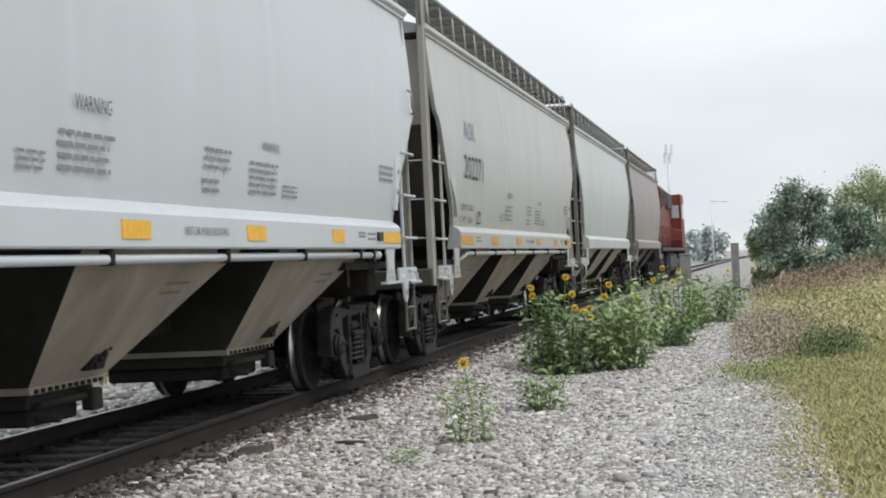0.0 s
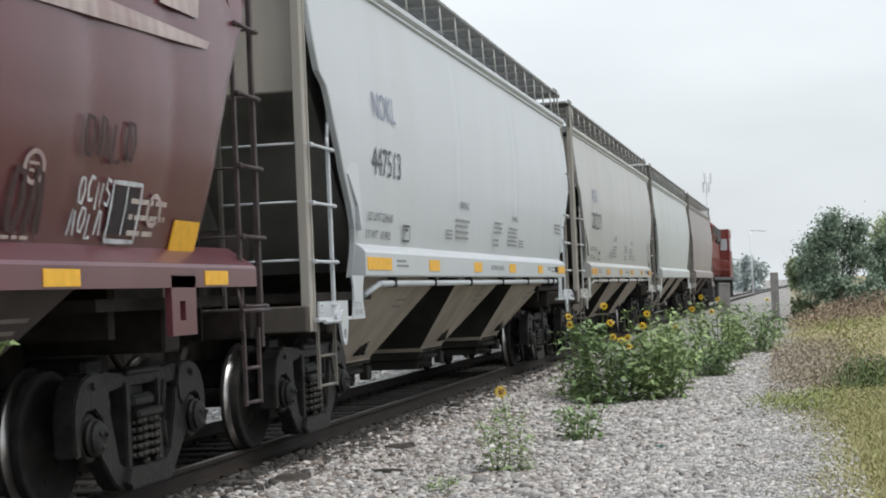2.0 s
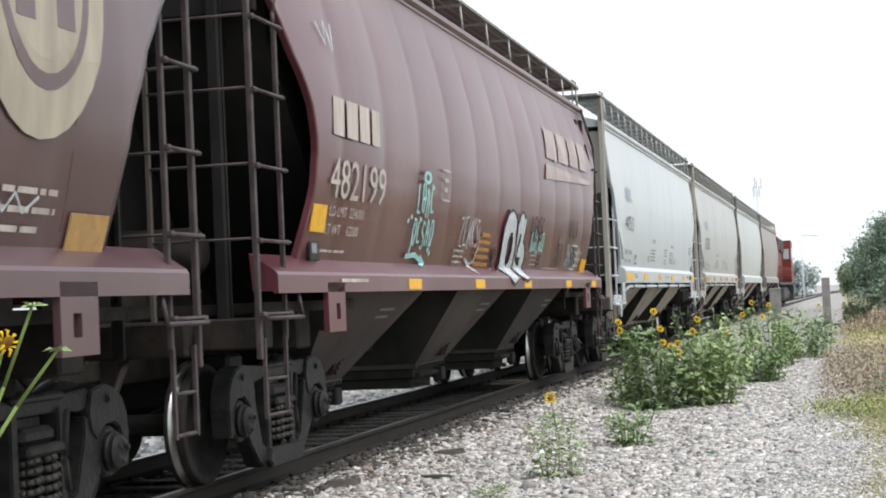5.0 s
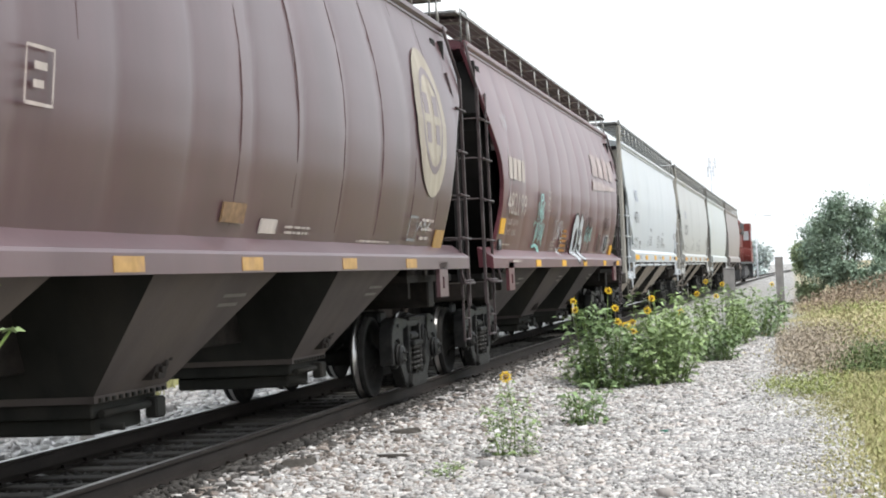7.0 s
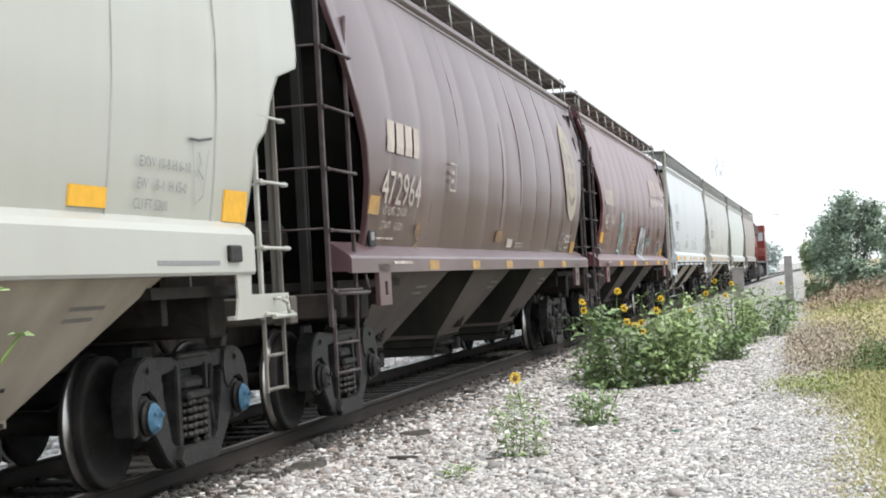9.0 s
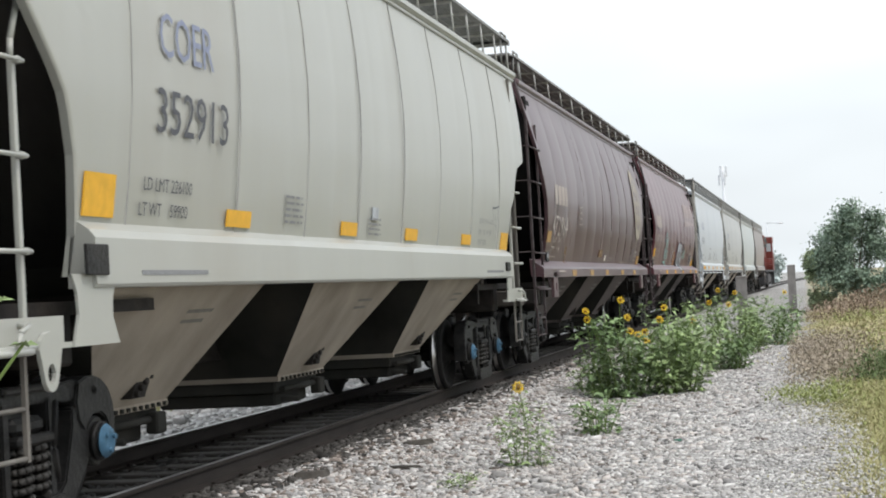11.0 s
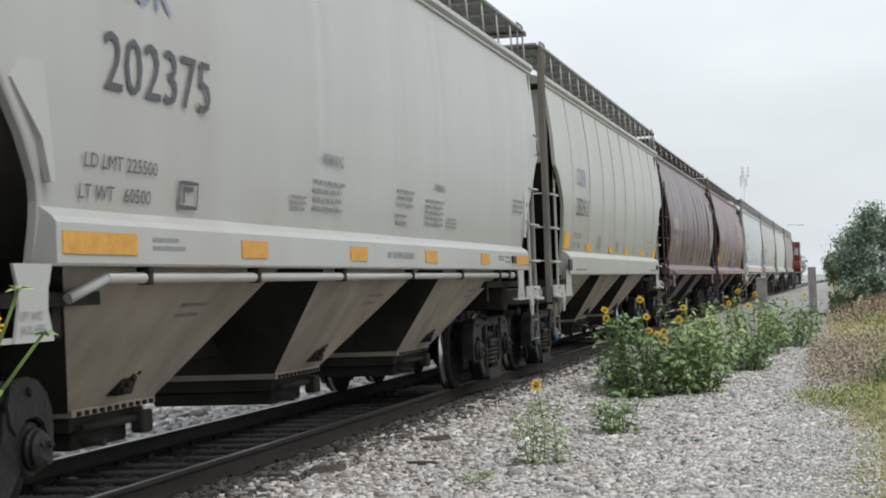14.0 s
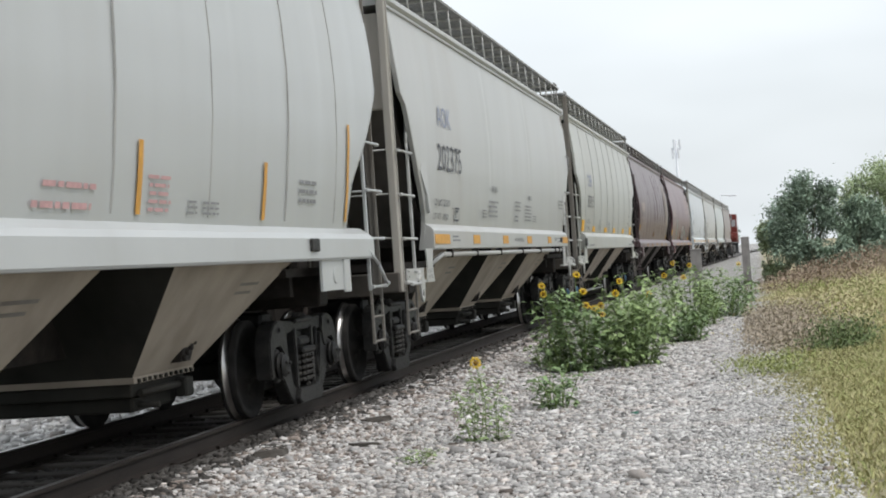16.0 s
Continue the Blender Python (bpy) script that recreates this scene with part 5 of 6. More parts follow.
    letter_run(car, k, 11.45, 1.72, 0.15, 0.16, ([loop], [arch]), 0.04, SPRAY_DULL, 0.003)
    letter_run(car, k, 12.95, 1.72, 0.24, 0.36, ([loop], [arch]), 0.05, SPRAY_DULL, 0.001)
    letter_run(car, k, 13.75, 2.20, 0.20, 0.24, ([loop], [arch], [bar], [loop]), 0.04, SPRAY_DULL, 0.002)
    for z in (1.85, 1.79, 1.73):
        bars(car, k, 10.95, 11.5, z, z + 0.05, 1, INK_WHITE, 5)
    # round seal, small white scrawl, dark data panel in a white frame, second seal
    blob(car, k, 13.20, 2.10, 0.13, 0.10, INK_FADED, "stencil_mark", 0.001, 0.72)
    bars(car, k, 13.12, 13.28, 2.06, 2.14, 2, INK_FADED, 4)
    letter_run(car, k, 13.78, 1.92, 0.12, 0.16, ([loop], [hook], [en], [bend_s]), 0.024, SPRAY_WHITE, 0.003)
    letter_run(car, k, 13.72, 1.74, 0.12, 0.15, ([arch], [loop], [bar], [arch]), 0.024, SPRAY_WHITE, 0.003)
    patch(car, k, 14.28, 14.68, 1.76, 2.06, SPRAY_BLACK, "data_panel", lift=0.001)
    stroke(car, k, [(14.26, 1.72), (14.70, 1.72), (14.70, 2.08), (14.26, 2.08)], 0.03, SPRAY_WHITE, "data_panel", 0.004, True)
    stroke(car, k, [(14.48, 1.76), (14.48, 2.06)], 0.02, SPRAY_WHITE, "data_panel", 0.004)
    blob(car, k, 14.95, 1.93, 0.12, 0.11, INK_FADED, "stencil_mark", 0.001, 0.72)
    stroke(car, k, [(2.0, 3.62), (2.15, 3.45), (2.22, 3.66), (2.32, 3.42), (2.40, 3.66)], 0.03, SPRAY_WHITE, "graffiti", 0.003)


def round_emblem(car):
    k = "round"
    blob(car, k, 14.86, 3.10, 0.72, 0.86, INK_CREAM, "round_emblem", 0.001)
    blob(car, k, 14.90, 3.12, 0.50, 0.62, PAINT["faded"], "round_emblem", 0.003, 0.86)
    patch(car, k, 14.82, 14.98, 2.66, 3.58, INK_CREAM, "round_emblem", lift=0.003)
    for y0, y1, z0, z1 in ((14.55, 14.78, 3.18, 3.42), (15.02, 15.25, 3.18, 3.42), (14.58, 14.78, 2.85, 3.08), (15.02, 15.22, 2.85, 3.08)):
        patch(car, k, y0, y1, z0, z1, PAINT["faded"], "round_emblem", lift=0.004)
    stroke(car, k, [(14.40, 1.86), (14.50, 1.95), (14.60, 1.86), (14.70, 1.96), (14.80, 1.86), (14.95, 1.95)], 0.02, SPRAY_WHITE, "graffiti", 0.003)


def marks_seamed(car, owner, number):
    k = "seamed"
    lettering(car, k, owner, 3.55, 2.92, 0.29, INK_BLUE, 0.95)
    lettering(car, k, number, 3.50, 2.42, 0.29, INK, 1.27)
    lettering(car, k, "LD LMT 226100", 3.33, 2.04, 0.085, INK, 0.8)
    lettering(car, k, "LT WT    59900", 3.28, 1.88, 0.085, INK, 0.8)
    patch(car, k, 2.50, 2.92, 1.85, 2.11, YELLOW)
    for y in (4.85, 7.75, 10.1, 12.87):
        patch(car, k, y, y + 0.5, 1.85, 1.975, YELLOW)
    patch(car, k, 15.36, 15.83, 1.82, 2.05, YELLOW)
    lettering(car, k, "EXW 10-8 H 6-10", 13.82, 2.13, 0.07, INK_GREY, 0.85)
    lettering(car, k, "EW    8-1  H 15-0", 13.80, 1.99, 0.07, INK_GREY, 0.82)
    lettering(car, k, "CU FT 5200", 13.76, 1.86, 0.07, INK_GREY, 0.55)
    stroke(car, k, [(14.62, 2.36), (14.80, 2.36), (15.04, 2.39)], 0.02, INK, "graffiti")
    stroke(car, k, [(14.68, 2.34), (14.74, 2.10), (14.78, 1.92), (14.92, 1.98), (14.98, 2.30)], 0.008, INK_GREY, "graffiti")
    stroke(car, k, [(14.80, 2.28), (14.86, 2.20), (14.80, 2.16), (14.90, 2.10)], 0.016, INK_GREY, "graffiti")
    bars(car, k, 6.1, 6.6, 1.9, 2.15, 5, INK_GREY, 3)
    bars(car, k, 8.6, 9.1, 1.86, 2.05, 4, INK_GREY, 6)
    patch(car, k, 8.75, 8.95, 2.02, 2.14, SPRAY_WHITE, "card")
    sh = Shape().box(1.599, 1.604, 13.9, 15.0, 1.50, 1.53).box(1.599, 1.604, 3.1, 4.2, 1.5, 1.53)
    part("stencil_line", sh, INK_GREY, car)
    part("card_holder", Shape().box(1.60, 1.63, 15.15, 15.4, 1.52, 1.64, bevel=0.01), IRON, car)
    part("card_holder", Shape().box(1.60, 1.62, 2.3, 2.6, 1.5, 1.68, bevel=0.008), IRON, car)


def marks_striped(car):
    k = "striped"
    for y, z0, z1 in ((4.6, 1.80, 2.3), (7.5, 1.80, 2.3), (10.60, 1.78, 2.28), (13.34, 1.78, 2.26), (16.03, 1.80, 2.77)):
        stroke(car, k, [(y, z0), (y, z1)], 0.085, AMBER, "reflective_stripe")
    bars(car, k, 9.0, 9.95, 1.77, 1.86, 1, INK_RED, 1)
    bars(car, k, 9.1, 9.9, 1.90, 1.98, 1, INK_RED, 2)
    bars(car, k, 10.75, 11.2, 1.79, 2.07, 5, INK_RED, 3)
    bars(car, k, 11.55, 11.75, 1.79, 1.91, 3, INK_GREY, 4)
    bars(car, k, 11.85, 12.25, 1.79, 1.91, 3, INK_GREY, 5)
    bars(car, k, 14.35, 14.95, 1.93, 2.18, 3, INK_GREY, 6)
    part("card_holder", Shape().box(1.60, 1.63, 14.35, 14.6, 1.50, 1.62, bevel=0.01), IRON, car)


# ---- the locomotive ----
def locomotive():
    """A red diesel at the head, long hood towards the train; its space as the cars' (y = 0 at the rear coupling)."""
    eng = tagged(new("locomotive"), "red diesel locomotive with dark grey running gear", "locomotive")
    L = 22.5
    sh = Shape()
    sh.box(-0.95, 0.95, 1.6, 17.3, 1.55, 4.25, bevel=0.12)
    part("hood", sh, LOCO_RED, eng)
    sh = Shape()
    sh.prism([(-0.95, 3.2), (0.95, 3.2), (1.5, 3.75), (1.5, 4.2), (1.2, 4.5), (-1.2, 4.5), (-1.5, 4.2), (-1.5, 3.75)], 1, 1.5, 6.2)
    part("radiator", sh, LOCO_RED, eng)
    for side in (-1, 1):
        sh = Shape().box(*sorted((side * 1.502, side * 1.506)), 1.8, 6.0, 3.78, 4.18)
        for i in range(5):
            sh.box(*sorted((side * 1.503, side * 1.525)), 1.8, 6.0, 3.80 + i * 0.08, 3.83 + i * 0.08)
        part("grille", sh, LOCO_DARK, eng)
    sh = Shape()
    sh.box(-0.9, 0.9, 7.2, 9.4, 4.2, 4.62, bevel=0.06).box(-0.5, 0.5, 10.4, 11.8, 4.2, 4.72, bevel=0.06)
    sh.box(-1.1, 1.1, 13.0, 16.6, 3.6, 4.5, bevel=0.08)
    part("blower_housing", sh, LOCO_DARK, eng)
    part("roof_fan", Shape().box(-0.6, 0.6, 2.1, 3.3, 4.5, 4.6, bevel=0.05), LOCO_DARK, eng)
    part("roof_fan", Shape().box(-0.6, 0.6, 4.1, 5.3, 4.5, 4.6, bevel=0.05), LOCO_DARK, eng)
    sh = Shape()
    sh.prism([(17.3, 1.5), (20.4, 1.5), (20.4, 3.4), (20.1, 4.35), (19.9, 4.5), (17.3, 4.5)], 0, -1.52, 1.52)
    sh.box(-0.9, 0.9, 20.4, 22.0, 1.5, 3.1, bevel=0.15)
    cab = part("cab", sh, LOCO_RED, eng)
    for side in (-1, 1):
        for y in (18.1, 19.05):
            part("window", Shape().box(*sorted((side * 1.525, side * 1.545)), y, y + 0.78, 3.15, 3.95, bevel=0.008), GLASS_DARK, cab)
        part("window", Shape().box(*sorted((side * 1.0, side * 1.4)), 17.27, 17.295, 3.2, 3.9), GLASS_DARK, cab)
    sh = Shape().box(-1.55, 1.55, 0.7, 21.9, 1.38, 1.54, bevel=0.02).box(-1.5, 1.5, 0.6, 0.75, 0.4, 1.5).box(-1.4, 1.4, 21.9, 22.1, 0.3, 1.5)
    part("deck", sh, LOCO_DARK, eng)
    sh = Shape()
    for side in (-1, 1):
        for i in range(15):
            y = 0.8 + i * 1.18
            sh.rod((side * 1.5, y, 1.5), (side * 1.5, y, 2.5), 0.022)
        sh.rod((side * 1.5, 0.8, 2.5), (side * 1.5, 17.3, 2.5), 0.022)
        sh.rod((side * 1.5, 0.8, 2.0), (side * 1.5, 17.3, 2.0), 0.015)
    for x in (-1.5, -0.5, 0.5, 1.5):
        sh.rod((x, 0.7, 1.5), (x, 0.7, 2.5), 0.022)
    sh.rod((-1.5, 0.7, 2.5), (1.5, 0.7, 2.5), 0.022)
    part("handrail", sh, LOCO_RED, eng)
    part("fuel_tank", Shape().box(-1.4, 1.4, 8.0, 14.0, 0.35, 1.35, bevel=0.2), LOCO_DARK, eng)
    part("coupler", Shape().box(-0.16, 0.16, 0.02, 0.7, 0.8, 1.02, bevel=0.03).box(-0.2, 0.2, 0.0, 0.25, 0.75, 1.07, bevel=0.04), IRON, eng)
    wheel = shared("wheelset:", wheelset_shape, [WHEEL, TREAD])
    for y in (4.1, 18.2):
        sh = Shape()
        for side in (-1, 1):
            sh.box(*sorted((side * 0.98, side * 1.18)), -2.5, 2.5, 0.55, 0.95, bevel=0.05)
            for w in (-1.85, 0, 1.85):
                sh.box(*sorted((side * 0.96, side * 1.22)), w - 0.22, w + 0.22, 0.3, 0.75, bevel=0.04)
        sh.box(-1, 1, -0.3, 0.3, 0.6, 1.3)
        truck = part("truck", sh, IRON, eng, m=pose(0, y, 0))
        for w in (-1.85, 0, 1.85):
            TURNING.append((place("wheelset", wheel, truck, pose(0, w, 0.457)), w))
    part("headlight", Shape().box(-0.2, 0.2, 1.55, 1.6, 3.9, 4.1, bevel=0.02), POLE, eng)
    for o in eng.children_recursive:      # true length of the type
        if o.name.startswith("truck"):
            o.matrix_basis = pose(0, o.matrix_basis.translation.y * 1.07, 0)
        elif not o.name.startswith("wheelset"):
            for v in o.data.vertices:
                v.co.y *= 1.07
    return eng


# ---- plants ----
def leaf_cloud(points, dirs, size, rng, droop=0.5, wide=0.55):
    """Folded leaves: six corners and four triangles each, at points, growing along dirs."""
    n = len(points)
    d = dirs / np.linalg.norm(dirs, axis=1)[:, None]
    up = np.tile([0, 0, 1.0], (n, 1)) + rng.normal(0, 0.35, (n, 3))
    side = np.cross(d, up)
    side /= np.linalg.norm(side, axis=1)[:, None]
    nor = np.cross(side, d)
    s = size * rng.uniform(0.55, 1.25, n)[:, None]
    w = wide * s
    p = points
    mid = p + d * s * 0.45
    tip = p + d * s - np.array([0, 0, 1.0]) * s * droop * rng.uniform(0.2, 1, n)[:, None]
    v = np.stack([p, mid + side * w * 0.5 + nor * s * 0.08, mid - side * w * 0.5 + nor * s * 0.08, mid - nor * s * 0.02, tip], 1)
    f = np.array([(0, 1, 3), (0, 3, 2), (1, 4, 3), (3, 4, 2)])
    return v.reshape(-1, 3), (f[None] + 5 * np.arange(n)[:, None, None]).reshape(-1, 3)


def flower_shape(r):
    """A flower head that looks along +z: ray petals in two rows."""
    sh = Shape()
    for i in range(16):
        a = 2 * math.pi * i / 16
        c, s = math.cos(a), math.sin(a)
        t = 0.16
        rr = r * (1 if i % 2 else 0.88)
        z = 0.012 if i % 2 else 0.0
        v = [(c * r * 0.3, s * r * 0.3, z), (math.cos(a - t) * rr * 0.68, math.sin(a - t) * rr * 0.68, z + 0.012), (c * rr, s * rr, z - 0.004), (math.cos(a + t) * rr * 0.68, math.sin(a + t) * rr * 0.68, z + 0.012)]
        sh.add(v, [(0, 1, 2, 3)])
    return sh


def disc_shape(r):
    sh = Shape()
    n = 12
    prof = [(r * 0.32, 0.0), (r * 0.30, 0.02), (r * 0.2, 0.03), (0.001, 0.033)]
    v = [(q * math.cos(2 * math.pi * i / n), q * math.sin(2 * math.pi * i / n), z) for q, z in prof for i in range(n)]
    return sh.add(v, [(k * n + i, k * n + (i + 1) % n, (k + 1) * n + (i + 1) % n, (k + 1) * n + i) for k in range(3) for i in range(n)], 0, True)


def sunflower(x, y, spread, high, stems, flowers, label, seed, leaf=0.11, per=26, pale=False, lean=(0, 0), heads=None, size=0.066, thick=0.009):
    """A wild sunflower clump: stems, leaves, flower heads."""
    rng = np.random.default_rng(seed)
    root = tagged(new("sunflower_plant"), label, "sunflower", "wild sunflowers on the gravel")
    z0 = lie(x, y) - 0.02
    root.matrix_basis = pose(x, y, z0)
    sh, pts, dirs, tips = Shape(), [], [], []
    for i in range(stems):
        a, q = rng.uniform(0, 6.283), math.sqrt(rng.random())
        base = Vector((0.55 * spread[0] * q * math.cos(a), 0.55 * spread[1] * q * math.sin(a), 0))
        h = high * rng.uniform(0.42, 1.0) * (1.0 - 0.25 * q)
        top = base + Vector((spread[0] * 0.45 * q * math.cos(a) + lean[0] + rng.normal(0, 0.06), spread[1] * 0.45 * q * math.sin(a) + lean[1] + rng.normal(0, 0.06), h))
        midp = base.lerp(top, 0.5) + Vector((rng.normal(0, 0.04), rng.normal(0, 0.04), 0.03))
        sh.rod(base, midp, thick, 5, thick * 0.7).rod(midp, top, thick * 0.7, 5, 0.003)
        tips.append(top)
        for j in range(per):
            u = rng.uniform(0.02, 1.0)
            p = base.lerp(midp, u * 2) if u < 0.5 else midp.lerp(top, u * 2 - 1)
            b = rng.uniform(0, 6.283)
            r = rng.uniform(0.0, 0.16) * (1.1 - 0.6 * u)
            d = Vector((math.cos(b), math.sin(b), rng.uniform(-0.2, 0.5)))
            pts.append(p + Vector((d.x, d.y, 0.3)) * r)
            dirs.append(d)
            if j % 4 == 0:
                q2 = p + Vector((d.x, d.y, 0.3)) * r
                sh.rod(p, q2, 0.004, 4, 0.003)
    tagged(part("stem", sh, STEM, root), kind="stuff")
    v, f = leaf_cloud(np.array([tuple(p) for p in pts]), np.array([tuple(d) for d in dirs]), leaf, rng)
    tagged(place("leaf", raw_mesh("leaf", v, f, LEAF_PALE if pale else LEAF), root), kind="stuff")
    petals, centre = shared(f"petals:{size}", lambda: flower_shape(size), PETAL), shared(f"flower_disc:{size}", lambda: disc_shape(size), DISC)
    order = sorted(range(stems), key=lambda i: -tips[i].z)[:flowers]
    spots = [tips[i] for i in order]
    if heads:
        spots = [Vector(h) for h in heads]
        for h in spots:
            near = min(tips, key=lambda t: (t - h).length)
            sh2 = Shape().rod((near.x * 0.6, near.y * 0.6, near.z * 0.4), near.lerp(h, 0.6), 0.006, 5, 0.005).rod(near.lerp(h, 0.6), h, 0.005, 5, 0.004)
            part("stem", sh2, STEM, root)
    for h in spots:
        turn = pose(0, 0, 0, rng.uniform(50, 88), 0, rng.uniform(-15, 45))
        head = place("flower", petals, root, Matrix.Translation(h) @ turn)
        place("flower_disc", centre, head)
    return root


def tree(name, x, y, high, crown, label, material, seed, leaves=5000, leaf=0.2, lobes=9, trunk=0.12):
    """Tapered trunk, limbs, and a crown of many leaves in uneven clumps."""
    rng = np.random.default_rng(seed)
    root = tagged(new(name), label, "tree", "trees along the track")
    root.matrix_basis = pose(x, y, lie(x, y) - 0.1)
    sh = Shape()
    fork = high * 0.22
    sh.rod((0, 0, 0), (rng.normal(0, 0.1), rng.normal(0, 0.1), fork), trunk, 8, trunk * 0.7)
    centres = []
    for i in range(lobes):
        a = 6.283 * i / lobes + rng.uniform(-0.3, 0.3)
        q = rng.uniform(0.15, 0.85)
        c = Vector((crown[0] * q * math.cos(a), crown[1] * q * math.sin(a), high * rng.uniform(0.16, 0.88) - 0.12 * high * q))
        c.z = max(c.z, 0.12 * high)
        centres.append(c)
        mid = Vector((c.x * 0.5, c.y * 0.5, fork + (c.z - fork) * 0.4))
        sh.rod((0, 0, fork * rng.uniform(0.6, 1)), mid, trunk * 0.5, 6, trunk * 0.3).rod(mid, c, trunk * 0.3, 5, trunk * 0.1)
    part("trunk", sh, BARK, root)
    pts = []
    for c in centres:
        sub = [Vector(rng.normal(0, 1, 3)) for _ in range(9)]
        for q in sub:
            q.normalize()
            cc = np.array(c) + np.array(q) * np.array([crown[0] * 0.40, crown[1] * 0.40, high * 0.17]) * rng.uniform(0.3, 1.1)
            n = leaves // (lobes * 9)
            pts.append(cc + rng.normal(0, 1, (n, 3)) * np.array([crown[0] * 0.10, crown[1] * 0.10, high * 0.042]))
    pts = np.concatenate(pts)
    pts = pts[pts[:, 2] > 0.15]
    dirs = rng.normal(0, 1, pts.shape) + np.array([0, 0, -0.2])
    v, f = leaf_cloud(pts, dirs, leaf, rng, 0.3, 0.7)
    tagged(place("crown", raw_mesh("crown", v, f, material), root), kind="stuff")
    return root


def blades(name, spots, high, material, label, seed, wide=0.012, lean=0.45, category="grass"):
    """Grass or dead stalks: bent blades of two faces each."""
    rng = np.random.default_rng(seed)
    n = len(spots)
    z = np.array([lie(p[0], p[1]) for p in spots]) - 0.02
    h = high(spots, rng)
    a = rng.uniform(0, 6.283, n)
    side = np.stack([np.cos(a), np.sin(a), np.zeros(n)], 1) * wide * rng.uniform(0.6, 1.5, n)[:, None]
    b = rng.uniform(0, 6.283, n)
    out = np.stack([np.cos(b), np.sin(b), np.zeros(n)], 1) * (h * lean * rng.uniform(0.1, 1, n))[:, None]
    base = np.stack([spots[:, 0], spots[:, 1], z], 1)
    mid = base + out * 0.35 + np.stack([np.zeros(n), np.zeros(n), h * 0.6], 1)
    tip = base + out + np.stack([np.zeros(n), np.zeros(n), h * rng.uniform(0.75, 1, n)], 1)
    v = np.stack([base - side, base + side, mid + side * 0.7, mid - side * 0.7, tip], 1).reshape(-1, 3)
    f = (np.array([(0, 1, 2), (0, 2, 3), (3, 2, 4)])[None] + 5 * np.arange(n)[:, None, None]).reshape(-1, 3)
    tagged(place(name, raw_mesh(name, v, f, material)), label, category, kind="stuff")


def clumped(rng, n, x0, x1, y0, y1, clumps, r):
    c = np.stack([rng.uniform(x0, x1, clumps), rng.uniform(y0, y1, clumps)], 1)
    return c[rng.integers(0, clumps, n)] + rng.normal(0, r, (n, 2))


def build_place():
    ground()
    rails_and_sleepers()
    stones("ballast_stone", 60000, path_spots(1.25, 4.9), 0.036, STONE, "pale grey crushed limestone lying loose", 1)
    stones("ballast_stone", 15000, path_spots(1.3, 4.7), 0.038, STONE_PINK, "pinkish brown crushed stone among the grey", 2)
    stones("ballast_stone", 12000, path_spots(1.3, 4.9), 0.04, STONE_GREY, "darker grey crushed stone among the pale", 7)
    stones("ballast_stone", 9000, lambda rng, n: np.stack([1.3 + rng.exponential(0.75, n), 6.5 + 36 * rng.random(n) ** 1.35], 1), 0.04, STONE_BROWN, "rust-brown crushed stone beside the rail", 8)
    stones("fine_gravel", 44000, path_spots(4.2, 6.1), 0.024, STONE, "fine grey gravel trodden into the path", 6)
    stones("oily_ballast", 15000, path_spots(0.86, 1.55), 0.042, STONE_DARK, "oil-blackened ballast along the rail", 3)
    stones("oily_ballast", 8000, path_spots(-0.68, 0.68), 0.048, STONE_DARK, "dark ballast between the sleepers", 4)

    def far_gravel(rng, n):
        y = 8 + 30 * rng.random(n)
        return np.stack([rng.uniform(-5, -1.0, n), y], 1)
    stones("ballast_stone", 7000, far_gravel, 0.08, STONE, "pale ballast beyond the track", 5)


LEADING = 16.6           # coupled length of the two leading hoppers


def build_train():
    global PITCH
    full = PITCH
    cars = [locomotive()]
    MESHES.clear()
    PITCH = LEADING
    POCKETS["short"] = [tuple(tuple(q * LEADING / full for q in p) for p in pocket) for pocket in POCKETS["flush"]]
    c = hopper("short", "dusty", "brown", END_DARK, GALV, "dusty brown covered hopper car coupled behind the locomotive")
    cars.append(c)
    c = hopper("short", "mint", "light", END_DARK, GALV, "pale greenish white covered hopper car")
    cars.append(c)
    PITCH = full
    MESHES.clear()
    c = hopper("flush", "aok", "light", END_GREY, PAINT["aok"], "light grey covered hopper car with a dark number")
    marks_flush(c, "AOK", "202271", "225500", "60500", AMBER, 1.62, 0.345)
    cars.append(c)
    c = hopper("flush", "nokl", "light", END_SOOT, PAINT["nokl"], "clean white covered hopper car with orange reflectors on its sill")
    marks_flush(c, "NOKL", "447513", "224600", "61400", YELLOW, 1.18, 0.28)
    cars.append(c)
    c = hopper("round", "maroon", "dark", END_BLACK, STEEL_DULL, "maroon round-sided hopper car covered in graffiti tags")
    marks_round(c, "482199", "224000", "62000", False)
    graffiti(c)
    cars.append(c)
    c = hopper("oval", "faded", "brown", END_BLACK, STEEL_DULL, "faded maroon round-sided hopper car with a cream emblem")
    marks_round(c, "472964", "224500", "61500", True)
    round_emblem(c)
    cars.append(c)
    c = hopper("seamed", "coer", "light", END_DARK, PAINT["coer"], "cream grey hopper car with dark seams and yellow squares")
    marks_seamed(c, "COER", "352913")
    cars.append(c)
    c = hopper("flush", "aok", "light", END_GREY, PAINT["aok"], "light grey covered hopper car with amber reflectors on its sill")
    marks_flush(c, "AOK", "202375", "225500", "60500", AMBER, 1.62, 0.345)
    cars.append(c)
    c = hopper("striped", "striped", "light", END_GREY, PAINT["striped"], "white hopper car with upright amber stripes")
    marks_striped(c)
    cars.append(c)
    return cars


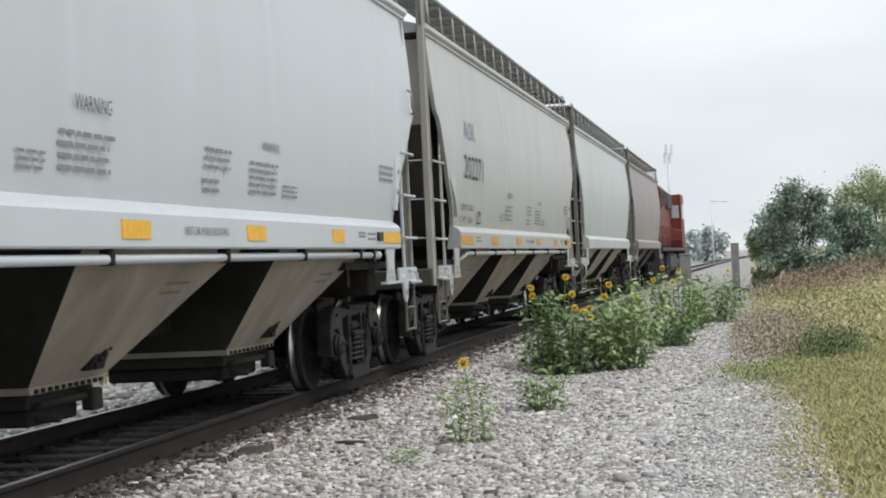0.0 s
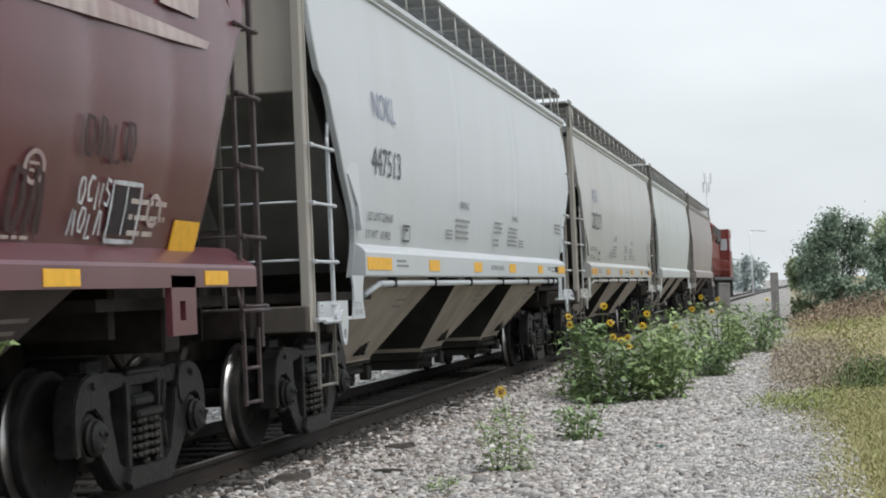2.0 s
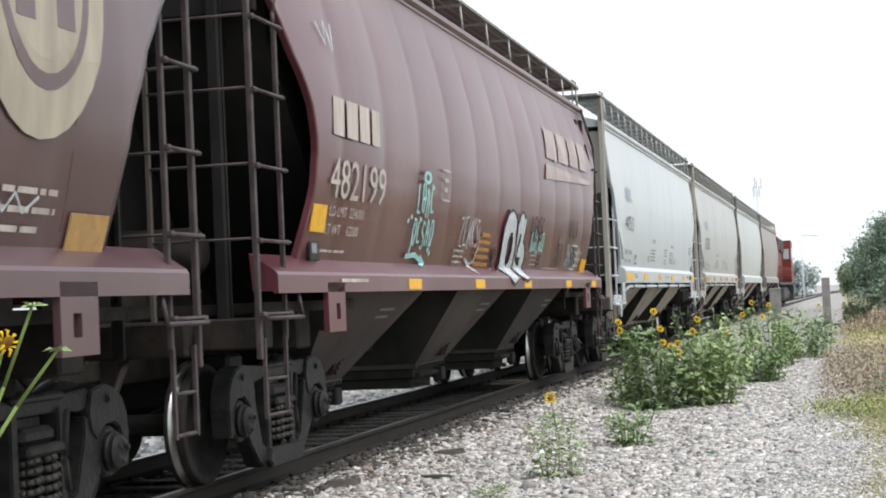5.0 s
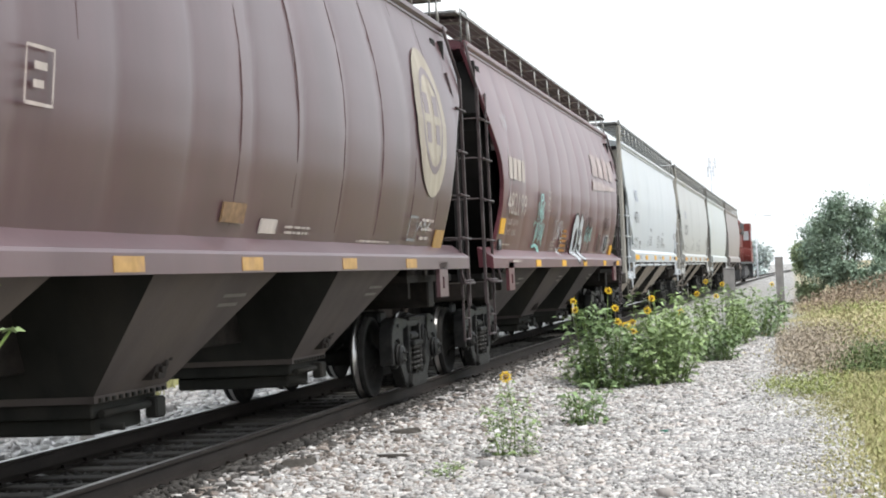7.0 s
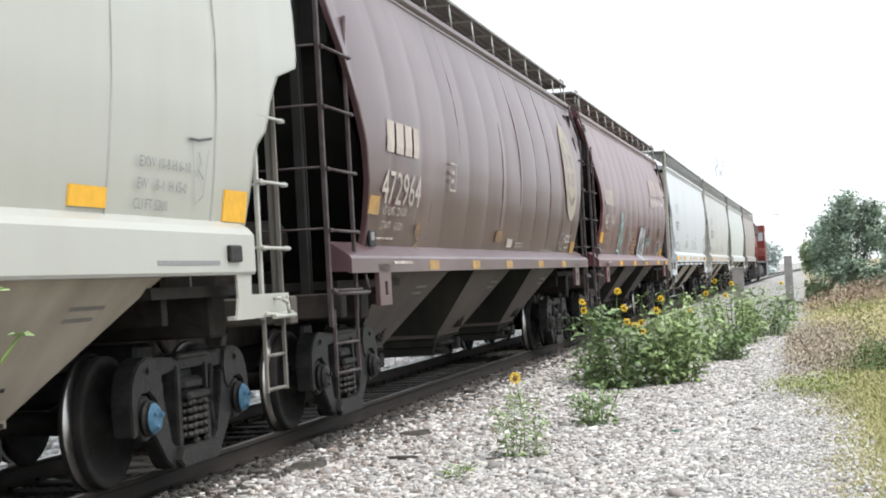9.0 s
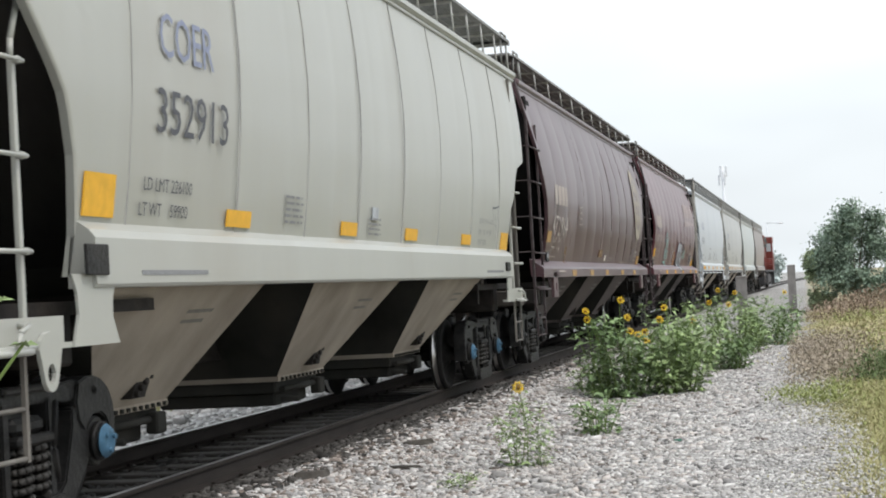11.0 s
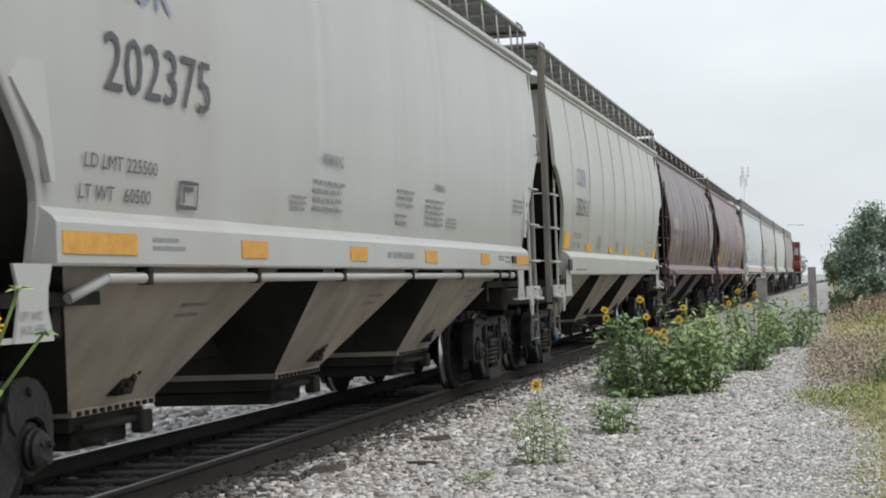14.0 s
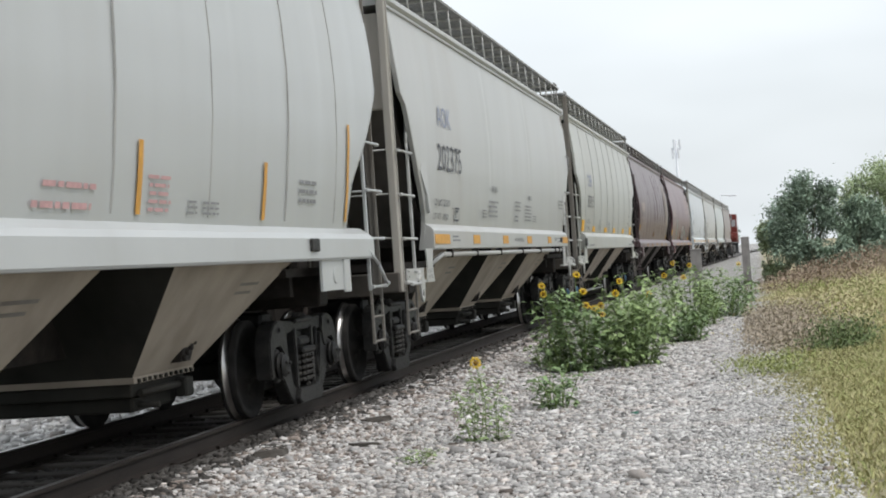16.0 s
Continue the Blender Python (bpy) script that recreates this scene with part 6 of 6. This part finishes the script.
def near_sunflower():
    """A single stalk that stands close to the camera, with one open flower and buds."""
    root = tagged(new("sunflower_plant"), "single sunflower stalk with one bloom and pale buds", "sunflower", "wild sunflowers on the gravel")
    x, y = 3.42, 3.5
    root.matrix_basis = pose(x, y, lie(x, y) - 0.02)
    rng = np.random.default_rng(55)
    h = 1.64
    sh = Shape().rod((0, 0, 0), (0.02, 0, 0.7), 0.013, 7, 0.010).rod((0.02, 0, 0.7), (0.05, 0, 1.36), 0.010, 7, 0.007)
    tips = [(0.175, 0.0, 1.62), (0.30, 0.03, 1.60), (0.265, -0.02, 1.71), (0.10, 0.02, 1.66)]
    for t in tips:
        mid = (t[0] * 0.55 + 0.03, t[1] * 0.5, 1.36 + (t[2] - 1.36) * 0.45)
        sh.rod((0.04, 0, 1.25), mid, 0.006, 6, 0.005).rod(mid, t, 0.005, 6, 0.004)
    part("stem", sh, STEM, root)
    pts, dirs = [], []
    for u in np.linspace(0.1, 1.5, 20):
        a = rng.uniform(0, 6.283)
        pts.append((0.03, 0, u))
        dirs.append((math.cos(a), math.sin(a), 0.25))
    v, f = leaf_cloud(np.array(pts), np.array(dirs), 0.10, rng)
    tagged(place("leaf", raw_mesh("leaf", v, f, LEAF), root), kind="stuff")
    pts, dirs = [], []
    for t in tips[1:]:
        for i in range(9):
            a = 0.7 * i
            pts.append(t)
            dirs.append((math.cos(a), math.sin(a), rng.uniform(-0.1, 0.9)))
    v, f = leaf_cloud(np.array(pts), np.array(dirs), 0.036, rng, 0.2, 0.5)
    tagged(place("bud", raw_mesh("bud", v, f, LEAF_PALE), root, label="pale green unopened bud"), kind="stuff")
    head = place("flower", shared("petals:0.04", lambda: flower_shape(0.04), PETAL), root, Matrix.Translation(tips[0]) @ pose(0, 0, 0, 20, 62, 0))
    place("flower_disc", shared("flower_disc:0.04", lambda: disc_shape(0.04), DISC), head)


def build_plants():
    sunflower(2.98, 14.4, (0.36, 0.32), 0.92, 7, 1, "slender sunflower with one bloom growing out of the gravel", 11, 0.064, 62, True, thick=0.005)
    sunflower(3.25, 17.3, (0.34, 0.3), 0.66, 9, 0, "small leafy sunflower seedling in the gravel", 12, 0.10, 26)
    sunflower(2.62, 12.9, (0.16, 0.15), 0.20, 5, 0, "tiny green weed in the gravel", 13, 0.05, 14, True, thick=0.004)
    clump = [(-0.44, 0, 1.27), (-0.43, 0.05, 1.15), (0.07, 0, 1.40), (0.14, 0.1, 1.15), (0.19, -0.1, 0.96), (0.29, 0, 0.90), (0.41, -0.1, 0.82), (0.38, 0.1, 0.93)]
    sunflower(2.92, 22.6, (0.66, 0.6), 1.50, 28, 0, "tall bushy sunflower clump with yellow blooms beside the track", 14, 0.125, 50, heads=clump)
    sunflower(3.68, 22.9, (0.56, 0.6), 1.28, 22, 0, "leafy sunflower clump in the gravel", 15, 0.12, 48, True, heads=[(-0.18, 0, 1.08)])
    sunflower(3.50, 25.2, (0.75, 0.7), 1.55, 22, 0, "pale green sunflower clump with a few blooms", 16, 0.12, 46, True, heads=[(-0.13, 0, 1.21), (0.31, 0, 0.98)])
    sunflower(4.25, 28.3, (0.5, 0.7), 0.8, 18, 0, "low sunflower clump by the path", 17, 0.13, 34)
    sunflower(4.10, 34.0, (0.8, 1.2), 1.65, 28, 2, "tall sunflower thicket beside the track", 18, 0.14, 38, True)
    sunflower(4.75, 37.5, (0.8, 1.4), 1.5, 28, 1, "sunflower thicket further along the track", 19, 0.14, 36)
    sunflower(3.55, 30.5, (0.6, 0.8), 1.45, 18, 0, "sunflower clump beside the rails", 23, 0.13, 32, True, heads=[(0.18, 0.5, 1.18), (0.55, 0.5, 1.12)])
    sunflower(2.45, 23.4, (0.35, 0.4), 0.55, 9, 0, "low leafy sunflower shoots at the ballast's edge", 24, 0.11, 24, True)
    near_sunflower()


def build_far():
    for x, y, h in ((5.05, 62.0, 1.85), (3.80, 45.5, 1.55)):
        post = tagged(new("concrete_post"), "weathered grey concrete post beside the track", "post", "posts beside the track")
        post.matrix_basis = pose(x, y, lie(x, y) - 0.1)
        part("shaft", Shape().prism([(-0.15, -0.12), (0.15, -0.12), (0.15, 0.12), (-0.15, 0.12)], 2, 0, h + 0.1), CONCRETE, post)
        part("cap", Shape().box(-0.16, 0.16, -0.13, 0.13, h + 0.1, h + 0.16, bevel=0.03), CONCRETE, post)
    tree("tree", 7.5, 66.0, 4.35, (1.85, 1.6), "dense dark green tree with an uneven airy crown", CROWN, 31, 21000, 0.125, 13, 0.09)
    tree("tree", 9.7, 67.5, 3.2, (1.4, 1.3), "low dark green tree beside a taller one", CROWN, 32, 15000, 0.12, 12, 0.08)
    tree("tree", 11.6, 78.0, 5.7, (2.3, 2.1), "light green spreading tree", CROWN_LIGHT, 33, 22000, 0.145, 16, 0.12)
    tree("tree", 15.4, 84.0, 5.6, (2.6, 2.3), "light green spreading tree in the scrub", CROWN_LIGHT, 34, 22000, 0.145, 16, 0.12)
    tree("shrub", 5.95, 67.5, 2.7, (0.7, 0.8), "yellow-green shrub under the trees", CROWN_LIGHT, 35, 3500, 0.16, 8, 0.05)
    tree("shrub", 8.6, 64.5, 1.7, (1.2, 0.8), "low dark green shrub under the trees", CROWN, 36, 3500, 0.16, 8, 0.05)
    tree("shrub", 11.8, 66.0, 2.0, (1.6, 0.9), "low green shrub at the foot of the trees", CROWN, 37, 4500, 0.16, 9, 0.05)
    tree("shrub", 14.8, 70.0, 2.3, (1.8, 1.0), "low light green shrub in the scrub", CROWN_LIGHT, 38, 4500, 0.17, 9, 0.05)
    rng = np.random.default_rng(77)
    for i in range(10):
        x, y = -16 + i * 1.85 + rng.uniform(-1.2, 1.2), 250 + rng.uniform(-20, 40)
        tree("tree", x, y, rng.uniform(4.2, 6.8), (2.4, 2.4), "distant tree beyond the track with haze in its leaf colour", CROWN_HAZY, 40 + i, 1600, 0.6, 8)
    for i in range(14):
        x, y = 24 + i * 9 + rng.uniform(-3, 3), 160 + rng.uniform(-20, 40)
        tree("tree", x, y, rng.uniform(5, 8), (4.5, 3.5), "distant tree across the field with haze in its leaf colour", CROWN_HAZY, 60 + i, 1600, 0.6, 8)
    # radio mast
    mast = tagged(new("radio_mast"), "pale steel telephone mast with antennas far off", "mast")
    mast.matrix_basis = pose(-8.35, 300, 0)
    sh = Shape().rod((0, 0, -1), (0, 0, 21.5), 0.35, 8, 0.22)
    part("pole", sh, POLE, mast)
    for a in range(6):
        q = a * math.pi / 3
        sh = Shape().box(-0.16, 0.16, -0.12, 0.12, -1.0, 1.0, bevel=0.04)
        part("antenna", sh, POLE, mast, m=pose(0.7 * math.cos(q), 0.7 * math.sin(q), 20.6 - 1.6 * (a % 2), 0, 0, math.degrees(q)))
    sh = Shape()
    for a in range(6):
        q = a * math.pi / 3
        sh.rod((0, 0, 20.6 - 1.6 * (a % 2)), (0.65 * math.cos(q), 0.65 * math.sin(q), 20.6 - 1.6 * (a % 2)), 0.07)
    part("bracket", sh, POLE, mast)
    lamp = tagged(new("street_lamp"), "pale street lamp on a tall pole beyond the train", "street lamp")
    lamp.matrix_basis = pose(5.574 - 0.0215 * 160, 160, 0)
    part("pole", Shape().rod((0, 0, -0.5), (0, 0, 6.3), 0.09, 8, 0.06), POLE, lamp)
    part("arm", Shape().rod((0, 0, 6.2), (1.2, 0, 6.15), 0.05), POLE, lamp)
    part("lamp_head", Shape().box(0.9, 1.6, -0.12, 0.12, 6.05, 6.2, bevel=0.04), POLE, lamp)


def scraps():
    """Small litter on the gravel."""
    rnd = random.Random(3)
    green = mat("green_plastic", (0.10, 0.36, 0.26), 0.4, 0, 0.15, 20)
    for x, y, r, m, name, label in ((4.22, 16.2, 0.07, green, "plastic_scrap", "crumpled green plastic scrap on the gravel"), (2.05, 13.6, 0.11, TIE, "wood_scrap", "dark rotten wood splinter on the ballast"),
                                    (1.75, 15.1, 0.14, TIE, "wood_scrap", "dark rotten wood splinter on the ballast"), (1.55, 12.4, 0.16, TIE, "wood_scrap", "dark rotten wood splinter on the ballast")):
        sh = Shape()
        n = 7
        v = [(r * (1.6 if name == "wood_scrap" else 1) * math.cos(6.283 * i / n) * rnd.uniform(0.6, 1), r * 0.5 * math.sin(6.283 * i / n) * rnd.uniform(0.6, 1), z) for z in (0.0, r * 0.35) for i in range(n)]
        sh.add(v, [list(range(n))[::-1], [i + n for i in range(n)]] + [(i, (i + 1) % n, (i + 1) % n + n, i + n) for i in range(n)])
        ob = part(name, sh, m, None, m=pose(x, y, lie(x, y) + 0.005, rnd.uniform(-8, 8), rnd.uniform(-8, 8), rnd.uniform(0, 180)))
        tagged(ob, label, "litter", "litter on the gravel")


def scrub(name, spots, tall, leaf, material, label, seed, droop=0.4):
    """Low weeds and brush as clouds of small leaves over the ground."""
    rng = np.random.default_rng(seed)
    z = np.array([lie(p[0], p[1]) for p in spots])
    h = tall(spots, rng)
    pts = np.stack([spots[:, 0], spots[:, 1], z + h * rng.random(len(spots)) ** 0.7], 1)
    dirs = rng.normal(0, 1, pts.shape) + np.array([0, 0, 0.5])
    v, f = leaf_cloud(pts, dirs, leaf, rng, droop, 0.35)
    tagged(place(name, raw_mesh(name, v, f, material)), label, "scrub", kind="stuff")


def build_grass():
    rng = np.random.default_rng(90)
    lawn = lambda p, r: np.clip(0.05 + 0.05 * (p[:, 0] - 5.8), 0.04, 0.26) * r.uniform(0.4, 1.3, len(p))
    dry = lambda p, r: np.clip(0.08 + 0.07 * (p[:, 0] - 5.8), 0.06, 0.42) * r.uniform(0.4, 1.3, len(p))

    def verge(n, y0, y1, spread, fade=1.0):
        y = y0 + (y1 - y0) * rng.random(n) ** 1.2 + rng.exponential(fade, n)
        edge = np.maximum(5.75, 6.4 - 0.035 * y) + 0.22 * np.sin(y * 0.9) + 0.12 * np.sin(y * 2.7 + 1)
        return np.stack([edge + rng.exponential(spread, n) + rng.normal(0, 0.26, n), y], 1)
    blades("yellow_green_grass", verge(60000, 9, 24, 1.5, 5.0), lawn, GRASS_MOSS, "short yellow-green grass beside the gravel path", 98, 0.010, 1.1)
    blades("dry_grass", verge(22000, 9, 26, 1.7, 5.0), lawn, GRASS_DRY, "dry straw among the short grass", 91, 0.008, 1.0)
    p = clumped(rng, 30000, 5.9, 13, 9, 30, 110, 0.45)
    blades("green_grass", p[p[:, 0] > 5.8], lawn, GRASS_GREEN, "green grass tufts among the dry grass", 92, 0.009, 1.0)
    blades("dry_grass", verge(34000, 26, 64, 3.0), dry, GRASS_DRY, "straw-yellow grass further along the path", 99, 0.012, 0.9)
    p = clumped(rng, 16000, 6.2, 14, 30, 58, 90, 0.7)
    blades("green_grass", p, dry, GRASS_GREEN, "green tufts in the straw-yellow grass", 89, 0.012, 0.9)
    # grey-brown dead brush at the path's edge
    p = clumped(rng, 9000, 5.3, 6.4, 22, 36, 40, 0.40)
    low = lambda p, r: 0.40 * r.uniform(0.3, 1.1, len(p))
    scrub("dead_brush", p[p[:, 0] > 5.2], low, 0.08, TWIG, "low grey-brown dead brush at the path's edge", 96)
    p = clumped(rng, 1500, 5.3, 5.9, 20, 22, 4, 0.22)
    scrub("yellow_weed", p, lambda p, r: 0.16 * r.uniform(0.4, 1.1, len(p)), 0.06, GRASS_GREEN, "low yellow-green weed at the path's edge", 97)
    # dark green bushy weeds in the grass
    p = clumped(rng, 2300, 6.35, 6.9, 21.6, 24.5, 8, 0.20)
    scrub("green_weed", p, lambda p, r: 0.46 * r.uniform(0.1, 1.1, len(p)), 0.075, WEED, "dark green bushy weed in the dry grass", 94)
    p = clumped(rng, 12000, 6.8, 13, 24, 50, 40, 0.45)
    scrub("green_weed", p, lambda p, r: 0.42 * r.uniform(0.2, 1.1, len(p)), 0.09, GRASS_GREEN, "green weeds scattered in the dry grass", 88)
    # russet brush before the trees, straw brush before that
    p = clumped(rng, 14000, 6.4, 16, 48, 63, 60, 0.7)
    tall = lambda p, r: np.clip(0.5 + 0.2 * (p[:, 0] - 6.0), 0.4, 1.2) * r.uniform(0.3, 1.1, len(p))
    scrub("dead_brush", p, tall, 0.13, RUSSET, "russet dead brush in front of the trees", 93)
    p = clumped(rng, 22000, 6.1, 15, 27, 60, 90, 0.7)
    mound = lambda p, r: np.clip(0.2 + 0.11 * (p[:, 0] - 6.0), 0.15, 0.85) * r.uniform(0.3, 1.1, len(p))
    scrub("straw_brush", p, mound, 0.12, GRASS_DRY, "straw-coloured brush in front of the trees", 95)
    # grass bank on the other side of the track
    p = clumped(rng, 14000, -9, -4.6, 6, 44, 120, 0.5)
    blades("yellow_green_grass", p[p[:, 0] < -4.2], lambda p, r: 0.45 * r.uniform(0.4, 1.2, len(p)), GRASS_MOSS, "yellow-green grass beyond the track", 87, 0.02, 0.8)


# ---- what moves ----
def run(t):
    """Way of the coupling between the third and fourth cars along the track, in metres."""
    return 19.5752 + 5.30491 * t + -0.042006 * t * t + 0.0026349 * t ** 3


def motions():
    times = [0.5 * i for i in range(33)]
    for i, car in enumerate(CARS):
        rear = (3 - i) * PITCH + (SHORT if i > 7 else 0.0)      # the cream car is a little shorter
        if i < 2:
            rear = PITCH + (2 - i) * LEADING
        rows = []
        for t in times:
            y = run(t) + rear
            long = 24.1 if i == 0 else LEADING if i < 3 else PITCH
            a, b = y + 2, y + long - 2
            turn = math.atan2(bend(b) - bend(a), b - a)
            x = bend(a) - 2 * math.sin(turn)
            rows.append((t, pose(x, y, 0, 0, 0, -math.degrees(turn))))
        walk(car, rows)
    for wheel, w in TURNING:
        rows = []
        for j in range(161):
            t = j * 0.1
            rows.append((t, pose(0, w, 0.457) @ Matrix.Rotation(-(run(t) - run(0)) / 0.457, 4, "X")))
        walk(wheel, rows)


build_place()
CARS = build_train()
build_plants()
build_far()
build_grass()
scraps()
motions()
